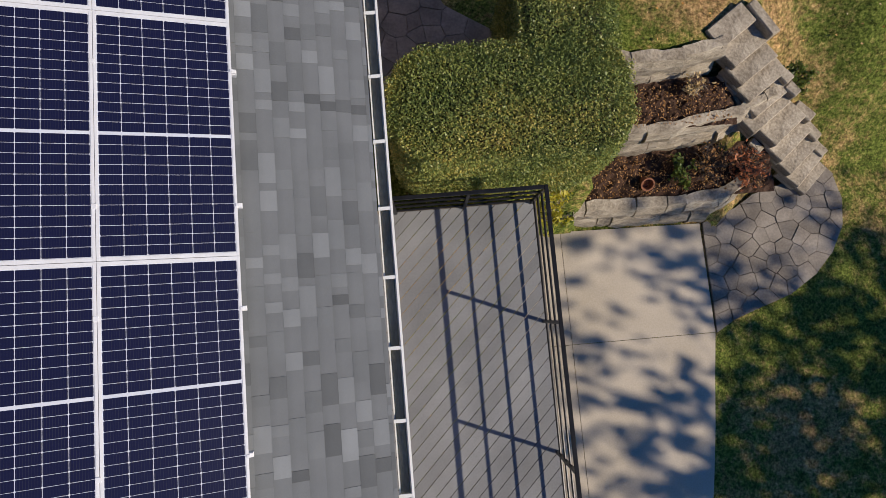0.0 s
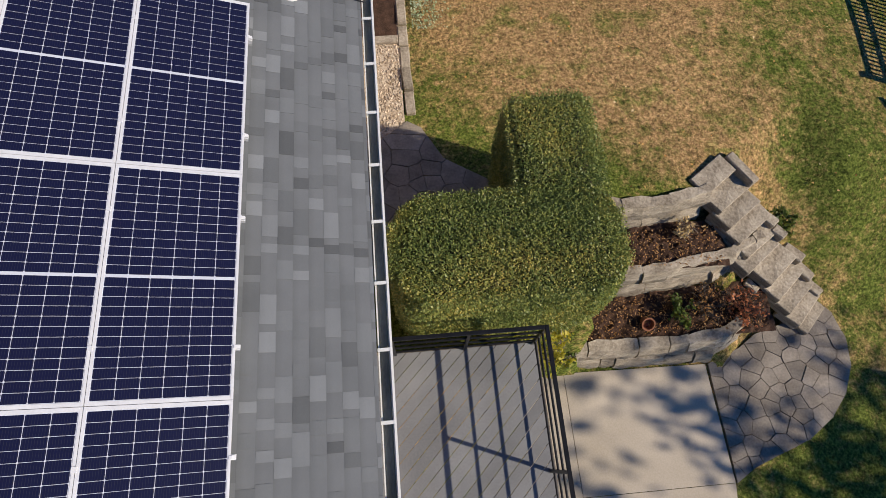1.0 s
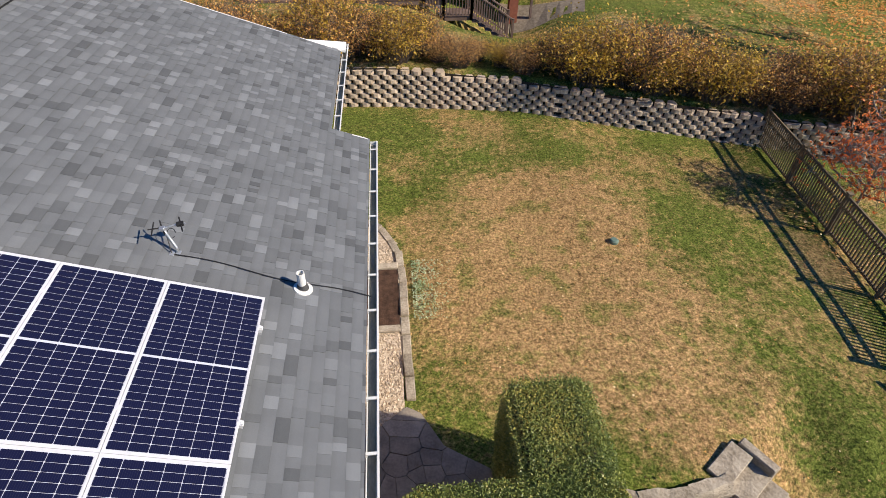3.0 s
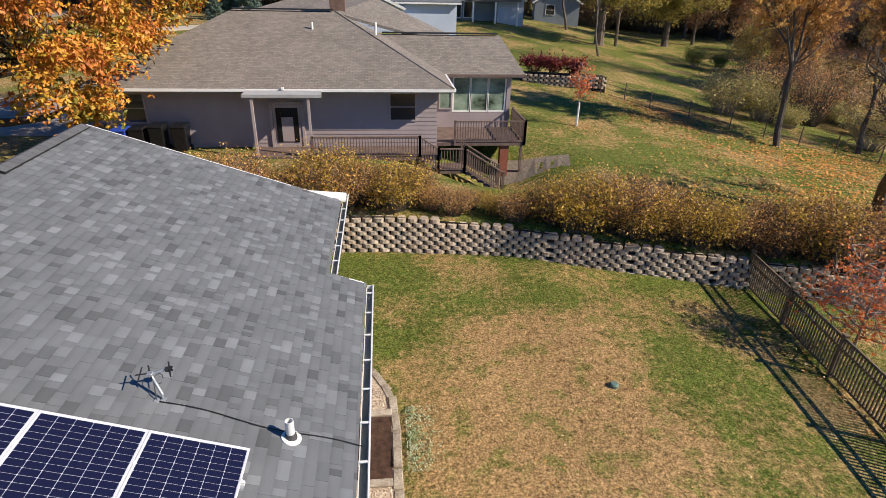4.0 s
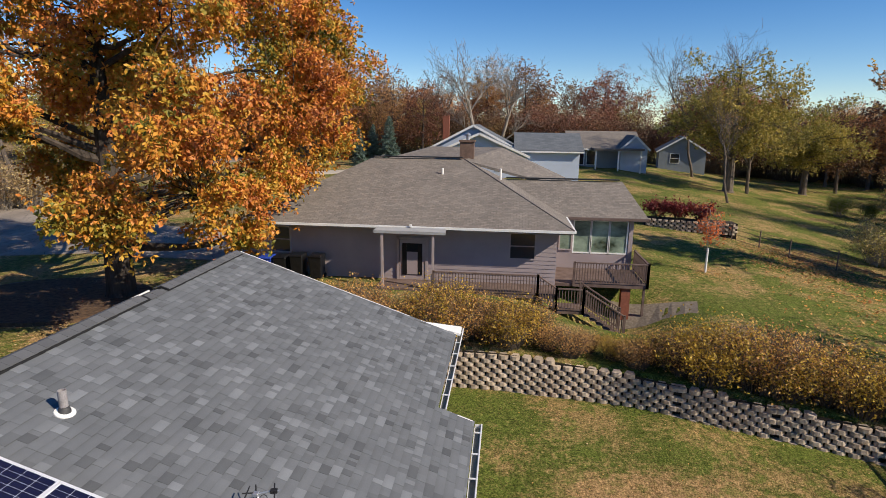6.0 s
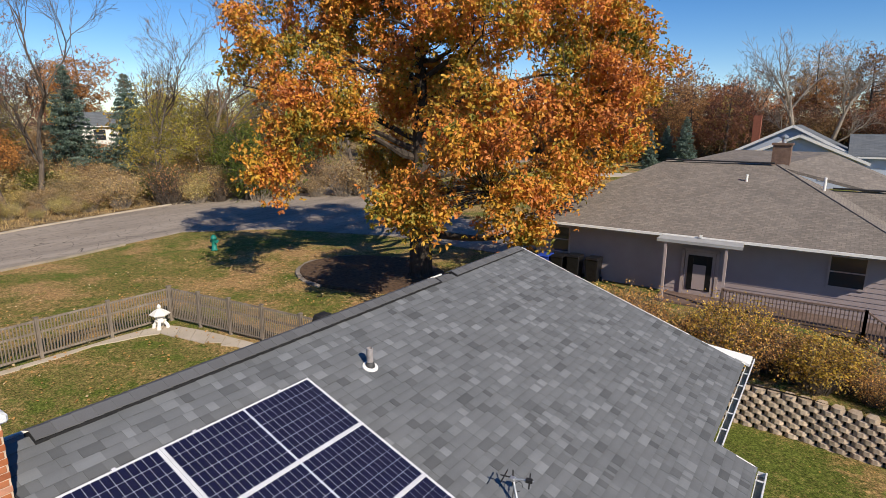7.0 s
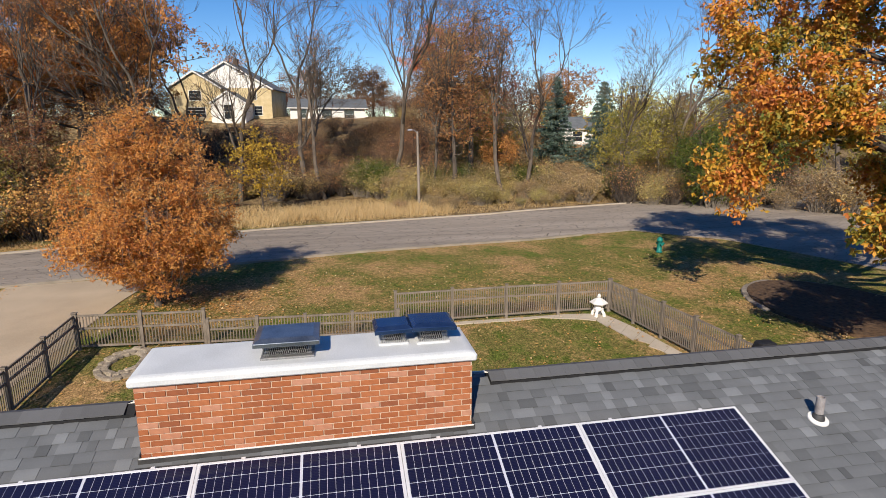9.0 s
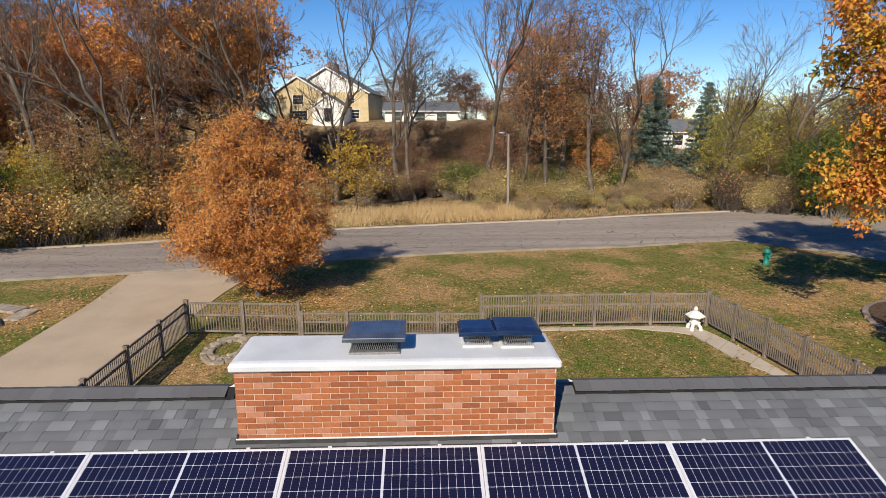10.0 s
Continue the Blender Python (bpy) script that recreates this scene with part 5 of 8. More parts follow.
def broadleaf(name, label, H, base, rx, rz_lo, rz_hi, cz, r0, clusters, per, leaf, spread, bark, foliage, seed, category="tree", hollow=0.45, egg=0.0, limbs=12, twigs=2, shift=(0, 0), lobes=0.5, tuft=5, lumps=(), thin=0.0, droop=0.5):
    """A tree with trunk, limbs and a crown of leaf clusters inside an uneven egg."""
    rng = np.random.default_rng(seed)
    t = thing(name, base, label, category)
    wood = Solid()
    lean = rng.normal(size=2) * 0.02 * H
    trunk = [(0, 0, -0.3), (0, 0, 0.25), (lean[0] * 0.2, lean[1] * 0.2, H * 0.2), (lean[0] * 0.6, lean[1] * 0.6, H * 0.45), (lean[0], lean[1], H * 0.72), (lean[0] * 1.3, lean[1] * 1.2, H * 0.93)]
    wood.tube(trunk, [r0 * 1.7, r0 * 1.15, r0 * 0.9, r0 * 0.62, r0 * 0.3, r0 * 0.08], 10, caps=False)
    tz = np.array([p[2] for p in trunk])
    axis = lambda z: Vector((np.interp(z, tz, [p[0] for p in trunk]), np.interp(z, tz, [p[1] for p in trunk]), z))
    cs = []
    size = np.array([w[3] ** 2 for w in lumps]) if lumps else None
    while len(cs) < clusters:
        if lumps:
            x, y, z, r, rz = lumps[rng.choice(len(lumps), p=size / size.sum())]
            d = rng.normal(size=3)
            d *= rng.uniform(hollow, 1.0) ** 0.5 / np.linalg.norm(d) * (0.86 + 0.5 * noise.noise(Vector(d) * 1.5 + Vector((x, y, z))))
            cs.append(np.array([x + d[0] * r, y + d[1] * r, z + d[2] * rz]))
            continue
        d = rng.normal(size=3)
        d /= np.linalg.norm(d)
        k = rng.uniform(hollow, 1.0) ** 0.6
        k *= 0.84 + lobes * noise.noise(Vector(d) * 2.4 + Vector((seed, 0, 0)))
        z = d[2] * (rz_hi if d[2] > 0 else rz_lo)
        wide = rx * (1 - egg * max(d[2], 0))
        c = np.array([d[0] * wide * k + shift[0], d[1] * wide * k + shift[1], cz + z * k])
        cs.append(c)
    clusters = len(cs)
    cs = np.array(cs)
    order = rng.permutation(clusters)
    mains = []
    for c in cs[order[:limbs]]:
        z0 = max(H * 0.12, min(c[2] - 0.35 * math.hypot(c[0], c[1]), H * 0.85))
        f = 1 - z0 / H
        mains.append(limb(wood, axis(z0), c * 0.95, r0 * 0.42 * f + 0.02, 0.02, rng, 0.1, 6, 6))
    joints = np.array([p for m in mains for p in m[2:]] + [axis(z) for z in np.linspace(H * 0.3, H * 0.9, 6)])
    for c in cs[order[limbs:]]:
        dist = np.linalg.norm(joints - c, axis=1) + 0.5 * np.maximum(joints[:, 2] - c[2], 0)
        j = joints[np.argmin(dist)]
        limb(wood, j, c, 0.012 + 0.012 * r0, 0.006, rng, 0.12, 3, 4)
    for c in cs:
        for _ in range(twigs):
            limb(wood, c, c + rng.normal(size=3) * spread * 1.3, 0.008, 0.003, rng, 0.1, 2, 3)
    part("trunk", wood, bark, t)
    if per:
        pts = np.repeat(cs, per, axis=0) + rng.normal(size=(clusters * per, 3)) * spread * np.array([1, 1, 0.75])
        if thin:
            up = (pts[:, 2] - pts[:, 2].min()) / np.ptp(pts[:, 2])
            pts = pts[rng.random(len(pts)) > thin * up]
        part("crown", tuft_mesh("crown", pts, tuft, leaf, foliage, rng, droop) if tuft else leaf_mesh("crown", pts, np.full(len(pts), leaf), foliage, rng), parent=t)
    return t


def bare_tree(name, label, H, base, r0, seed, bark, foliage=None, leaves=0, leaf=0.12, levels=4, spread=0.6, fork=0.35, category="tree", bole=0.45, lean=0.08, crook=0.1, fine=0.01):
    """Trunk and limbs that fork into fine twigs, nearly leafless."""
    rng = np.random.default_rng(seed)
    t = thing(name, base, label, category)
    wood, tips = Solid(), []

    def go(p, d, ln, r, lv):
        pts = [p]
        seg = 5 if lv < 2 else 3
        for i in range(seg):
            d = (d + Vector(rng.normal(size=3)) * crook + Vector((0, 0, 0.05))).normalized()
            p = p + d * ln / seg
            pts.append(p)
        wood.tube(pts, [max(fine, r * (1 - 0.5 * i / seg)) for i in range(seg + 1)], (9, 6, 5, 4, 3, 3)[lv], caps=False)
        if lv >= levels:
            tips.extend(pts[1:])
            return
        for k in range((5, 5, 4, 4, 3)[lv]):
            f = rng.uniform(fork, 1.0) if k else 1.0
            q = pts[0].lerp(pts[-1], f) if seg < 4 else pts[min(seg, max(1, int(round(f * seg))))]
            side = Vector(rng.normal(size=3))
            side = (side - d * side.dot(d)).normalized()
            nd = (d + side * spread * rng.uniform(0.6, 1.4) + Vector((0, 0, 0.12))).normalized()
            go(q, nd, ln * rng.uniform(0.42, 0.72), r * (0.5 if k else 0.55) * (1.1 - 0.35 * f), lv + 1)

    go(Vector((0, 0, -0.2)), Vector((rng.normal() * lean, rng.normal() * lean, 1)).normalized(), H * bole, r0, 0)
    part("trunk", wood, bark, t)
    if leaves:
        tp = np.array(tips)
        pts = tp[rng.integers(0, len(tp), leaves)] + rng.normal(size=(leaves, 3)) * 0.05
        part("crown", tuft_mesh("crown", pts, 4, leaf, foliage, rng), parent=t)
    return t


def shrub(name, label, H, R, base, stems, leaves, leaf, bark, foliage, seed, group="", arch=0.5):
    """Many thin arching stems from one foot, with small leaves along them."""
    rng = np.random.default_rng(seed)
    t = thing(name, base, label, "shrub", group)
    wood, along_pts = Solid(), []
    for _ in range(stems):
        a, rr, h = rng.uniform(0, 2 * math.pi), R * math.sqrt(rng.uniform(0.02, 1)), H * rng.uniform(0.55, 1.08)
        f = Vector((math.cos(a) * rr * 0.25, math.sin(a) * rr * 0.25, -0.1))
        m = Vector((math.cos(a) * rr * 0.7, math.sin(a) * rr * 0.7, h * 0.75))
        e = Vector((math.cos(a) * rr, math.sin(a) * rr, h * (1 - 0.25 * arch * rr / R))) + Vector(rng.normal(size=3)) * 0.08 * H
        wood.tube([f, f.lerp(m, 0.5) + Vector(rng.normal(size=3)) * 0.04 * H, m, e], [0.012 * H ** 0.5, 0.009, 0.006, 0.003], 4, caps=False)
        for k in range(8):
            u = rng.uniform(0.25, 1)
            along_pts.append(m.lerp(e, (u - 0.5) * 2) if u > 0.5 else f.lerp(m, u * 2))
        for k in range(3):
            p = m.lerp(e, rng.uniform(0, 0.9))
            q = p + Vector(rng.normal(size=3)) * 0.16 * H
            wood.tube([p, q], [0.005, 0.002], 3, caps=False)
            along_pts += [q, p.lerp(q, 0.6)]
    part("stem_tangle", wood, bark, t, kind="stuff")
    tp = np.array(along_pts)
    pts = tp[rng.integers(0, len(tp), leaves)] + rng.normal(size=(leaves, 3)) * 0.07 * H
    pts[:, 2] = np.maximum(pts[:, 2], 0.03)
    part("leaves", leaf_mesh("leaves", pts, np.full(leaves, leaf), foliage, rng), parent=t, kind="stuff")
    return t


def spruce(name, label, H, R, base, seed):
    """A spruce with open tiers of boughs, each fringed with hanging needle sprays."""
    rng = np.random.default_rng(seed)
    t = thing(name, base, label, "tree")
    wood = Solid().tube([(0, 0, -0.2), (0, 0, H * 0.98)], [0.18, 0.02], 7, caps=False)
    pts = []
    z = 0.5
    while z < H * 0.985:
        k = 1 - z / H
        for _ in range(8):
            a = rng.uniform(0, 2 * math.pi)
            ln = R * k ** 0.8 * rng.uniform(0.6, 1.12) + 0.1
            tip = Vector((math.cos(a) * ln, math.sin(a) * ln, z - 0.12 * ln + rng.uniform(-0.12, 0.12)))
            mid = Vector((math.cos(a) * ln * 0.55, math.sin(a) * ln * 0.55, z - 0.14 * ln))
            wood.tube([(0, 0, z), mid, tip], [0.03, 0.018, 0.006], 3, caps=False)
            for u in np.linspace(0.2, 1, max(4, int(ln * 6))):
                p = Vector((0, 0, z)).lerp(mid, u * 2) if u < 0.5 else mid.lerp(tip, u * 2 - 1)
                w = 0.16 * ln * (1.1 - u) + 0.04
                for _k in range(3):
                    pts.append(np.array(p) + rng.normal(size=3) * np.array([w, w, 0.04]))
        z += H * 0.036
    part("trunk", wood, BARK, t)
    part("crown", tuft_mesh("crown", np.array(pts), 5, 0.26, SPRUCE, rng, 0.35, 0.16), parent=t)
    return t


def grounded(x, y, turn=0.0, scale=1.0, sink=0.05):
    return Matrix.Translation((x, y, float(height(x, y)) - sink)) @ Matrix.Rotation(radians(turn), 4, "Z") @ Matrix.Scale(scale, 4)


def bearing(deg, dist):
    """A place by its bearing from the eye (degrees from +y towards -x) and distance."""
    a = radians(deg)
    return (-math.sin(a) * dist, math.cos(a) * dist)


def gz(x, y):
    return float(height(x, y))


# clipped hedge in an L, beside the terrace
def hedge(parts, top, label, seed):
    rng = np.random.default_rng(seed)
    t = thing("hedge", (1.2, 2.6, 0), label, "hedge")
    body, pts = Solid(), []

    def bulge(x0, x1, y0, y1, z):
        f = max(0, min(1, z / top))
        g = 0.06 * math.sin(f * math.pi) - 0.035 * max(0, f - 0.8) / 0.2
        return x0 - g, x1 + g, y0 - g, y1 + g

    def loop(x0, x1, y0, y1, r, n=10):
        out = []
        for cx, cy, a0 in ((x1 - r, y0 + r, -90), (x1 - r, y1 - r, 0), (x0 + r, y1 - r, 90), (x0 + r, y0 + r, 180)):
            out += [(cx + r * math.cos(radians(a0 + 90 * i / n)), cy + r * math.sin(radians(a0 + 90 * i / n))) for i in range(n + 1)]
        return out

    for (x0, x1, y0, y1, r) in parts:
        rings = []
        for z in np.linspace(0, top, 9):
            a, b, c, d = bulge(x0, x1, y0, y1, z)
            ins = 0.09
            rings.append([(x, y, z - (0.09 if z == top else 0)) for x, y in loop(a + ins, b - ins, c + ins, d - ins, r)])
        n = len(rings[0])
        vs = [p for rg in rings for p in rg]
        fs = [(i * n + a, i * n + (a + 1) % n, (i + 1) * n + (a + 1) % n, (i + 1) * n + a) for i in range(8) for a in range(n)] + [tuple(range(8 * n, 9 * n))]
        body.add(vs, fs)
        area_top = (x1 - x0) * (y1 - y0)
        for _ in range(int(area_top * 10500)):
            a, b, c, d = bulge(x0, x1, y0, y1, top * 0.97)
            x, y = rng.uniform(a - 0.04, b + 0.04), rng.uniform(c - 0.04, d + 0.04)
            ex = max(0, max(abs(x - (a + b) / 2) - ((b - a) / 2 - r), 0))
            ey = max(0, max(abs(y - (c + d) / 2) - ((d - c) / 2 - r), 0))
            e = math.hypot(ex, ey)
            if e > r + 0.05:
                continue
            drop = 0.045 * (e / r) ** 3
            pts.append((x, y, top - drop + 0.035 * noise.noise((x * 2.2, y * 2.2, seed)) + rng.normal() * 0.022))
        per = 2 * (x1 - x0 + y1 - y0)
        for _ in range(int(per * top * 4300)):
            z = top * rng.uniform(0.0, 1.0) ** 0.7
            a, b, c, d = bulge(x0, x1, y0, y1, z)
            lp = loop(a, b, c, d, r)
            u = rng.uniform(0, len(lp))
            p, q = lp[int(u) % len(lp)], lp[(int(u) + 1) % len(lp)]
            seg = math.dist(p, q)
            if seg < 0.2 and rng.uniform() > seg / 0.12:
                continue
            f = rng.uniform()
            reps = 1 if seg < 0.2 else int(seg * 9)
            for _k in range(reps):
                f = rng.uniform()
                pts.append((p[0] + (q[0] - p[0]) * f + rng.normal() * 0.024, p[1] + (q[1] - p[1]) * f + rng.normal() * 0.024, top * rng.uniform(0.02, 1.0) if reps > 1 else z))
    # solid core added under the leaves, coloured dark for the shade in there
    part("hedge_core", body, EARTH_SHADE, t, "solid core painted dark as the shade inside the hedge", smooth=True)
    for k in range(len(t.children)):
        t.children[k].matrix_parent_inverse = t.matrix_basis.inverted()
    part("foliage", leaf_mesh("foliage", np.array(pts), np.full(len(pts), 0.0185), HEDGE, rng, 0.15, 1.5), parent=t, here=True, kind="stuff")
    return t


hedge([(-0.22, 2.6, 1.8, 3.10, 0.34), (1.44, 2.5, 2.6, 4.54, 0.1)], 2.32, "tall clipped green hedge in an L shape, yellowing leaves", 3)

# trees that stand alone
broadleaf("oak_tree", "large oak in orange and gold autumn leaves beside the street", 19.0, (-16.9, 22.4, gz(-16.9, 22.4)), 9.4, 8.3, 10.2, 9.3, 0.55, 880, 50, 0.19, 0.36, BARK_D, OAK, 7, hollow=0.2, limbs=50, twigs=1, droop=0.7,
          lumps=((-6.5, -3.7, 11.2, 2.3, 3.1), (-3.2, -6.2, 6.0, 1.4, 1.5), (-2.4, -4.3, 8.7, 2.6, 2.7), (-0.5, -0.4, 9.8, 2.2, 2.2), (4.1, -5.6, 4.7, 2.0, 1.3), (0.6, -1.2, 4.4, 1.8, 1.1), (5.9, -4.2, 7.5, 3.0, 2.5), (7.3, 4.3, 8.5, 3.4, 3.0), (6.9, 7.7, 10.9, 2.9, 2.6), (6.8, -2.3, 4.5, 1.9, 1.8), (7.2, 2.2, 5.9, 2.4, 2.0),
                 (-3.5, -0.1, 12.7, 3.3, 2.8), (3.8, -0.9, 12.1, 3.6, 3.0), (5.7, 5.6, 13.1, 3.3, 2.7), (-0.8, -0.6, 16.4, 3.4, 2.6), (2.8, 3.3, 16.4, 3.2, 2.5), (-4.4, -2.1, 15.6, 2.6, 2.4), (-2.1, 5.9, 9.0, 3.4, 2.8), (-3.5, 2.3, 5.4, 2.2, 1.5)))
broadleaf("maple_tree", "small round maple in rusty orange leaves, thin at its top", 9.4, (-25.85, -7.73, gz(-25.85, -7.73)), 4.2, 3.2, 6.4, 3.7, 0.14, 760, 56, 0.085, 0.23, BARK_M, MAPLE, 8, hollow=0.3, egg=0.3, limbs=30, twigs=7, lobes=0.35, thin=0.5)
broadleaf("maple_sapling", "young maple with sparse red leaves beside the garden fence", 3.3, (12.5, 11.3, gz(12.5, 11.3)), 1.6, 1.3, 1.6, 1.8, 0.04, 90, 9, 0.09, 0.22, BARK_L, RED, 9, hollow=0.2, limbs=20, twigs=7, tuft=4)
broadleaf("red_sapling", "slender sapling with thin red leaves and a white guard", 3.6, (10.6, 30.1, gz(10.6, 30.1)), 0.75, 1.3, 1.5, 2.5, 0.035, 60, 6, 0.09, 0.16, BARK_L, RED, 10, hollow=0.2, limbs=12, twigs=3, tuft=4)
part("trunk_guard", Solid().lathe([(0.06, 0), (0.06, 1.3), (0.05, 1.3)], 10, Matrix.Translation((10.6, 30.1, gz(10.6, 30.1)))), WHITE, bpy.data.objects["red_sapling"], here=True)
# a tall tree behind the eye, whose shade falls on the patio
broadleaf("shade_tree", "tall thinning tree whose shade falls on the patio", 17.0, (20.8, -9.2, gz(20.8, -9.2)), 5.6, 4.8, 5.5, 10.0, 0.34, 120, 46, 0.22, 0.5, BARK, BROWN, 12, hollow=0.2, limbs=24, twigs=2, tuft=0)

# ---- templates of the woods ----
def at(deg, dist):
    """The ground at a bearing and distance."""
    x, y = bearing(deg, dist)
    return (x, y, gz(x, y))


T_OAK = broadleaf("wood_oak", "tall wild oak in russet leaves", 26, at(111.0, 66), 11.5, 6.0, 9.5, 17.0, 0.55, 520, 26, 0.26, 0.5, BARK, RUSSET, 21, limbs=30, twigs=1, lobes=0.8)
T_BROWN = broadleaf("wood_tree", "tall wild tree in thin brown leaves", 18, at(77.5, 60), 4.6, 6.5, 8.0, 11.0, 0.26, 260, 9, 0.17, 0.45, BARK, BROWN, 22, limbs=20, twigs=3, lobes=0.7)
T_BARE = bare_tree("bare_tree", "tall bare tree with a few last leaves", 25, at(90.6, 62), 0.25, 23, BARK_M, BROWN, 500, 0.12, 5, 0.45, crook=0.16)
T_BARE2 = bare_tree("bare_tree", "leaning bare tree with pale limbs", 23, at(70.3, 63), 0.26, 24, BARK_M, BROWN, 200, 0.12, 5, 0.62, lean=0.16, crook=0.15)
T_OLIVE = broadleaf("wood_tree", "wild tree in olive and yellow leaves", 11, at(57, 75), 3.4, 4.2, 5.0, 6.3, 0.14, 230, 9, 0.17, 0.4, BARK_L, OLIVE, 25, limbs=14, twigs=3, lobes=0.8)
T_GREEN = broadleaf("wood_tree", "dense wild tree still in green leaves", 8, at(54, 58), 3.2, 3.2, 3.6, 4.2, 0.14, 230, 10, 0.17, 0.36, BARK, GREEN, 26, limbs=14, twigs=1, lobes=0.8)
T_SPRUCE = spruce("spruce_tree", "blue-green spruce tree with drooping boughs", 12.5, 3.9, at(67.7, 72), 27)
T_SHRUB = shrub("wild_shrub", "tangled tan shrub at the edge of the woods", 2.6, 1.8, at(120, 50), 120, 2600, 0.075, BARK_L, TAN, 28)
T_SHRUB_R = shrub("wild_shrub", "rusty brown shrub at the edge of the woods", 2.6, 1.8, at(117, 49), 110, 2600, 0.075, BARK, RUST_TAN, 39)
T_SHRUB_G = shrub("wild_shrub", "green shrub at the edge of the woods", 2.6, 1.7, at(125, 47), 60, 4600, 0.07, BARK_L, GREEN, 29)
T_SHRUB_O = shrub("wild_shrub", "olive and tan shrub at the edge of the woods", 2.4, 1.8, at(75, 56), 100, 2600, 0.08, BARK_L, SCRUB, 30)
T_BRUSH = shrub("brush_clump", "dark leafless brush under the trees", 3.2, 2.2, at(88, 68), 190, 1100, 0.07, BARK, BROWN, 33)
T_GOLD = broadleaf("wood_tree", "small wild tree in yellow leaves", 8.0, at(96.6, 54), 2.7, 3.0, 3.2, 4.6, 0.09, 150, 8, 0.2, 0.3, BARK, YELLOW, 34, limbs=14, twigs=2, lobes=0.9)
T_TAN = broadleaf("wood_tree", "small wild tree in pale tan leaves", 8.0, at(116.5, 53), 3.0, 2.6, 3.2, 5.0, 0.1, 170, 8, 0.2, 0.34, BARK_M, TAN, 44, limbs=14, twigs=3, lobes=0.9)
# simpler trees for the far belts
T_FAR = broadleaf("wood_tree", "distant tree in dark red-brown leaves", 15, at(20, 112), 5.2, 6.0, 6.0, 8.0, 0.26, 150, 14, 0.26, 0.5, BARK, RUSSET_D, 35, limbs=12, twigs=2, lobes=0.8)
T_FAR2 = broadleaf("wood_tree", "distant tree in thin brown leaves", 16, at(-22, 118), 4.6, 5.5, 6.5, 9.0, 0.24, 140, 9, 0.24, 0.55, BARK_M, BROWN, 36, limbs=12, twigs=5, lobes=0.7)
T_FAR3 = broadleaf("wood_tree", "distant tree in orange-brown leaves", 14, at(15, 118), 4.8, 5.5, 5.6, 8.0, 0.24, 140, 13, 0.26, 0.5, BARK, RUSSET, 38, limbs=12, twigs=2, lobes=0.8)
T_THICKET = shrub("thicket", "distant brown thicket below the trees", 6.0, 6.5, at(0, 112), 220, 5000, 0.13, BARK_M, RUSSET_D, 37)
T_HEDGE = shrub("hedge_shrub", "untrimmed yellow-leaved shrub above the block wall", 1.75, 1.35, (-2.1, 18.7, gz(-2.1, 18.7)), 130, 5200, 0.05, BARK_M, YELLOW, 31, "row of shrubs above the wall")
T_HEDGE2 = shrub("hedge_shrub", "brown twiggy shrub above the block wall", 1.7, 1.35, (-5.2, 18.9, gz(-5.2, 18.9)), 230, 3400, 0.045, BARK_M, RUST_TAN, 32, "row of shrubs above the wall")
T_WILLOW = broadleaf("garden_tree", "broad tree in thin olive-yellow leaves behind the lawn", 15, (24.9, 66.8, gz(24.9, 66.8)), 6.6, 5.6, 6.6, 8.4, 0.5, 300, 20, 0.26, 0.55, BARK_M, OLIVE, 45, limbs=26, twigs=4, lobes=0.9)
T_FAN = bare_tree("bare_tree", "broad bare tree with a fan of fine twigs", 20, at(3.2, 96), 0.4, 46, BARK_L, levels=5, spread=0.8, fork=0.1, bole=0.42, crook=0.09, fine=0.018)

rng = random.Random(77)
# set trees of the woods across the street: template, bearing, distance, size
for tpl, deg, dist, sc in ((T_OAK, 120, 76, 0.75), (T_OAK, 127, 70, 0.75), (T_OAK, 79, 100, 0.6), (T_BROWN, 76, 64, 1.0), (T_BARE2, 98.6, 63, 0.95), (T_BARE2, 92.5, 65, 1.05), (T_BARE, 84.2, 64, 1.02), (T_OLIVE, 60.6, 68, 0.95), (T_GOLD, 61.8, 76, 1.1), (T_FAR3, 66.5, 112, 0.9), (T_BARE, 62, 62, 0.6), (T_BARE2, 117, 52, 0.9), (T_BARE, 113.5, 56, 0.85), (T_BARE2, 106, 58, 0.9), (T_BARE, 122, 55, 0.9),
                           (T_SPRUCE, 63.3, 70, 0.98), (T_TAN, 119.5, 50, 0.8), (T_TAN, 113.5, 55, 0.9), (T_GREEN, 55.0, 68, 0.72), (T_GREEN, 49, 62, 0.9), (T_GREEN, 128.0, 49, 0.8), (T_OLIVE, 58.0, 70, 0.8), (T_OLIVE, 61.5, 62, 0.7), (T_OLIVE, 76, 78, 0.9), (T_BARE2, 56.5, 70, 0.9), (T_OLIVE, 52, 80, 1.1), (T_BARE, 47, 85, 0.9), (T_BROWN, 45, 95, 1.0), (T_OLIVE, 40, 95, 1.0), (T_BROWN, 109, 85, 0.9), (T_BROWN, 129, 66, 1.0), (T_BARE2, 102, 66, 0.8), (T_BARE, 72.5, 60, 0.85)):
    copy_thing(tpl, grounded(*bearing(deg, dist), rng.uniform(0, 360), sc * (1.0 if tpl in (T_OAK, T_SPRUCE, T_TAN) else 1.22)))
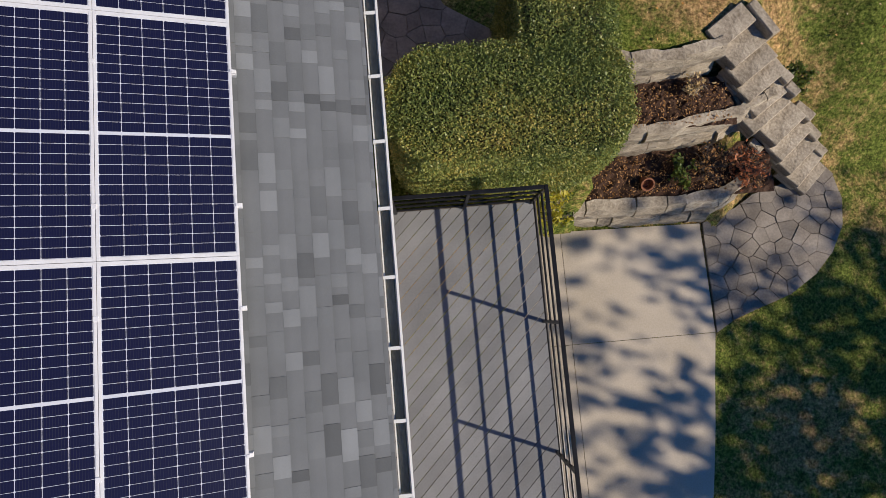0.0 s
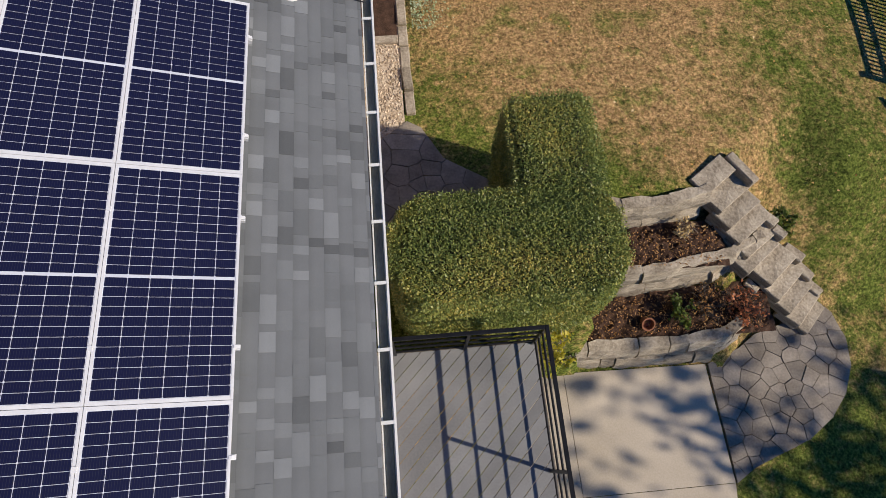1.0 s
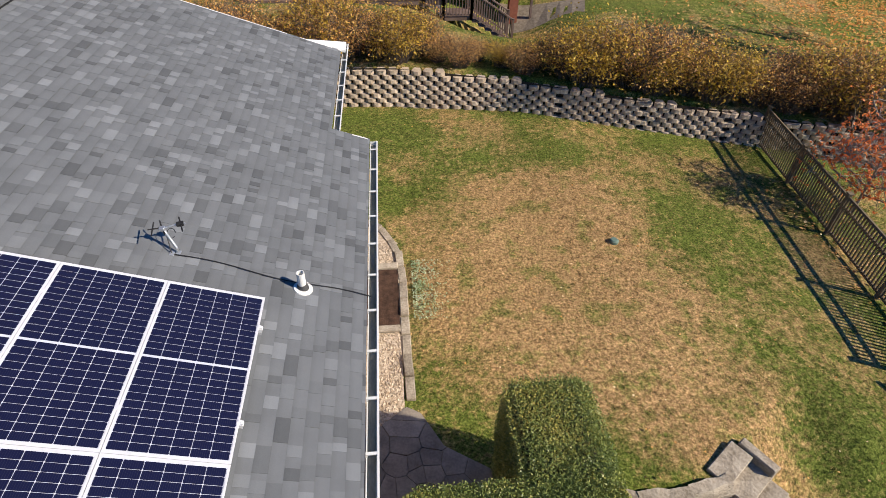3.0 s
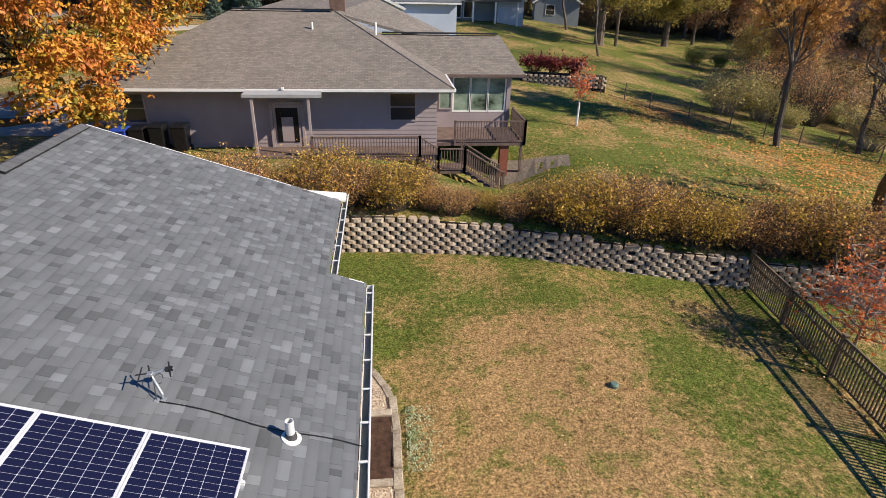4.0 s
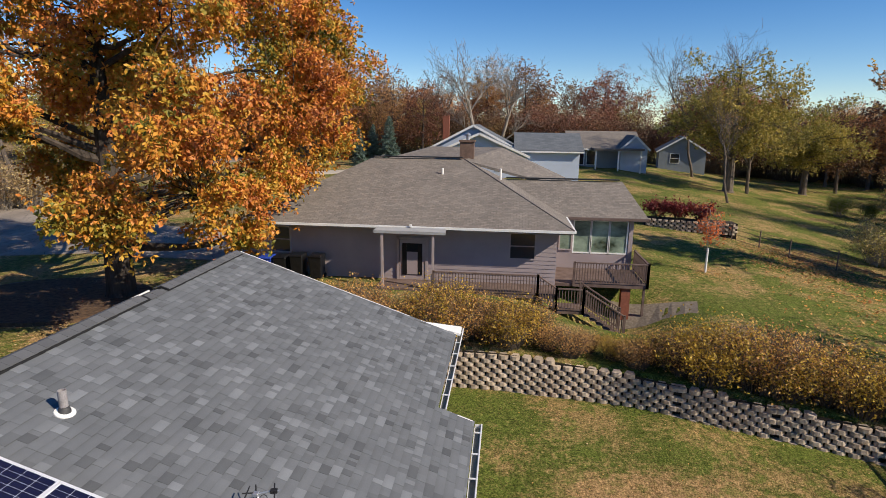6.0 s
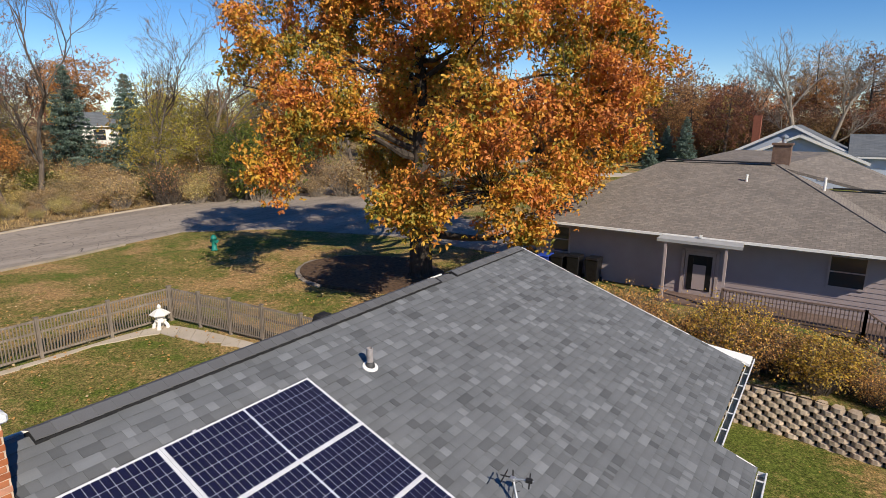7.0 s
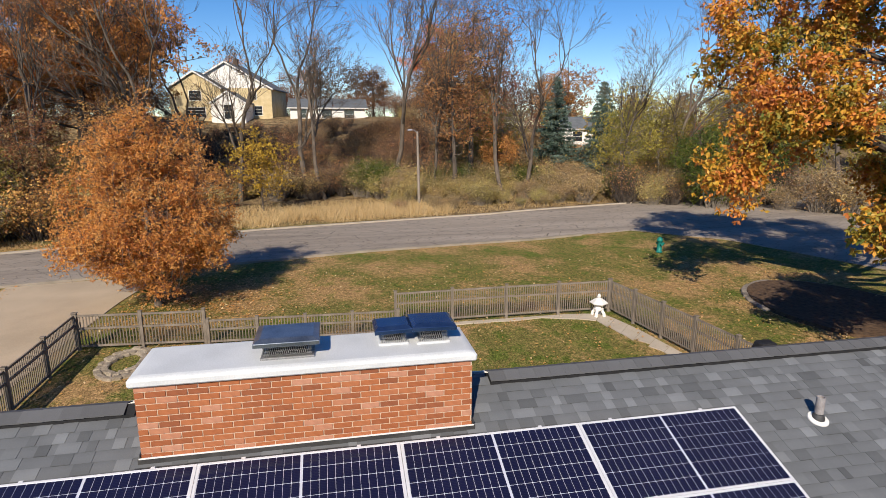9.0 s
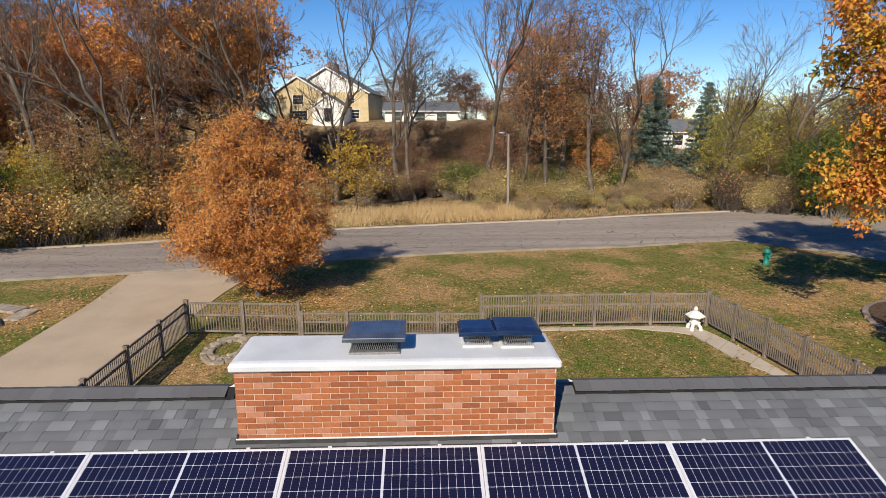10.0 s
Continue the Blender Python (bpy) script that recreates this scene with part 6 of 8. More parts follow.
# the woods behind, with a gap where two houses stand
k = 0
while k < 84:
    deg, dist = rng.uniform(36, 140), rng.uniform(60, 118)
    tpl = rng.choice((T_BROWN, T_BARE, T_BARE2, T_OAK, T_OLIVE, T_TAN, T_BROWN, T_BRUSH))
    if 82 < deg < 106:
        continue
    if deg < 75:
        tpl = rng.choice((T_BARE, T_OLIVE, T_OLIVE, T_BRUSH, T_TAN, T_GOLD, T_FAR3))
    if 62 < deg < 67 and dist < 95:
        continue
    copy_thing(tpl, grounded(*bearing(deg, dist), rng.uniform(0, 360), rng.uniform(0.6, 1.15) * (0.85 if deg < 75 else 1) * (0.72 if tpl is T_OAK else 1)))
    k += 1
for k in range(60):
    copy_thing(rng.choice((T_FAR, T_FAR2, T_FAR2, T_FAR)), grounded(*bearing(rng.uniform(36, 140), rng.uniform(122, 160)), rng.uniform(0, 360), rng.uniform(0.7, 1.0)))
for k in range(40):
    copy_thing(T_THICKET, grounded(*bearing(36 + 2.6 * k, rng.uniform(118, 128)), rng.uniform(0, 360), rng.uniform(0.7, 1.0)))
# brush and shrubs at the edge of the woods
for k in range(110):
    deg = rng.uniform(40, 134)
    start = 61 if 76 < deg < 97 else 57
    dist = start + 22 * rng.random() ** 1.6 - 9 * max(0, (deg - 98) / 36)
    tpl = rng.choice((T_SHRUB, T_SHRUB_O, T_BRUSH, T_SHRUB, T_SHRUB if deg > 76 else T_SHRUB_O))
    copy_thing(tpl, grounded(*bearing(deg, dist), rng.uniform(0, 360), rng.uniform(0.7, 1.4)))
for deg, dist, sc in ((86.5, 63, 1.5), (84.8, 62, 1.35), (79.0, 62, 1.2), (77.2, 62, 1.3), (61.5, 61, 1.2), (53, 57, 1.3), (128, 47, 1.1), (70.5, 65, 1.2)):
    copy_thing(T_SHRUB_G, grounded(*bearing(deg, dist), rng.uniform(0, 360), sc))
for k in range(110):
    deg = rng.uniform(74, 130)
    copy_thing(rng.choice((T_BRUSH, T_BRUSH, T_SHRUB_O)), grounded(*bearing(deg, rng.uniform(64, 75 if 84 < deg < 105 else 96)), rng.uniform(0, 360), rng.uniform(0.9, 1.5) * (0.7 if 84 < deg < 105 else 1)))
# low scrub on the bank, taller away from the kerb
for k in range(210):
    y, back = rng.uniform(6, 58), rng.uniform(2.4, 17)
    x = float(np.interp(y, [p[1] for p in FAR_EDGE], [p[0] for p in FAR_EDGE])) - back
    copy_thing(rng.choice((T_SHRUB_O, T_SHRUB, T_SHRUB)), grounded(x, y, rng.uniform(0, 360), min(1.2, 0.12 + 0.075 * back) * rng.uniform(0.7, 1.3)))
for k in range(60):
    copy_thing(T_BRUSH, grounded(*bearing(rng.uniform(83, 106), rng.uniform(63, 76)), rng.uniform(0, 360), rng.uniform(0.7, 1.05)))
for k in range(110):
    dist = rng.uniform(74, 92)
    copy_thing(T_BRUSH, grounded(*bearing(rng.uniform(81, 108), dist), rng.uniform(0, 360), rng.uniform(0.6, 0.95) * (1 if dist < 86 else 0.6)))
for tpl, deg, dist, sc in ((T_SHRUB_R, 108, 51, 1.3), (T_SHRUB_O, 111, 50, 1.3), (T_SHRUB_O, 113.5, 49, 1.3), (T_SHRUB_R, 115, 48, 1.6), (T_SHRUB_O, 119, 47, 1.4), (T_SHRUB_O, 122, 46.5, 1.3), (T_SHRUB_R, 124, 46, 1.5), (T_SHRUB_O, 129, 45.5, 1.4), (T_TAN, 108.5, 56, 0.85), (T_GOLD, 124, 54, 0.9), (T_TAN, 122.5, 57, 1.0), (T_FAR3, 106.5, 72, 0.7), (T_FAR3, 115, 80, 0.9), (T_OLIVE, 112.5, 53, 0.6), (T_OLIVE, 118, 50, 0.65), (T_OLIVE, 123, 49, 0.6), (T_BROWN, 115, 52, 0.55), (T_BROWN, 121, 50, 0.55), (T_BROWN, 109, 54, 0.6)):
    copy_thing(tpl, grounded(*bearing(deg, dist), rng.uniform(0, 360), sc))
# far woods behind the neighbours: a belt with thickets below it
for k in range(190):
    deg, dist = rng.uniform(-68, 38), rng.uniform(98, 165)
    if -18 < deg < 8 and dist < 112:
        continue
    tpl = rng.choice((T_FAR, T_FAR2, T_FAR, T_FAR2, T_BARE, T_FAR3, T_FAR, T_BROWN, T_OAK, T_OLIVE))
    copy_thing(tpl, grounded(*bearing(deg, dist), rng.uniform(0, 360), rng.uniform(0.65, 1.0) * (1.05 if deg < -24 else 1.2) * {T_BARE: 0.75, T_OAK: 0.55}.get(tpl, 1)))
for k in range(58):
    copy_thing(T_THICKET, grounded(*bearing(-68 + 1.85 * k, rng.uniform(104, 116)), rng.uniform(0, 360), rng.uniform(0.75, 1.1) * (1.6 if k < 24 else 1.25)))
for k in range(26):
    copy_thing(T_THICKET, grounded(*bearing(rng.uniform(-68, -37), rng.uniform(62, 95)), rng.uniform(0, 360), rng.uniform(0.35, 0.6)))
for k in range(18):
    copy_thing(rng.choice((T_BARE, T_SHRUB_O, T_BARE2)), grounded(*bearing(rng.uniform(-68, -37.5), rng.uniform(44, 90)), rng.uniform(0, 360), rng.uniform(0.4, 0.65)))
for k in range(26):
    copy_thing(rng.choice((T_TAN, T_OLIVE, T_FAR2, T_TAN, T_BROWN)), grounded(*bearing(rng.uniform(-50, -33), rng.uniform(52, 92)), rng.uniform(0, 360), rng.uniform(0.5, 0.8)))
for k in range(16):
    copy_thing(rng.choice((T_SHRUB, T_BRUSH, T_SHRUB_O)), grounded(*bearing(rng.uniform(-46, -31), rng.uniform(45, 60)), rng.uniform(0, 360), rng.uniform(0.8, 1.3)))
# trees in the neighbours' gardens
for tpl, deg, dist, sc in ((T_BARE, -17.4, 82, 0.75), (T_BARE2, -22.0, 74, 0.8), (T_BARE, -20.6, 62, 0.5), (T_WILLOW, -26.2, 86, 0.8), (T_FAN, 0.8, 100, 0.9), (T_SPRUCE, 14.8, 88, 0.45), (T_SPRUCE, 13.4, 90, 0.5), (T_SPRUCE, 11.8, 88, 0.6), (T_FAR, 8.5, 95, 0.8), (T_FAR, 16.5, 104, 0.9), (T_BARE, -37, 62, 0.9), (T_FAR, -28.5, 92, 0.8), (T_SHRUB_G, -29, 68, 0.8), (T_SHRUB_G, -31, 70, 0.7), (T_BARE2, -46, 44, 0.6)):
    copy_thing(tpl, grounded(*bearing(deg, dist), rng.uniform(0, 360), sc))
T_THIN = bare_tree("thin_tree", "thinning tree with orange-brown leaves on the slope", 16.0, (23.2, 30.6, gz(23.2, 30.6)), 0.2, 41, BARK, RUST_TAN, 8000, 0.14, 5, 0.7, 0.15, bole=0.36, crook=0.14)
copy_thing(T_THIN, grounded(29.5, 31.5, 60, 0.85))
copy_thing(T_THIN, grounded(27.0, 37.0, 200, 0.75))
bare_tree("bare_tree", "large dark bare tree at the foot of the slope", 15.0, (22.1, 21.5, gz(22.1, 21.5)), 0.3, 47, BARK, RUST_TAN, 500, 0.1, 5, 0.75, 0.12, bole=0.38, crook=0.2)
# shrubs along the top of the block wall, lower in front of the stairs
k = 0
x = -7.8
while x < 19:
    y = float(wall_y(x)) + (0.95, 1.6, 1.25)[k % 3]
    fall = np.interp(x, (0.5, 2.0, 4.5, 8.0, 18.0), (0.302, 0.345, 0.356, 0.345, 0.43))
    tall = 8.7 - fall * y - gz(x, y)
    tpl = (T_HEDGE2, T_HEDGE, T_HEDGE, T_HEDGE2, T_HEDGE)[k % 5] if 3.0 < x < 8.5 else (T_HEDGE2, T_HEDGE2, T_HEDGE, T_HEDGE2, T_HEDGE2)[k % 5]
    copy_thing(tpl, grounded(x, y, rng.uniform(0, 360), max(0.45, min(1.3, tall / 2.0)) * rng.uniform(0.7, 1.12)))
    x += rng.uniform(0.55, 0.85)
    k += 1

# ---- block retaining wall ----
rwall = thing("retaining_wall", (4, 16.8, 0), "retaining wall of staggered split-face blocks with dark gaps", "retaining wall", kind="structure")
blk = Solid()
blk.add([(-0.164, 0.045, 0), (0.164, 0.045, 0), (0.1, 0.3, 0), (-0.1, 0.3, 0), (-0.164, 0.05, 0.143), (0.164, 0.05, 0.143), (0.1, 0.3, 0.143), (-0.1, 0.3, 0.143), (-0.07, -0.03, 0.01), (0.06, -0.026, 0.01), (-0.075, -0.02, 0.138), (0.055, -0.022, 0.136)],
        [(8, 9, 11, 10), (0, 1, 9, 8), (1, 5, 11, 9), (5, 4, 10, 11), (4, 0, 8, 10), (1, 2, 6, 5), (2, 3, 7, 6), (3, 0, 4, 7), (4, 5, 6, 7), (3, 2, 1, 0)])
blk_me = blk.mesh("block", BLOCK)
joined = Solid()
back = Solid()
xs = np.arange(-9.0, 26.0, 0.05)
d = np.concatenate([[0], np.cumsum(np.hypot(np.diff(xs), np.diff(wall_y(xs))))])
count = 0
for row in range(11):
    at = 0.19 * (row % 2)
    while at < d[-1]:
        x = float(np.interp(at, d, xs))
        y = float(wall_y(x))
        zb = gz(x, y - 0.3) - 0.12
        zt = float(height(x, y + 0.9)) + 0.02
        z = math.floor(zb / 0.15) * 0.15 + row * 0.15
        if z + 0.13 < zt and z > zb - 0.2:
            ang = math.atan2(float(wall_y(x + 0.1)) - y, 0.1)
            m = Matrix.Translation((x, y + 0.019 * row, z)) @ Matrix.Rotation(ang + random.uniform(-0.03, 0.03), 4, "Z") @ Matrix.Diagonal((random.uniform(0.94, 1.04), 1, 1, 1))
            if 0.5 < x < 8.8 and count < 300:
                ob = piece("block", blk_me, rwall, m)
                ob.matrix_parent_inverse = rwall.matrix_basis.inverted()
                count += 1
            else:
                joined.add(blk.v, blk.f, m)
        at += 0.38
part("block_rest", joined, BLOCK_J, rwall, here=True, kind="stuff")
vs, fs = [], []
pts = resample(list(zip(xs.tolist(), [float(wall_y(v)) for v in xs])), 90)
for x, y in pts:
    vs += [(x, y + 0.2, gz(x, y - 0.3) - 0.3), (x, y + 0.24, float(height(x, y + 0.9)) - 0.02)]
fs = [(2 * i, 2 * i + 2, 2 * i + 3, 2 * i + 1) for i in range(len(pts) - 1)]
# backing of earth, its colour darkened for the shade between the blocks
part("backing", Solid().add(vs, fs), EARTH_SHADE, rwall, "earth behind the blocks, painted dark as shade in the gaps", here=True)

# ---- fences ----


def fence(name, line, heights, bay, material, label, cat, rails, picket=0.09, pw=0.034, rail_half=0.035, post=0.055):
    """Posts, rails and pickets along a line on the ground; one fence is one thing."""
    f = thing(name, (*line[0], gz(*line[0])), label, cat)
    inv = f.matrix_basis.inverted()
    post_me = Solid().box((-post, -post, -0.3), (post, post, 1.0)).box((-1.27 * post, -1.27 * post, 1.0), (1.27 * post, 1.27 * post, 1.03)).mesh("post", material, bevel=0.006)
    pick_me = Solid().box((-pw / 2, -0.012, 0), (pw / 2, 0.012, 1)).mesh("picket", material)
    rail_me = Solid().box((0, -0.022 * rail_half / 0.035, -rail_half), (1, 0.022 * rail_half / 0.035, rail_half)).mesh("rail", material)

    def put(nm, me, m):
        ob = piece(nm, me, f, m)
        ob.matrix_parent_inverse = inv
        return ob

    for (a, b), h in zip(zip(line, line[1:]), heights):
        ln = math.dist(a, b)
        bays = max(1, round(ln / bay))
        ang = math.atan2(b[1] - a[1], b[0] - a[0])
        for k in range(bays + 1):
            t = k / bays
            x, y = a[0] + (b[0] - a[0]) * t, a[1] + (b[1] - a[1]) * t
            put("post", post_me, Matrix.Translation((x, y, gz(x, y))) @ Matrix.Rotation(ang, 4, "Z") @ Matrix.Diagonal((1, 1, h + 0.06, 1)))
            if k == bays:
                break
            x2, y2 = a[0] + (b[0] - a[0]) * (k + 1) / bays, a[1] + (b[1] - a[1]) * (k + 1) / bays
            z1, z2 = gz(x, y), gz(x2, y2)
            L = math.dist((x, y), (x2, y2))
            tilt = math.atan2(z2 - z1, L)
            base = Matrix.Translation((x, y, z1)) @ Matrix.Rotation(ang, 4, "Z") @ Matrix.Rotation(-tilt, 4, "Y")
            for r in rails:
                put("rail", rail_me, base @ Matrix.Translation((0.05, 0, r * h)) @ Matrix.Diagonal((L / math.cos(tilt) - 0.1, 1, 1, 1)))
            n = int((L - 0.12) / picket)
            for q in range(n):
                px = 0.06 + (L - 0.12) * (q + 0.5) / n
                put("picket", pick_me, base @ Matrix.Translation((px, -0.036, rails[0] * h)) @ Matrix.Diagonal((1, 1, (rails[-1] - rails[0]) * h, 1)))
    return f


fence("garden_fence", [(-21.2, 2.3), (-21.3, 6.9), (-21.25, 11.45)], [1.36, 1.36], 2.3, FENCE, "weathered grey wooden picket fence at the front garden", "fence", (0.12, 0.68, 0.98), 0.095)
fence("garden_fence", [(-21.25, 11.5), (-16.3, 12.1), (-6.9, 12.9)], [1.36, 1.36], 1.75, FENCE, "weathered grey picket fence along the lawn", "fence", (0.12, 0.68, 0.98), 0.095)
fence("garden_fence", [(-20.35, 2.3), (-20.6, -4.6)], [0.92], 1.8, FENCE, "lower weathered picket fence behind the chimney", "fence", (0.12, 0.62, 0.98), 0.105)
fence("garden_fence", [(-20.6, -4.7), (-20.9, -9.0)], [1.3], 2.1, FENCE, "weathered picket fence beside the maple", "fence", (0.12, 0.62, 0.98), 0.105)
fence("garden_fence", [(-20.9, -9.05), (-16.3, -8.95), (-7.2, -8.8)], [1.3, 1.3], 2.1, FENCE, "brown weathered fence along the driveway", "fence", (0.08, 0.72, 0.98), 0.105)
fence("back_fence", [(11.7, 15.05), (10.33, 3.4)], [1.2], 2.3, FENCE_D, "stained wooden fence that casts long stripes of shade", "fence", (0.1, 0.75, 0.98), 0.105, 0.042)
rail_fence = [(14.0, 40.5), (17.5, 36.0), (21.5, 33.0), (27, 30.5), (34, 28)]
fence("wire_fence", rail_fence, [1.1] * 4, 2.2, DECKWOOD, "low dark rail fence across the neighbours' slope", "fence", (0.1, 0.4, 0.7, 0.96), 9.0, rail_half=0.009, post=0.03)

# ---- the neighbours' house ----


def roof_faces(s, faces, thick=0.14):
    for f in faces:
        n = len(f)
        s.add(list(f) + [(x, y, z - thick) for x, y, z in f], [tuple(range(n)), tuple(range(2 * n - 1, n - 1, -1))] + [(i, n + i, n + (i + 1) % n, (i + 1) % n) for i in range(n)])
    return s


def add_uv(ob):
    """Plane coordinates in metres on each face: along the level and up the slope."""
    me = ob.data
    uv = me.uv_layers.new(name="plane")
    for p in me.polygons:
        nrm = p.normal
        lv = Vector((0, 0, 1)).cross(nrm)
        lv = lv.normalized() if lv.length > 1e-4 else Vector((1, 0, 0))
        up = nrm.cross(lv)
        for li in p.loop_indices:
            co = me.vertices[me.loops[li].vertex_index].co
            uv.data[li].uv = (co.dot(lv), co.dot(up))
    return ob


def window(parent, x0, x1, z0, z1, y, bars=1, frame_mat=None, face=-1, name="window"):
    fm = frame_mat or TRIM_N
    t, d = 0.07, 0.05
    s = Solid()
    f0, f1 = sorted((y, y + face * d))
    s.box((x0 - t, f0, z0 - t), (x1 + t, f1, z0)).box((x0 - t, f0, z1), (x1 + t, f1, z1 + t)).box((x0 - t, f0, z0), (x0, f1, z1)).box((x1, f0, z0), (x1 + t, f1, z1))
    for k in range(1, bars + 1):
        zz = z0 + (z1 - z0) * k / (bars + 1)
        s.box((x0, f0, zz - 0.02), (x1, f1, zz + 0.02))
    w = part(name, s, fm, parent, here=True)
    part("pane", Solid().box((x0, y + face * 0.012 - 0.004, z0), (x1, y + face * 0.012 + 0.004, z1)), GLASS, w, "dark window glass", here=True)
    return w


# pale green patches in the colour stand for the lawn reflected in the panes
REFLECTION_GLASS = mat("painted_reflection_glass", (0.03, 0.045, 0.03), (0.34, 0.43, 0.33), 0.7, 0.08, 0.0, coat=1.0, fine=5.0, fine_mix=0.15, stretch=(1, 1, 1.6))
nh = thing("neighbour_house", (-4, 31, 1.4), "low mauve house with brown shingled hip roofs", "house")
NZ = 0.9
s = Solid()
s.box((-11.7, 25.1, NZ - 0.6), (2.35, 25.3, 4.15)).box((-11.7, 25.3, NZ - 0.6), (-11.5, 40, 4.15)).box((2.15, 25.3, NZ - 1), (2.35, 28.3, 4.15)).box((6.2, 28.5, NZ - 2.4), (6.4, 34, 4.15)).box((2.35, 28.5, NZ - 2), (6.2, 28.7, 2.25)).box((2.35, 28.5, 4.02), (6.2, 28.7, 4.15)).box((2.35, 28.5, 2.25), (3.45, 28.7, 4.02)).box((-11.7, 39.8, NZ - 0.6), (6.4, 40, 4.4))
part("wall", s, SIDING, nh, here=True)
z = 1.3
while z < 4.1:
    part("siding_board", Solid().add([(-11.72, 25.1, z), (2.37, 25.1, z), (2.37, 25.07, z), (-11.72, 25.07, z), (-11.72, 25.1, z + 0.19), (2.37, 25.1, z + 0.19), (2.37, 25.088, z + 0.19), (-11.72, 25.088, z + 0.19)], [(3, 2, 6, 7), (0, 1, 2, 3)[::-1], (4, 7, 6, 5)[::-1], (0, 3, 7, 4), (1, 5, 6, 2)]), SIDING, nh, here=True)
    z += 0.192
EZ = 4.2
for faces in (
    [[(-12.3, 24.2, EZ), (3.0, 24.2, EZ), (-2.3, 31.0, 6.75), (-7.4, 31.0, 6.75)], [(-12.3, 24.2, EZ), (-7.4, 31.0, 6.75), (-7.4, 34, 6.75), (-12.3, 40.6, EZ)], [(3.0, 24.2, EZ), (3.0, 28.4, EZ), (0.2, 31.0, 5.6), (-2.3, 31.0, 6.75)]],
    [[(-8.5, 31.2, 6.2), (-2.3, 31.05, 6.7), (-0.3, 36, 7.2), (-4.8, 36, 7.2)], [(-2.3, 31.02, 6.7), (4.6, 31.05, 5.0), (-0.3, 36, 7.19)], [(4.6, 31.05, 5.0), (4.8, 35, 4.7), (-0.3, 36, 7.19)], [(4.8, 35, 4.7), (5.5, 40.5, 4.4), (-0.3, 36, 7.19)], [(-8.5, 31.2, 6.2), (-4.8, 36, 7.2), (-8.5, 40, 6.1)]],
    [[(2.2, 28.2, EZ), (7.0, 28.2, EZ), (6.15, 31.0, 5.72), (-1.2, 31.0, 5.72)], [(7.0, 28.2, EZ), (7.0, 34, EZ), (6.15, 31.0, 5.72)], [(6.15, 31, 5.72), (7.0, 34, EZ), (2.0, 34, EZ), (-1.2, 31, 5.72)]]):
    for face in faces:
        add_uv(part("roof_slope", roof_faces(Solid(), [face]), ROOF_N, nh, "brown-grey shingle roof slope", here=True))
s = Solid().box((-12.32, 24.1, EZ - 0.1), (3.02, 24.19, EZ - 0.0)).box((2.98, 24.19, EZ - 0.1), (3.08, 28.1, EZ))
part("gutter", s, WHITE, nh, "white gutter", here=True)
part("gutter", Solid().box((3.1, 28.08, EZ - 0.13), (7.05, 28.19, EZ - 0.01)), DECKWOOD, nh, "dark brown gutter", here=True)
s = Solid().box((-12.2, 24.2, EZ - 0.17), (2.9, 25.09, EZ - 0.15)).box((2.3, 28.2, EZ - 0.17), (6.9, 28.49, EZ - 0.15))
part("soffit", s, SIDING, nh, here=True)
s = Solid()
s.beam((-7.3, 30.98, 6.83), (-2.4, 30.98, 6.83), 0.26, 0.06)
part("ridge_vent", s, VENT_DARK, nh, here=True)
s = Solid().beam((0.0, 31.0, 5.8), (6.0, 31.0, 5.8), 0.26, 0.06)
part("ridge_vent", s, VENT_DARK, nh, here=True)
s = Solid().tube([(3.0, 24.25, EZ + 0.0), (-2.3, 31.0, 6.745)], 0.05, 6)
add_uv(part("hip_cap", s, ROOF_N, nh, here=True))
ch = part("chimney", Solid().box((-2.62, 31.6, 6.3), (-1.85, 32.3, 7.65)).box((-2.68, 31.54, 7.65), (-1.79, 32.36, 7.75)), mat("brown_brick", (0.13, 0.085, 0.065), (0.2, 0.13, 0.1), 6, 0.9, 0.3), nh, "brown brick chimney", here=True)
part("flue", Solid().lathe([(0.1, 7.75), (0.1, 8.0), (0.17, 8.0), (0.17, 8.06), (0.02, 8.16)], 12, Matrix.Translation((-2.2, 31.95, 0))), STEEL, ch, here=True)
for x, y, z in ((-3.3, 29.2, 6.0), (-0.3, 29.6, 6.0)):
    part("vent_pipe", Solid().lathe([(0.055, z - 0.2), (0.055, z + 0.38), (0.045, z + 0.38)], 10, Matrix.Translation((x, y, 0))), WHITE, nh, here=True)
w = window(nh, 2.82, 3.36, 2.5, 3.85, 28.48, 0)
w.children[0].data.materials[0] = REFLECTION_GLASS
window(nh, -10.95, -10.05, 2.65, 3.8, 25.08)
window(nh, 0.3, 1.38, 2.72, 3.85, 25.08)
dr = part("door", Solid().box((-4.78, 25.02, 1.42), (-3.6, 25.07, 3.4)), TRIM_N, nh, "storm door with dark glass", here=True)
part("pane", Solid().box((-4.66, 25.0, 1.75), (-3.72, 25.03, 3.25)).box((-4.66, 24.995, 2.9), (-3.72, 25.0, 2.95)), GLASS, dr, here=True)
part("side_panel", Solid().box((-4.66, 24.985, 1.75), (-4.45, 24.999, 3.25)).box((-3.93, 24.985, 1.75), (-3.72, 24.999, 3.25)), BLACK, dr, "black door panels", here=True)
part("blind", Solid().box((-4.44, 24.988, 1.78), (-3.94, 24.998, 2.85)), SIDING, dr, "grey blind in the door", here=True)
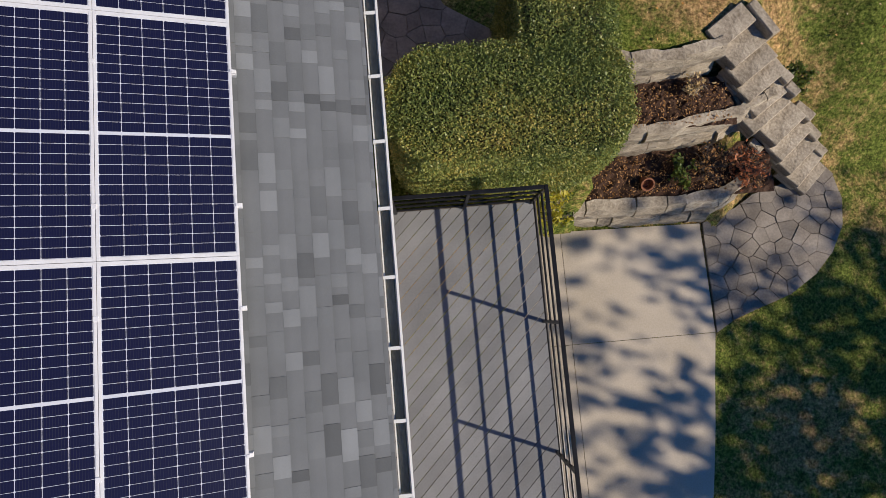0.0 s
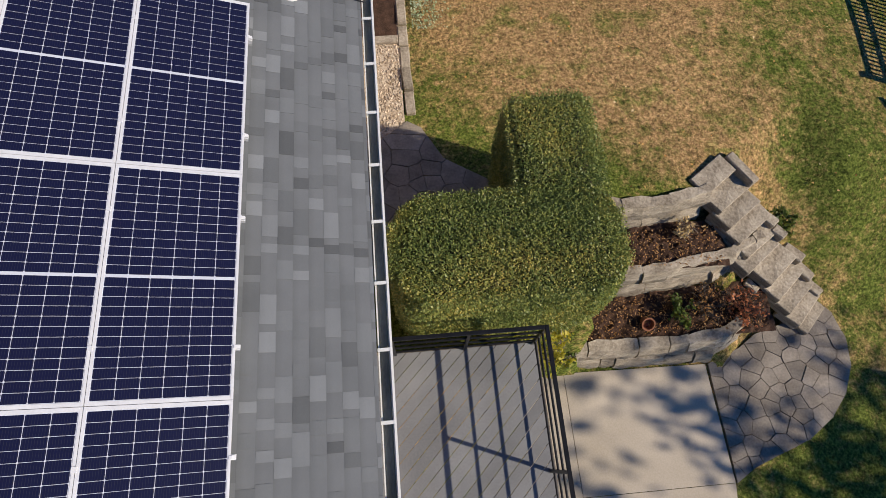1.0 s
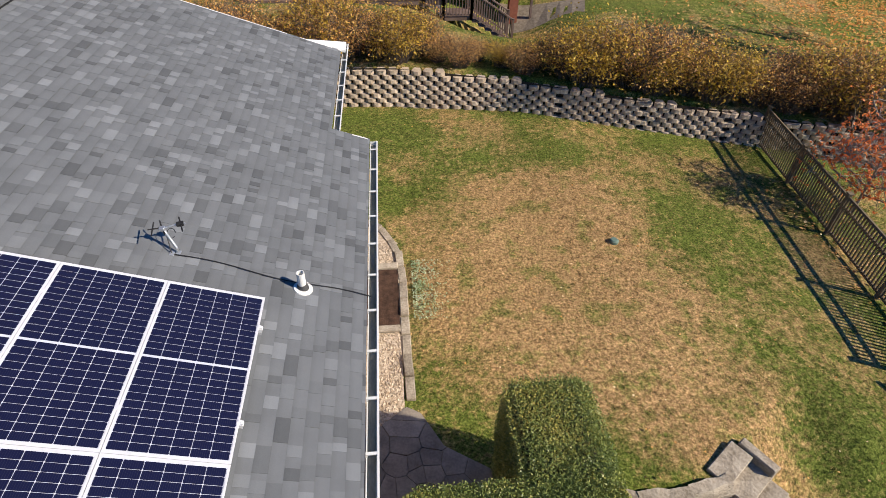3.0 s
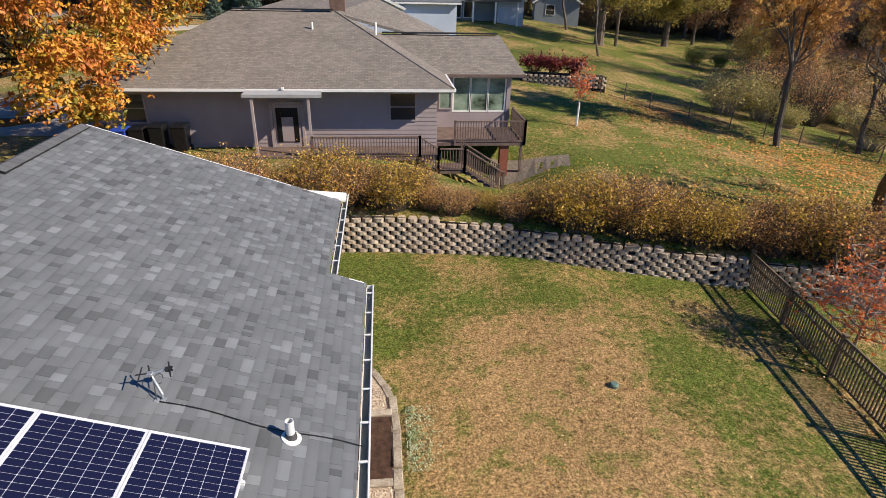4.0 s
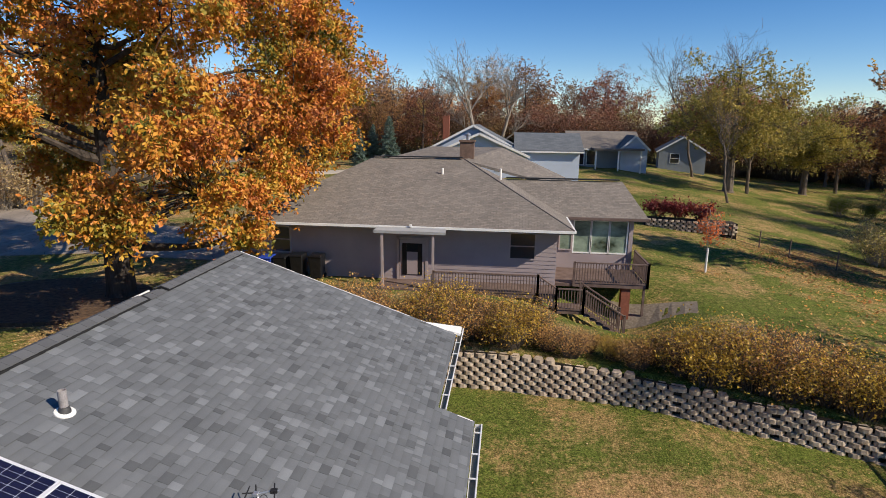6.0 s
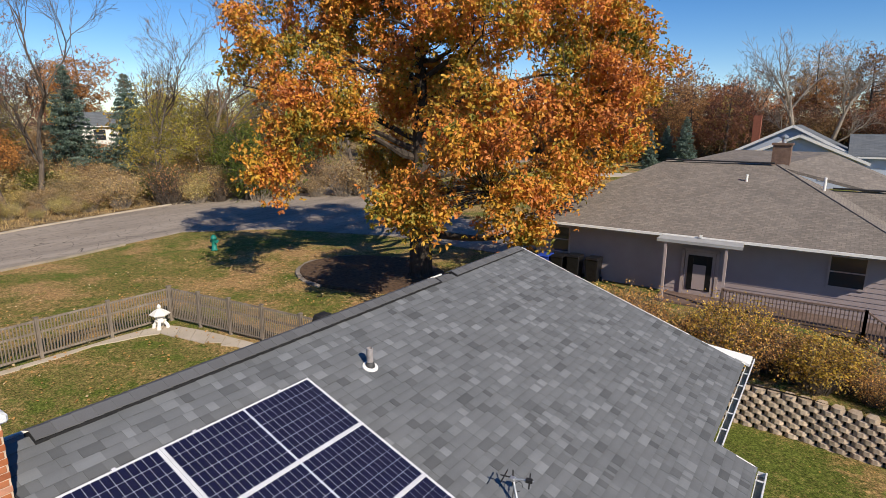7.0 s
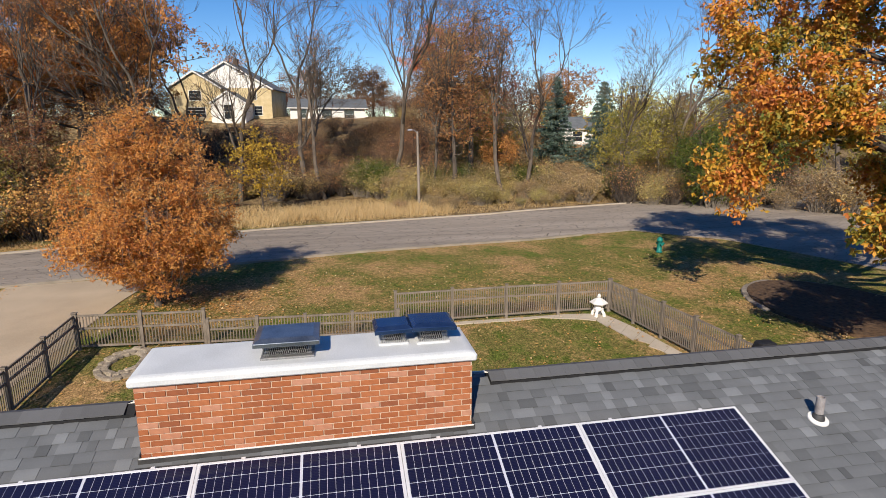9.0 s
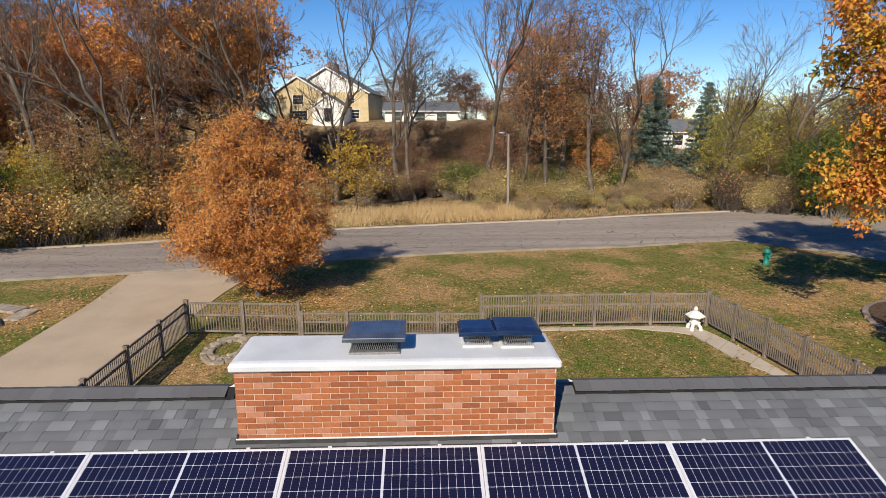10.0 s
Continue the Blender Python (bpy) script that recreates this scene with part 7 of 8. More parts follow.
part("frame_side", Solid().box((-4.92, 24.99, 1.42), (-4.8, 25.07, 3.5)).box((-3.58, 24.99, 1.42), (-3.46, 25.07, 3.5)).box((-4.92, 24.99, 3.42), (-3.46, 25.07, 3.52)), TRIM_N, dr, here=True)
for x0, x1 in ((3.52, 4.3), (4.4, 5.2), (5.3, 6.1)):
    w = window(nh, x0, x1, 2.35, 3.95, 28.58, 0, WHITE)
    w.children[0].data.materials[0] = REFLECTION_GLASS
part("lamp", Solid().box((-4.15, 24.02, 4.18), (-4.05, 24.1, 4.3)), WHITE, nh, here=True)
porch = thing("porch", (-4.1, 24.2, 1.4), "small flat porch roof on slim posts over the door", "porch")
s = Solid()
s.add([(-5.65, 23.5, 3.98), (-2.5, 23.5, 3.98), (-2.62, 25.0, 4.12), (-5.5, 25.0, 4.12), (-5.65, 23.5, 4.1), (-2.5, 23.5, 4.1), (-2.62, 25.0, 4.24), (-5.5, 25.0, 4.24)], [(3, 2, 1, 0), (4, 5, 6, 7), (0, 1, 5, 4), (1, 2, 6, 5), (2, 3, 7, 6), (3, 0, 4, 7)])
part("roof", s, mat("dull_tin", (0.3, 0.3, 0.3), (0.4, 0.4, 0.39), 2, 0.6, 0.05), porch, "dull grey metal porch roof", here=True)
for x in (-5.3, -3.05):
    part("post", Solid().box((x - 0.05, 23.55, 1.0), (x + 0.05, 23.65, 4.0)), TRIM_N, porch, here=True)
part("floor", Solid().box((-5.6, 23.5, 1.3), (-2.72, 25.05, 1.53)), DECKWOOD, porch, here=True)


def balustrade(parent, p, q, low, high, step=0.12):
    """Top and bottom rail with square spindles between two points."""
    p, q = Vector(p), Vector(q)
    s = Solid().beam(p + Vector((0, 0, high)), q + Vector((0, 0, high)), 0.1, 0.05)
    part("top_rail", s, DECKWOOD, parent, here=True)
    part("bottom_rail", Solid().beam(p + Vector((0, 0, low)), q + Vector((0, 0, low)), 0.05, 0.06), DECKWOOD, parent, here=True)
    n = int((q - p).length / step)
    me = Solid().box((-0.018, -0.018, 0), (0.018, 0.018, high - low)).mesh("spindle", DECKWOOD)
    for k in range(n + 1):
        c = p.lerp(q, k / max(n, 1))
        ob = piece("spindle", me, parent, Matrix.Translation(c + Vector((0, 0, low))))
        ob.matrix_parent_inverse = parent.matrix_basis.inverted()
    for c in (p, q):
        part("post", Solid().box((c.x - 0.05, c.y - 0.05, c.z - 0.1), (c.x + 0.05, c.y + 0.05, c.z + high + 0.05)), DECKWOOD, parent, here=True)


nd = thing("neighbour_deck", (4.9, 27, 0.5), "raised brown deck with spindle railing and stairs", "deck")
part("floor", Solid().box((2.4, 25.5, 1.38), (6.55, 28.48, 1.52)), DECKWOOD, nd, here=True)
balustrade(nd, (3.25, 25.5, 1.5), (6.55, 25.5, 1.5), 0.1, 1.02)
balustrade(nd, (6.55, 25.5, 1.5), (6.55, 28.4, 1.5), 0.1, 1.02)
part("brick_pier", Solid().box((5.45, 25.6, -0.6), (5.85, 26.0, 1.38)), mat("red_brick_far", (0.2, 0.07, 0.045), (0.28, 0.1, 0.06), 8, 0.9, 0.3), nd, "red brick pier", here=True)
part("post", Solid().box((6.4, 25.6, -0.8), (6.5, 25.7, 1.38)), DECKWOOD, nd, here=True)
part("walkway", Solid().box((-2.7, 23.4, 1.36), (2.4, 25.05, 1.53)), DECKWOOD, nd, here=True)
balustrade(nd, (-3.0, 23.4, 1.5), (1.5, 23.4, 1.5), 0.08, 0.88)
balustrade(nd, (1.5, 23.4, 1.38), (2.3, 23.4, 0.85), 0.1, 1.0)
balustrade(nd, (2.3, 23.4, 0.85), (3.45, 23.4, 0.85), 0.1, 1.0)
balustrade(nd, (3.45, 23.4, 0.85), (5.2, 23.4, -0.25), 0.1, 1.0)
balustrade(nd, (3.45, 24.5, 0.85), (5.2, 24.5, -0.25), 0.1, 1.0)
part("landing", Solid().box((2.2, 23.4, 0.74), (3.5, 24.6, 0.86)), DECKWOOD, nd, here=True)
for k in range(6):
    part("stair_tread", Solid().box((3.5 + 0.29 * k, 23.42, 0.64 - 0.18 * k), (3.78 + 0.29 * k, 24.5, 0.68 - 0.18 * k)), DECKWOOD, nd, here=True)
for x, colour, h in ((-11.0, mat("blue_bin", (0.02, 0.05, 0.3), (0.03, 0.07, 0.4), 3, 0.4, 0.0), 0.95), (-10.3, BLACK, 1.0), (-9.5, BLACK, 1.1), (-8.6, BLACK, 1.1)):
    b = thing("wheelie_bin", (x, 24.6, gz(x, 24.6)), "blue wheeled rubbish bin against the wall" if h < 1 else "black wheeled rubbish bin against the wall", "rubbish bin", "bins along the wall")
    part("body", Solid().add([(-0.24, -0.28, 0.08), (0.24, -0.28, 0.08), (0.24, 0.28, 0.08), (-0.24, 0.28, 0.08), (-0.3, -0.36, h), (0.3, -0.36, h), (0.3, 0.36, h), (-0.3, 0.36, h)], [(3, 2, 1, 0), (4, 5, 6, 7), (0, 1, 5, 4), (1, 2, 6, 5), (2, 3, 7, 6), (3, 0, 4, 7)]), colour, b, bevel=0.02)
    part("lid", Solid().box((-0.32, -0.4, h), (0.32, 0.38, h + 0.08), taper=0.85), colour, b, bevel=0.015)
    for sx in (-0.27, 0.27):
        part("wheel", Solid().lathe([(0.11, -0.03), (0.11, 0.03)], 14, Matrix.Translation((sx, 0.3, 0.11)) @ Matrix.Rotation(radians(90), 4, "Y")), BLACK, b)

# ---- far houses ----


def gable_house(name, label, base, turn, w, d, wall_h, rise, wall_mat, roof_mat, windows, over=0.4, trim=None, chimney_at=None):
    """A plain gabled house; local front looks to -y, ridge along x or its front gable along y when rise < 0."""
    h = thing(name, base, label, "house", turn=turn)
    front_gable = rise < 0
    rise = abs(rise)
    s = Solid().box((-w / 2, 0, -1.0), (w / 2, d, wall_h))
    if front_gable:
        s.add([(-w / 2, 0, wall_h), (w / 2, 0, wall_h), (0, 0, wall_h + rise), (-w / 2, d, wall_h), (w / 2, d, wall_h), (0, d, wall_h + rise)], [(0, 1, 2), (5, 4, 3)])
    else:
        s.add([(-w / 2, 0, wall_h), (-w / 2, d, wall_h), (-w / 2, d / 2, wall_h + rise), (w / 2, 0, wall_h), (w / 2, d, wall_h), (w / 2, d / 2, wall_h + rise)], [(2, 1, 0), (3, 4, 5)])
    part("wall", s, wall_mat, h)
    r = Solid()
    e = over * rise / ((w if front_gable else d) / 2)
    if front_gable:
        roof_faces(r, [[(-w / 2 - over, -over, wall_h - e + 0.1), (0, -over, wall_h + rise + 0.1), (0, d + over, wall_h + rise + 0.1), (-w / 2 - over, d + over, wall_h - e + 0.1)][::-1], [(w / 2 + over, -over, wall_h - e + 0.1), (0, -over, wall_h + rise + 0.1), (0, d + over, wall_h + rise + 0.1), (w / 2 + over, d + over, wall_h - e + 0.1)]])
    else:
        roof_faces(r, [[(-w / 2 - over, -over, wall_h - e + 0.1), (w / 2 + over, -over, wall_h - e + 0.1), (w / 2 + over, d / 2, wall_h + rise + 0.1), (-w / 2 - over, d / 2, wall_h + rise + 0.1)], [(-w / 2 - over, d + over, wall_h - e + 0.1), (w / 2 + over, d + over, wall_h - e + 0.1), (w / 2 + over, d / 2, wall_h + rise + 0.1), (-w / 2 - over, d / 2, wall_h + rise + 0.1)][::-1]])
    add_uv(part("roof", r, roof_mat, h))
    if trim:
        t = Solid()
        if front_gable:
            for sg in (1, -1):
                t.beam((sg * (w / 2 + over), -over - 0.03, wall_h - e), (0, -over - 0.03, wall_h + rise), 0.06, 0.22)
        t.box((-w / 2 - over, -over - 0.08, wall_h - e - 0.12), (w / 2 + over, -over - 0.02, wall_h - e + 0.02)) if not front_gable else None
        part("trim", t, trim, h, "white trim boards")
    for x0, x1, z0, z1, b in windows:
        window(h, x0, x1, z0, z1, 0.0, b, WHITE).matrix_parent_inverse = Matrix.Identity(4)
        h.children[-1].children[0].matrix_parent_inverse = Matrix.Identity(4)
    if chimney_at:
        part("chimney", Solid().box((chimney_at[0] - 0.35, chimney_at[1] - 0.35, wall_h), (chimney_at[0] + 0.35, chimney_at[1] + 0.35, wall_h + rise + 1.0)), bpy.data.materials["brown_brick"], h)
    return h


SIDE_GREY = mat("blue_grey_siding", (0.2, 0.23, 0.26), (0.27, 0.3, 0.33), 0.5, 0.8, 0.05)
YELLOW_STONE = mat("yellow_stone", (0.5, 0.4, 0.22), (0.65, 0.54, 0.33), 1.5, 0.9, 0.3, fine=8)
gable_house("blue_house", "pale blue house with a wide front gable and white trim", (-3.7, 62, 3.0), 0, 9.6, 12, 2.9, -2.5, BLUE_SIDE, ROOF_B, [], trim=WHITE, chimney_at=(-3.4, 4))
next(c for c in bpy.data.objects["blue_house"].children if c.name.startswith("chimney")).data.materials[0] = bpy.data.materials["red_brick_far"]
gable_house("blue_wing", "pale blue front wing with white gable trim", (-2.9, 58.6, 3.0), 0, 9.6, 4, 2.5, -2.1, BLUE_SIDE, ROOF_B, [(1.8, 2.9, 0.9, 2.0, 1)], trim=WHITE)
gable_house("blue_garage", "pale blue wing with a grey shingled roof", (4.3, 60.5, 3.0), 0, 6.4, 9, 3.0, 1.6, BLUE_SIDE, ROOF_B, [], trim=WHITE)
gable_house("porch_house", "grey house with a deep shaded porch", (12.4, 75, 3.2), 0, 8.6, 9, 2.6, 1.9, SIDE_GREY, ROOF_N, [(-3.6, -2.6, 0.4, 2.1, 0), (-2.2, -1.2, 0.4, 2.1, 0)], trim=WHITE)
gable_house("porch_wing", "tan-roofed front gable with white trim", (15.7, 73.2, 3.2), 0, 3.2, 6, 2.6, -1.5, BLUE_SIDE, ROOF_N, [], 0.25, trim=WHITE)
ph = thing("porch_canopy", (13.6, 72, 3.2), "flat porch canopy on white posts", "porch")
part("canopy", Solid().box((-3.0, -0.3, 2.35), (3.0, 3.0, 2.6)), ROOF_N, ph)
for x in (-2.7, 0.0, 2.7):
    part("post", Solid().box((x - 0.08, -0.1, -0.4), (x + 0.08, 0.06, 2.35)), WHITE, ph)
gable_house("far_cottage", "small grey house with white gable trim", (25.8, 88, 2.6), -12, 6.5, 8, 2.4, -2.0, SIDE_GREY, ROOF_B, [(-1.6, -0.4, 0.6, 1.9, 1)], trim=WHITE)
HX = -98.0
wz = 9.3
sh = gable_house("stone_house", "two-storey yellow stone house with a white upper gable", (HX, -15.7, wz), 81, 14.0, 10, 5.0, -4.0, YELLOW_STONE, ROOF_B, [(4.2, 5.4, 0.8, 2.2, 2), (3.6, 4.6, 3.2, 4.5, 2), (-1.5, -0.8, 5.6, 6.8, 2), (0.8, 1.5, 5.6, 6.8, 2)], trim=WHITE, chimney_at=(0.2, 5.0))
part("upper_gable", Solid().add([(-6.9, -0.02, 5.0), (6.9, -0.02, 5.0), (0, -0.02, 8.95), (-6.9, -0.006, 5.0), (6.9, -0.006, 5.0), (0, -0.006, 8.95)], [(0, 1, 2), (0, 3, 4, 1), (1, 4, 5, 2), (2, 5, 3, 0)]), WHITE, sh, "white boarded gable")
gable_house("stone_wing", "yellow stone wing with a white-trimmed front gable", (HX + 2.5, -20.0, wz), 81, 7.8, 6, 4.9, -2.4, YELLOW_STONE, ROOF_B, [(-0.9, 0.9, 3.0, 4.4, 2), (-1.4, 1.4, 0.5, 1.9, 2)], 0.3, trim=WHITE)
gable_house("entry_porch", "white gabled entry porch", (HX + 4.4, -15.0, wz), 81, 5.2, 4.2, 2.6, -1.7, WHITE, ROOF_B, [(-0.6, 0.6, 0.2, 2.3, 1)], 0.2, trim=WHITE)
gable_house("white_ranch", "long low white house with a grey roof", (-96, 0.0, 8.9), 90, 12.0, 9, 2.5, 1.4, WHITE, ROOF_B, [(-4.6, -3.4, 0.8, 2.0, 1), (-1.0, 0.6, 0.8, 2.0, 1), (2.6, 4.2, 0.8, 2.0, 1)], trim=WHITE)
gable_house("grey_shed", "small grey outbuilding among spruces", (-82, 37.2, gz(-82, 37.2)), 66, 4.6, 5, 2.6, 1.5, WHITE, ROOF_B, [(-0.7, 0.7, 0.5, 1.9, 1)], trim=WHITE)
wall2 = thing("garden_wall", (12.6, 40, 1.6), "low block wall in the neighbours' garden", "wall", kind="structure")
for row in range(5):
    for k in range(15):
        ob = piece("block", blk_me, wall2, Matrix.Translation((10.1 + 0.37 * k + 0.18 * (row % 2), 40.7 - 0.105 * k, gz(12, 40) - 0.05 + 0.15 * row)))
        ob.matrix_parent_inverse = wall2.matrix_basis.inverted()
part("fill", Solid().prism([(9.9, 40.95), (15.6, 39.35), (15.6, 40.4), (9.9, 41.9)], 0.5, gz(12, 40) + 0.72), EARTH_SHADE, wall2, here=True)
for x in (10.8, 12.2, 13.6):
    ob = shrub("red_shrub", "dark red shrub above the low block wall", 1.25, 1.0, (x, 41.3 - 0.25 * (x - 10.8), gz(12, 40) + 0.65), 50, 1500, 0.09, BARK, leaf_mat("wine_leaf", [(0.07, 0.012, 0.014), (0.16, 0.025, 0.025), (0.24, 0.05, 0.04)], 0.6), int(x * 10), "red shrubs on the wall")

strip("deck_path", resample([(5.0, 25.2), (8.6, 24.6)], 8), resample([(5.2, 26.7), (8.9, 25.8)], 8), 0.05, JOINT, "worn concrete path below the neighbours' deck", 0.03, category="path")
strip("neighbour_path", resample([bearing(13.5, 78), bearing(24, 72)], 12), resample([bearing(13.5, 82), bearing(24, 76)], 12), 0.05, CONCRETE, "pale concrete drive beyond the neighbours' house", 0.06, category="driveway")

# ---- front garden and street things ----
lantern = thing("stone_lantern", (-20.75, 10.75, gz(-20.75, 10.75)), "white painted garden lantern on four legs", "garden lantern")
for a in (45, 135, 225, 315):
    c, sn = math.cos(radians(a)), math.sin(radians(a))
    part("leg", Solid().tube([(0.26 * c, 0.26 * sn, 0), (0.24 * c, 0.24 * sn, 0.14), (0.13 * c, 0.13 * sn, 0.3)], [0.075, 0.07, 0.06], 8), WHITE, lantern)
part("body", Solid().lathe([(0.2, 0.28), (0.22, 0.34), (0.17, 0.36), (0.17, 0.55), (0.2, 0.57)], 6), WHITE, lantern)
part("roof", Solid().lathe([(0.36, 0.56), (0.38, 0.6), (0.22, 0.72), (0.08, 0.8)], 6), WHITE, lantern)
part("finial", Solid().lathe([(0.05, 0.79), (0.085, 0.86), (0.06, 0.93), (0.01, 0.98)], 10), WHITE, lantern, smooth=True)
hyd = thing("fire_hydrant", (-31.0, 19.9, gz(-31, 19.9)), "teal painted fire hydrant in the grass", "fire hydrant")
TEAL = mat("teal_paint", (0.01, 0.16, 0.13), (0.02, 0.22, 0.18), 5, 0.45, 0.0)
part("barrel", Solid().lathe([(0.2, 0), (0.2, 0.06), (0.15, 0.08), (0.15, 0.7), (0.19, 0.72), (0.19, 0.78), (0.14, 0.9), (0.04, 0.98)], 14), TEAL, hyd, smooth=True)
for a in (0, 90, 180):
    part("nozzle", Solid().lathe([(0.075, 0.12), (0.075, 0.24), (0.09, 0.24), (0.09, 0.28)], 10, Matrix.Translation((0, 0, 0.55)) @ Matrix.Rotation(radians(a), 4, "Z") @ Matrix.Rotation(radians(90), 4, "Y")), TEAL, hyd)
lamp = thing("street_lamp", (-54.35, 8.4, gz(-54.35, 8.4)), "leaning wooden pole with a small street lamp", "street lamp")
part("pole", Solid().tube([(0, 0, -0.3), (0.0, -0.05, 4), (0.0, -0.12, 7.3)], [0.15, 0.13, 0.1], 10), BARK_L, lamp)
part("arm", Solid().tube([(0, -0.12, 7.1), (0.08, -0.4, 7.42), (0.12, -0.7, 7.45)], 0.03, 6), STEEL, lamp)
part("head", Solid().box((0.02, -1.1, 7.38), (0.24, -0.6, 7.5), taper=0.8), STEEL, lamp, bevel=0.02)
bed = thing("tree_bed", (-19.5, 21.5, gz(-19.5, 21.5)), "dark mulch bed round the oak, edged with stones", "flower bed", kind="structure")
ring = [(-19.4 + 4.3 * math.cos(t), 21.4 + 3.3 * math.sin(t)) for t in np.linspace(0, 2 * math.pi, 40, endpoint=False)]
g0 = gz(-19.4, 21.4)
part("mulch", Solid().prism(ring, g0 - 0.3, g0 + 0.12, 0.03), LITTER, bed, here=True, wobble=0.03)
for k, (x, y) in enumerate(ring):
    if 12 <= k <= 29:
        st = Solid().box((-0.3, -0.13, -0.1), (0.3, 0.13, 0.14 + 0.03 * math.sin(k * 1.3)))
        ob = part("edge_stone", st.mesh("edge_stone", FLAG, bevel=0.03, wobble=0.05, seed=k), parent=bed)
        ob.matrix_parent_inverse = bed.matrix_basis.inverted()
        ob.matrix_basis = pose(x, y, g0 - 0.07, 0, 0, math.degrees(math.atan2(3.3 * math.cos(2 * math.pi * k / 40), -4.3 * math.sin(2 * math.pi * k / 40))))
path_n = thing("garden_path", (-20.6, 8, gz(-20.6, 8)), "narrow pale flagstone border inside the fence", "path", kind="structure")
outer = resample([(-21.1, 2.4), (-21.15, 9.8), (-20.9, 11.1), (-19.0, 11.55), (-16.3, 11.85), (-12, 12.2), (-7, 12.6)], 30)
jog = random.Random(14)
inner = resample([(-20.6, 2.4), (-20.85, 8.6), (-19.9, 10.3), (-18.6, 10.6), (-16.3, 11.0), (-12, 11.5), (-7, 12.0)], 30)
for k in range(29):
    quad = [outer[k], outer[k + 1]] + [(inner[i][0] + (outer[i][0] - inner[i][0]) * f, inner[i][1] + (outer[i][1] - inner[i][1]) * f) for i, f in ((k + 1, jog.uniform(0, 0.4)), (k, jog.uniform(0, 0.4)))]
    cx, cy = sum(p[0] for p in quad) / 4, sum(p[1] for p in quad) / 4
    part("flagstone", Solid().prism([(cx + (x - cx) * 0.97, cy + (y - cy) * 0.97) for x, y in quad][::-1], gz(cx, cy) - 0.06, gz(cx, cy) + 0.035), CONCRETE, path_n, here=True)
heap = thing("rock_edging", (-19.2, -7.0, gz(-19.2, -7)), "loose pale stones round a dead flower bed", "rocks", kind="structure")
for k in range(34):
    a = 2 * math.pi * k / 34
    st = Solid().box((-0.16, -0.11, -0.05), (0.16, 0.11, 0.1))
    ob = part("stone", st.mesh("stone", STONE, bevel=0.03, wobble=0.07, seed=k + 90), parent=heap)
    ob.matrix_parent_inverse = heap.matrix_basis.inverted()
    rr = 1.0 if k % 2 else 0.72
    x, y = -19.3 + 1.2 * rr * math.cos(a), -7.0 + 0.75 * rr * math.sin(a)
    ob.matrix_basis = pose(x, y, gz(x, y), 0, 0, math.degrees(a) + 80)
for k, (x, y, wid) in enumerate(((-23.4, -17.0, 0.7), (-22.3, -17.5, 0.55), (-24.2, -18.1, 0.8), (-23.0, -18.6, 0.6))):
    st = Solid().box((-wid, -0.35, -0.1), (wid, 0.35, 0.09))
    ob = tagged(part("flat_stone", st.mesh("flat_stone", STONE, bevel=0.04, wobble=0.12, seed=k + 140)), "flat pale stone among leaves beside the driveway", "stone", "stones beside the driveway")
    ob.matrix_world = pose(x, y, gz(x, y), 0, 0, 35 * k)
spk = thing("sprinkler_cap", (5.26, 10.04, gz(5.26, 10.04)), "small green sprinkler cap in the lawn", "sprinkler")
part("cap", Solid().lathe([(0.11, -0.02), (0.11, 0.05), (0.08, 0.08)], 12), mat("green_plastic", (0.1, 0.16, 0.13), (0.15, 0.22, 0.18), 4, 0.6, 0.0), spk)

# ---- grass, leaves and small plants ----


def blades(name, xy, hgt, wid, material, label, seed, category="grass"):
    rng = np.random.default_rng(seed)
    n = len(xy)
    z = height(xy[:, 0], xy[:, 1])
    base = np.stack([xy[:, 0], xy[:, 1], z - 0.01], 1)
    a = rng.uniform(0, 2 * math.pi, n)
    side = np.stack([np.cos(a), np.sin(a), np.zeros(n)], 1) * (wid * rng.uniform(0.6, 1.3, n))[:, None]
    tip = base + np.stack([rng.normal(size=n) * 0.45, rng.normal(size=n) * 0.45, np.ones(n)], 1) * (hgt * rng.uniform(0.5, 1.2, n))[:, None]
    vs = np.stack([base - side, base + side, tip], 1).reshape(-1, 3)
    me = bpy.data.meshes.new(name)
    me.vertices.add(3 * n)
    me.vertices.foreach_set("co", vs.ravel())
    me.loops.add(3 * n)
    me.loops.foreach_set("vertex_index", np.arange(3 * n))
    me.polygons.add(n)
    me.polygons.foreach_set("loop_start", np.arange(0, 3 * n, 3))
    me.materials.append(material)
    me.update(calc_edges=True)
    return tagged(new(name, me), label, category, kind="stuff")


def scatter(n, x0, x1, y0, y1, seed, keep=None):
    rng = np.random.default_rng(seed)
    p = np.stack([rng.uniform(x0, x1, n), rng.uniform(y0, y1, n)], 1)
    return p[keep(p[:, 0], p[:, 1])] if keep is not None else p


def garden(x, y):
    """Where the back garden is lawn: off the paving, beds and steps."""
    run = ((x - 5.45) * 1.65 - (y - 4.3) * 2.1) / 2.67
    across = ((x - 5.45) * 2.1 + (y - 4.3) * 1.65) / 2.67
    on_steps = (run > -0.4) & (run < 2.9) & (np.abs(across) < 0.75)
    low = (y < 4.0) & (x < 6.2)
    flag = (x < 8.15) & (y < 2.6)
    patio_edge = (y < -0.5) & (x > 5.5 + 0.25 * (y + 0.5)) & (x > 5.4 + np.clip(y + 0.9, 0, 3) * 2.6)
    terr = (x < 1.95) & (y < 6.2)
    return ~on_steps & ~low & ~(flag & ~patio_edge) & ~terr & (x > 0.3) & (y < wall_y(x) - 0.05)


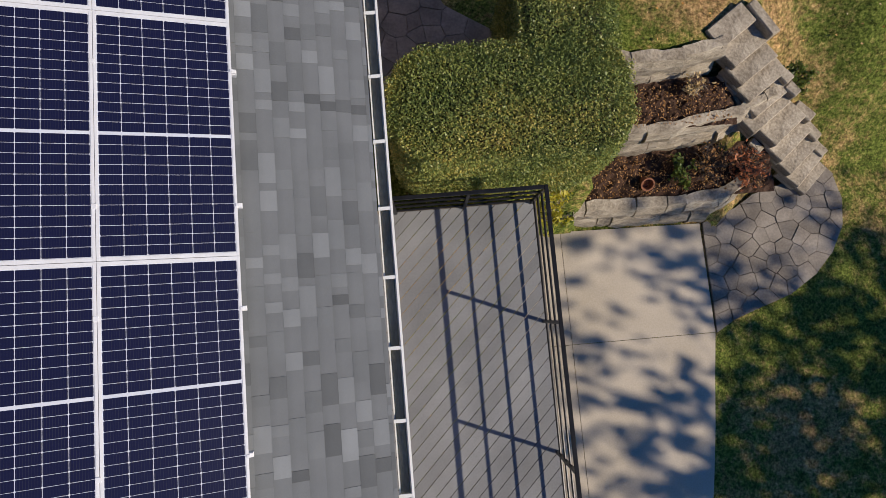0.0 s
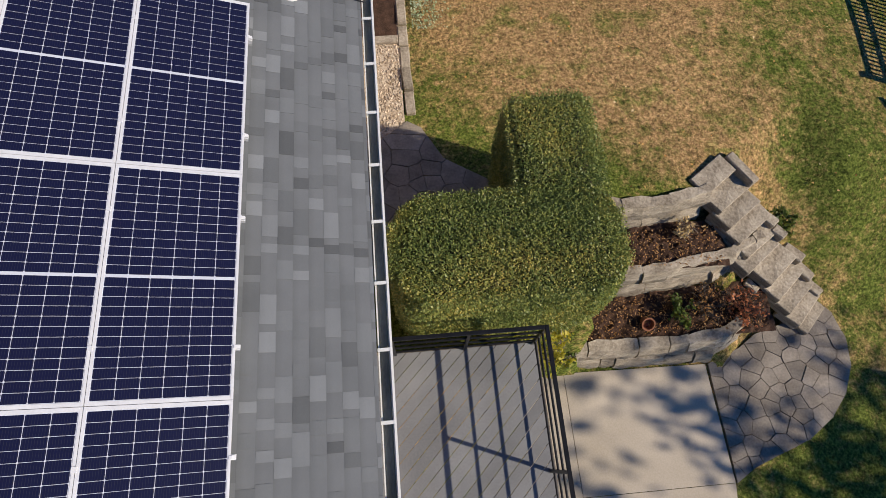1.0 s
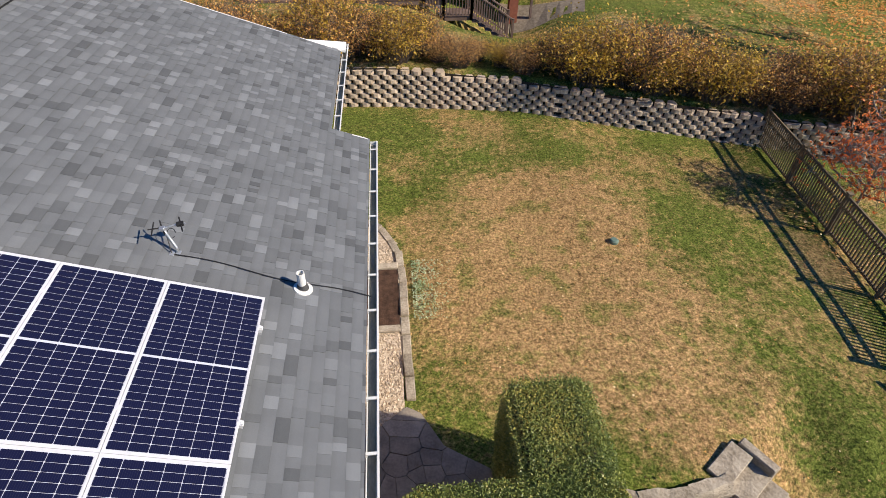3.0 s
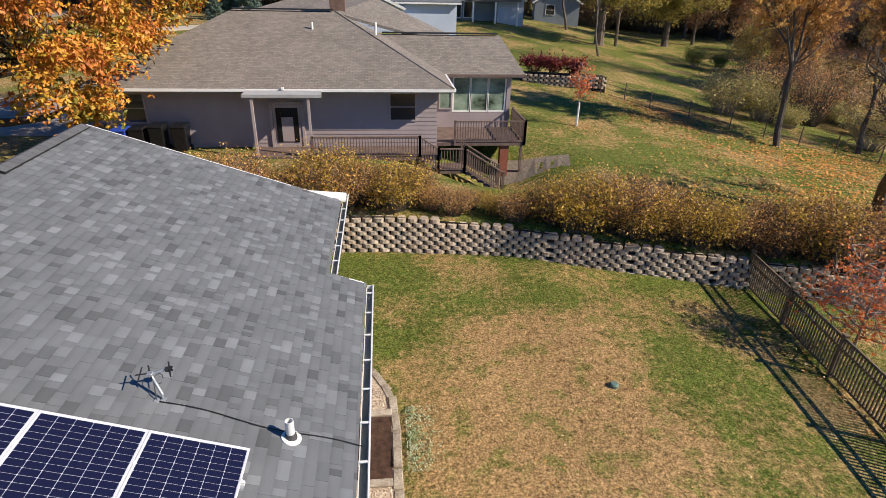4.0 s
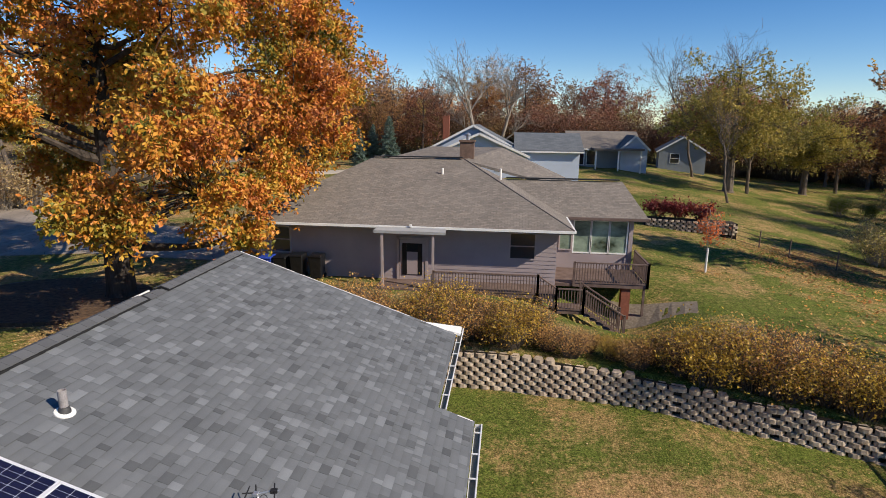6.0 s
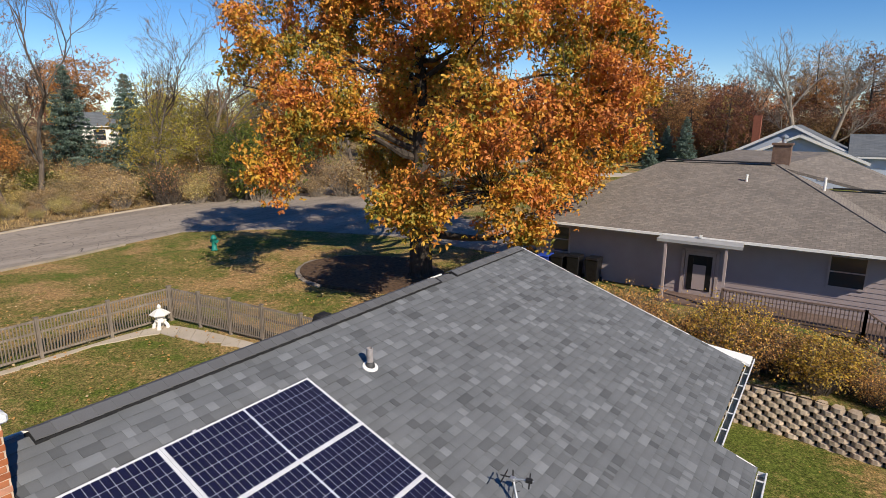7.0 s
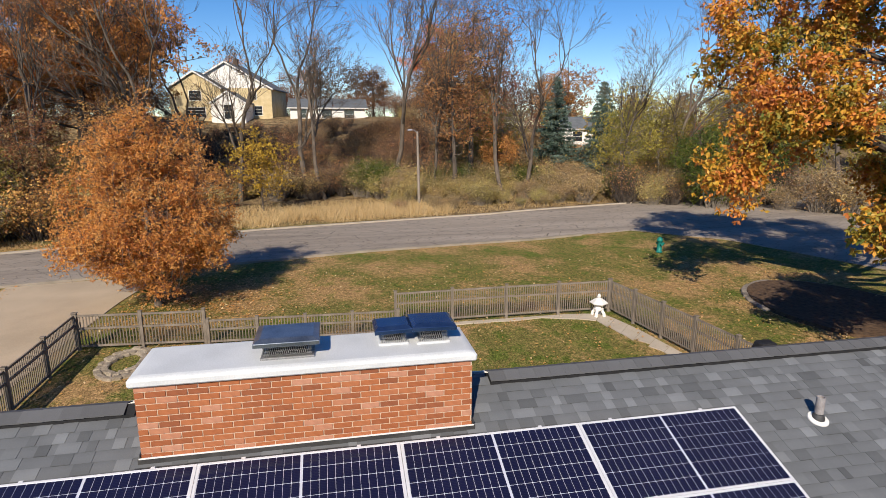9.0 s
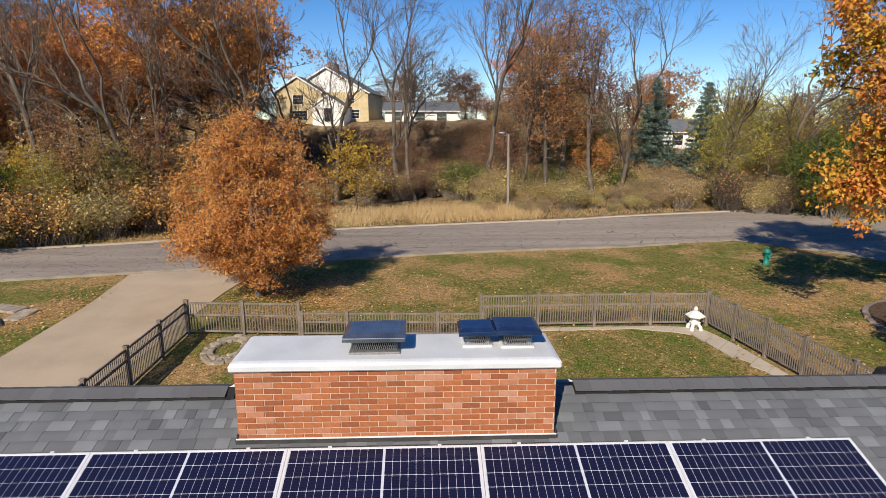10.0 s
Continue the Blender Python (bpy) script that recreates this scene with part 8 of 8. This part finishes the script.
blades("grass", scatter(110000, 0.2, 13.5, -5.0, 17.4, 51, garden), 0.055, 0.006, LAWN, "short mown grass, partly dry", 52)
blades("grass", scatter(50000, -31, -7, -9, 24, 53, lambda x, y: (x > -30) & ~((np.hypot((x + 19.4) / 4.4, (y - 21.4) / 3.4)) < 1)), 0.07, 0.01, LAWN, "mown front lawn with yellow patches", 54)
edge_x = lambda y: np.interp(y, [p[1] for p in FAR_EDGE], [p[0] for p in FAR_EDGE])
verge = lambda x, y: x < edge_x(y) - 0.9 - 1.2 * np.random.default_rng(1).random(len(x))
patch = lambda x, y: np.array([noise.noise((a * 0.25, b * 0.25, 3.0)) for a, b in zip(x, y)])
blades("tall_grass", scatter(34000, -60, -40, -9, 11, 55, lambda x, y: verge(x, y) & (x > edge_x(y) - 9) & (patch(x, y) > -0.2)), 0.85, 0.022, STRAW, "tall dry grass along the far kerb", 56)
blades("rough_grass", scatter(120000, -70, -34, -40, 60, 57, lambda x, y: verge(x, y) & (x > edge_x(y) - 15)), 0.3, 0.022, TAN, "short rough grass on the bank", 58)


def fallen(n, x0, x1, y0, y1, size, seed, label, keep=None, gauss=None, material=None):
    rng = np.random.default_rng(seed)
    if gauss is not None:
        p = np.stack([rng.normal(gauss[0], gauss[2], n), rng.normal(gauss[1], gauss[3], n)], 1)
    else:
        p = scatter(n, x0, x1, y0, y1, seed)
    if keep is not None:
        p = p[keep(p[:, 0], p[:, 1])]
    c = np.stack([p[:, 0], p[:, 1], height(p[:, 0], p[:, 1]) + 0.05 + 0.02 * rng.random(len(p))], 1)
    return tagged(new("fallen_leaves", leaf_mesh("fallen_leaves", c, np.full(len(c), size), material or FALLEN, rng, 2.5, 1.3)), label, "leaves", kind="stuff")


fallen(700, 0.4, 13, 4, 17, 0.035, 61, "scattered pale leaves on the back lawn", garden)
fallen(2600, -31, -14, -9, 25, 0.07, 62, "yellow fallen leaves on the front lawn")
fallen(2600, 0, 0, 0, 0, 0.075, 63, "rusty leaves under the maple", gauss=(-25.2, -6.6, 2.0, 2.0), keep=lambda x, y: y > -9.3)
fallen(700, -30, -17, -22, -10, 0.08, 64, "leaves along the driveway edge", gauss=(-24, -15.9, 3.5, 1.0), keep=lambda x, y: y < -14.9)
fallen(2600, 0, 0, 0, 0, 0.11, 66, "brown leaves below the wire fence", gauss=(18.0, 34.5, 2.6, 2.0), material=BROWN)
fallen(3400, 0, 0, 0, 0, 0.11, 67, "rusty leaves on the slope", gauss=(25.0, 27.5, 4.5, 2.6), material=MAPLE)
fallen(3000, 0, 0, 0, 0, 0.1, 68, "rusty leaves at the edge of the slope", gauss=(20.0, 20.5, 3.5, 2.2), material=MAPLE)
fallen(260, 0, 0, 0, 0, 0.06, 69, "brown leaves round the slender sapling", gauss=(10.6, 29.9, 0.8, 0.8), material=BROWN)
fallen(260, 10.5, 12.2, 6, 13, 0.07, 65, "orange leaves along the fence")

# leaf litter in the mulch beds
rng2 = np.random.default_rng(71)
pts = []
for lo, hi, z, n in (((2.8, 2.8), (5.4, 3.5), -0.42, 800), ((2.7, 1.75), (6.2, 2.45), -1.03, 1300)):
    for _ in range(n):
        pts.append((rng2.uniform(lo[0], hi[0]), rng2.uniform(lo[1], hi[1]), z + 0.04 * rng2.random()))
tagged(new("bed_litter", leaf_mesh("bed_litter", np.array(pts), np.full(len(pts), 0.02), BROWN, rng2, 1.0, 2.2)), "dead brown leaves and bark chips in the beds", "leaves", kind="stuff")
shrub("garden_plant", "low green plant in the lower bed", 0.3, 0.28, (4.65, 2.12, -1.05), 16, 260, 0.05, BARK, GREEN, 81)
shrub("garden_plant", "dead reddish plant in the lower bed", 0.4, 0.4, (5.75, 2.1, -1.05), 50, 420, 0.035, BARK, RUSSET, 82)
shrub("garden_plant", "dry dead stalks in the lower bed", 0.38, 0.42, (5.15, 2.2, -1.05), 60, 240, 0.03, BARK, BROWN, 83)
shrub("garden_plant", "straw-coloured dead plant in the upper bed", 0.32, 0.2, (4.75, 3.42, -0.45), 26, 120, 0.04, BARK_L, STRAW, 84)
shrub("garden_plant", "green clump beside the steps", 0.35, 0.28, (6.75, 3.5, -0.75), 20, 420, 0.04, BARK, GREEN, 85)
shrub("garden_plant", "green shrub at the corner of the railing", 0.6, 0.3, (2.4, 1.62, -1.5), 26, 500, 0.05, BARK, GREEN, 86)
for k in range(5):
    shrub("ground_cover", "yellow-green plant below the hedge", 0.45, 0.3, (0.35 + 0.42 * k, 1.38 + 0.05 * (k % 2), 0.0), 16, 260, 0.045, BARK_L, leaf_mat("lime_leaf", [(0.16, 0.17, 0.02), (0.34, 0.3, 0.03), (0.45, 0.38, 0.06)], 2.0) if k == 0 else bpy.data.materials["lime_leaf"], 90 + k, "plants below the hedge")

rng3 = np.random.default_rng(72)
c = np.stack([0.3 + np.abs(rng3.normal(0.0, 0.3, 900)), rng3.uniform(7.8, 9.6, 900), 0.05 + 0.03 * rng3.random(900)], 1)
tagged(new("pale_ground_cover", leaf_mesh("pale_ground_cover", c, np.full(900, 0.03), leaf_mat("silver_leaf", [(0.18, 0.25, 0.12), (0.32, 0.39, 0.23), (0.45, 0.48, 0.36)], 2.0), rng3, 1.0, 1.4)), "pale silvery ground cover beside the stone edging", "ground cover", kind="stuff")

# pebbles in the bed by the wall
peb = Solid()
rp = random.Random(5)
for _ in range(1900):
    x, y, r = rp.uniform(-1.0, 0.0), rp.choice((rp.uniform(5.4, 7.5), rp.uniform(5.7, 7.5), rp.uniform(9.5, 10.3))), rp.uniform(0.012, 0.03)
    m = Matrix.Translation((x, y, 0.035)) @ Matrix.Rotation(rp.uniform(0, 3), 4, "Z") @ Matrix.Diagonal((r * 1.3, r, r * 0.7, 1))
    peb.add([(1, 0, 0), (0, 1, 0), (-1, 0, 0), (0, -1, 0), (0.4, 0.3, 0.9), (-0.4, -0.3, 0.9)], [(0, 1, 4), (1, 2, 5, 4), (2, 3, 5), (3, 0, 4, 5)], m)
tagged(part("pebbles", peb, GRAVEL), "brown and tan pebbles beside the wall", "pebbles", kind="stuff")

# ---- shingles of the back slope: courses with proud tabs ----
EXPO = 0.1432
courses, tabs = Solid(), Solid()
tab_meshes = {}
rs = random.Random(19)
near_tabs = 0
k = 0
while k * EXPO < L_NEAR:
    s0, s1 = k * EXPO, min((k + 1) * EXPO + 0.004, L_NEAR + 0.015)
    yend = GABLE_Y + 0.02 if s1 <= L_FAR + 0.05 else STEP_Y + 0.02
    courses.add([(s0, NEAR_Y, -0.0035), (s1, NEAR_Y, 0.0), (s1, yend, 0.0), (s0, yend, -0.0035), (s1, NEAR_Y, -0.01), (s1, yend, -0.01)], [(0, 1, 2, 3), (1, 4, 5, 2)], ROOF_M)
    y = -9.0 + rs.uniform(0, 0.3)
    while y < yend - 0.1:
        w = rs.choice((0.09, 0.12, 0.15, 0.18, 0.22, 0.27))
        y1 = min(y + w, yend)
        box = [(s0 + 0.004, y, 0.0015), (s1, y, 0.0045), (s1, y1, 0.0045), (s0 + 0.004, y1, 0.0015), (s0 + 0.004, y, -0.006), (s1, y, -0.006), (s1, y1, -0.006), (s0 + 0.004, y1, -0.006)]
        fcs = [(0, 1, 2, 3), (0, 4, 5, 1), (1, 5, 6, 2), (2, 6, 7, 3)]
        if s0 > 5.25 and 1.5 < y < 8.2 and near_tabs < 300:
            key = (round(y1 - y, 2), round(s1 - s0, 3))
            if key not in tab_meshes:
                tab_meshes[key] = Solid().add([(a - s0, b - y, c) for a, b, c in box], fcs).mesh("shingle", TAB_OBJ)
            ob = piece("shingle", tab_meshes[key], roof, ROOF_M @ Matrix.Translation((s0, y, 0)))
            ob.matrix_parent_inverse = (roof.matrix_parent_inverse).inverted() @ house.matrix_basis.inverted()
            near_tabs += 1
        else:
            tabs.add(box, fcs, ROOF_M)
        y = y1 + rs.choice((0.07, 0.11, 0.16, 0.22, 0.3, 0.4))
    k += 1
part("shingle_course", courses, SHINGLE, roof, here=True, kind="stuff")
part("shingle_rest", tabs, TAB, roof, here=True, kind="stuff")
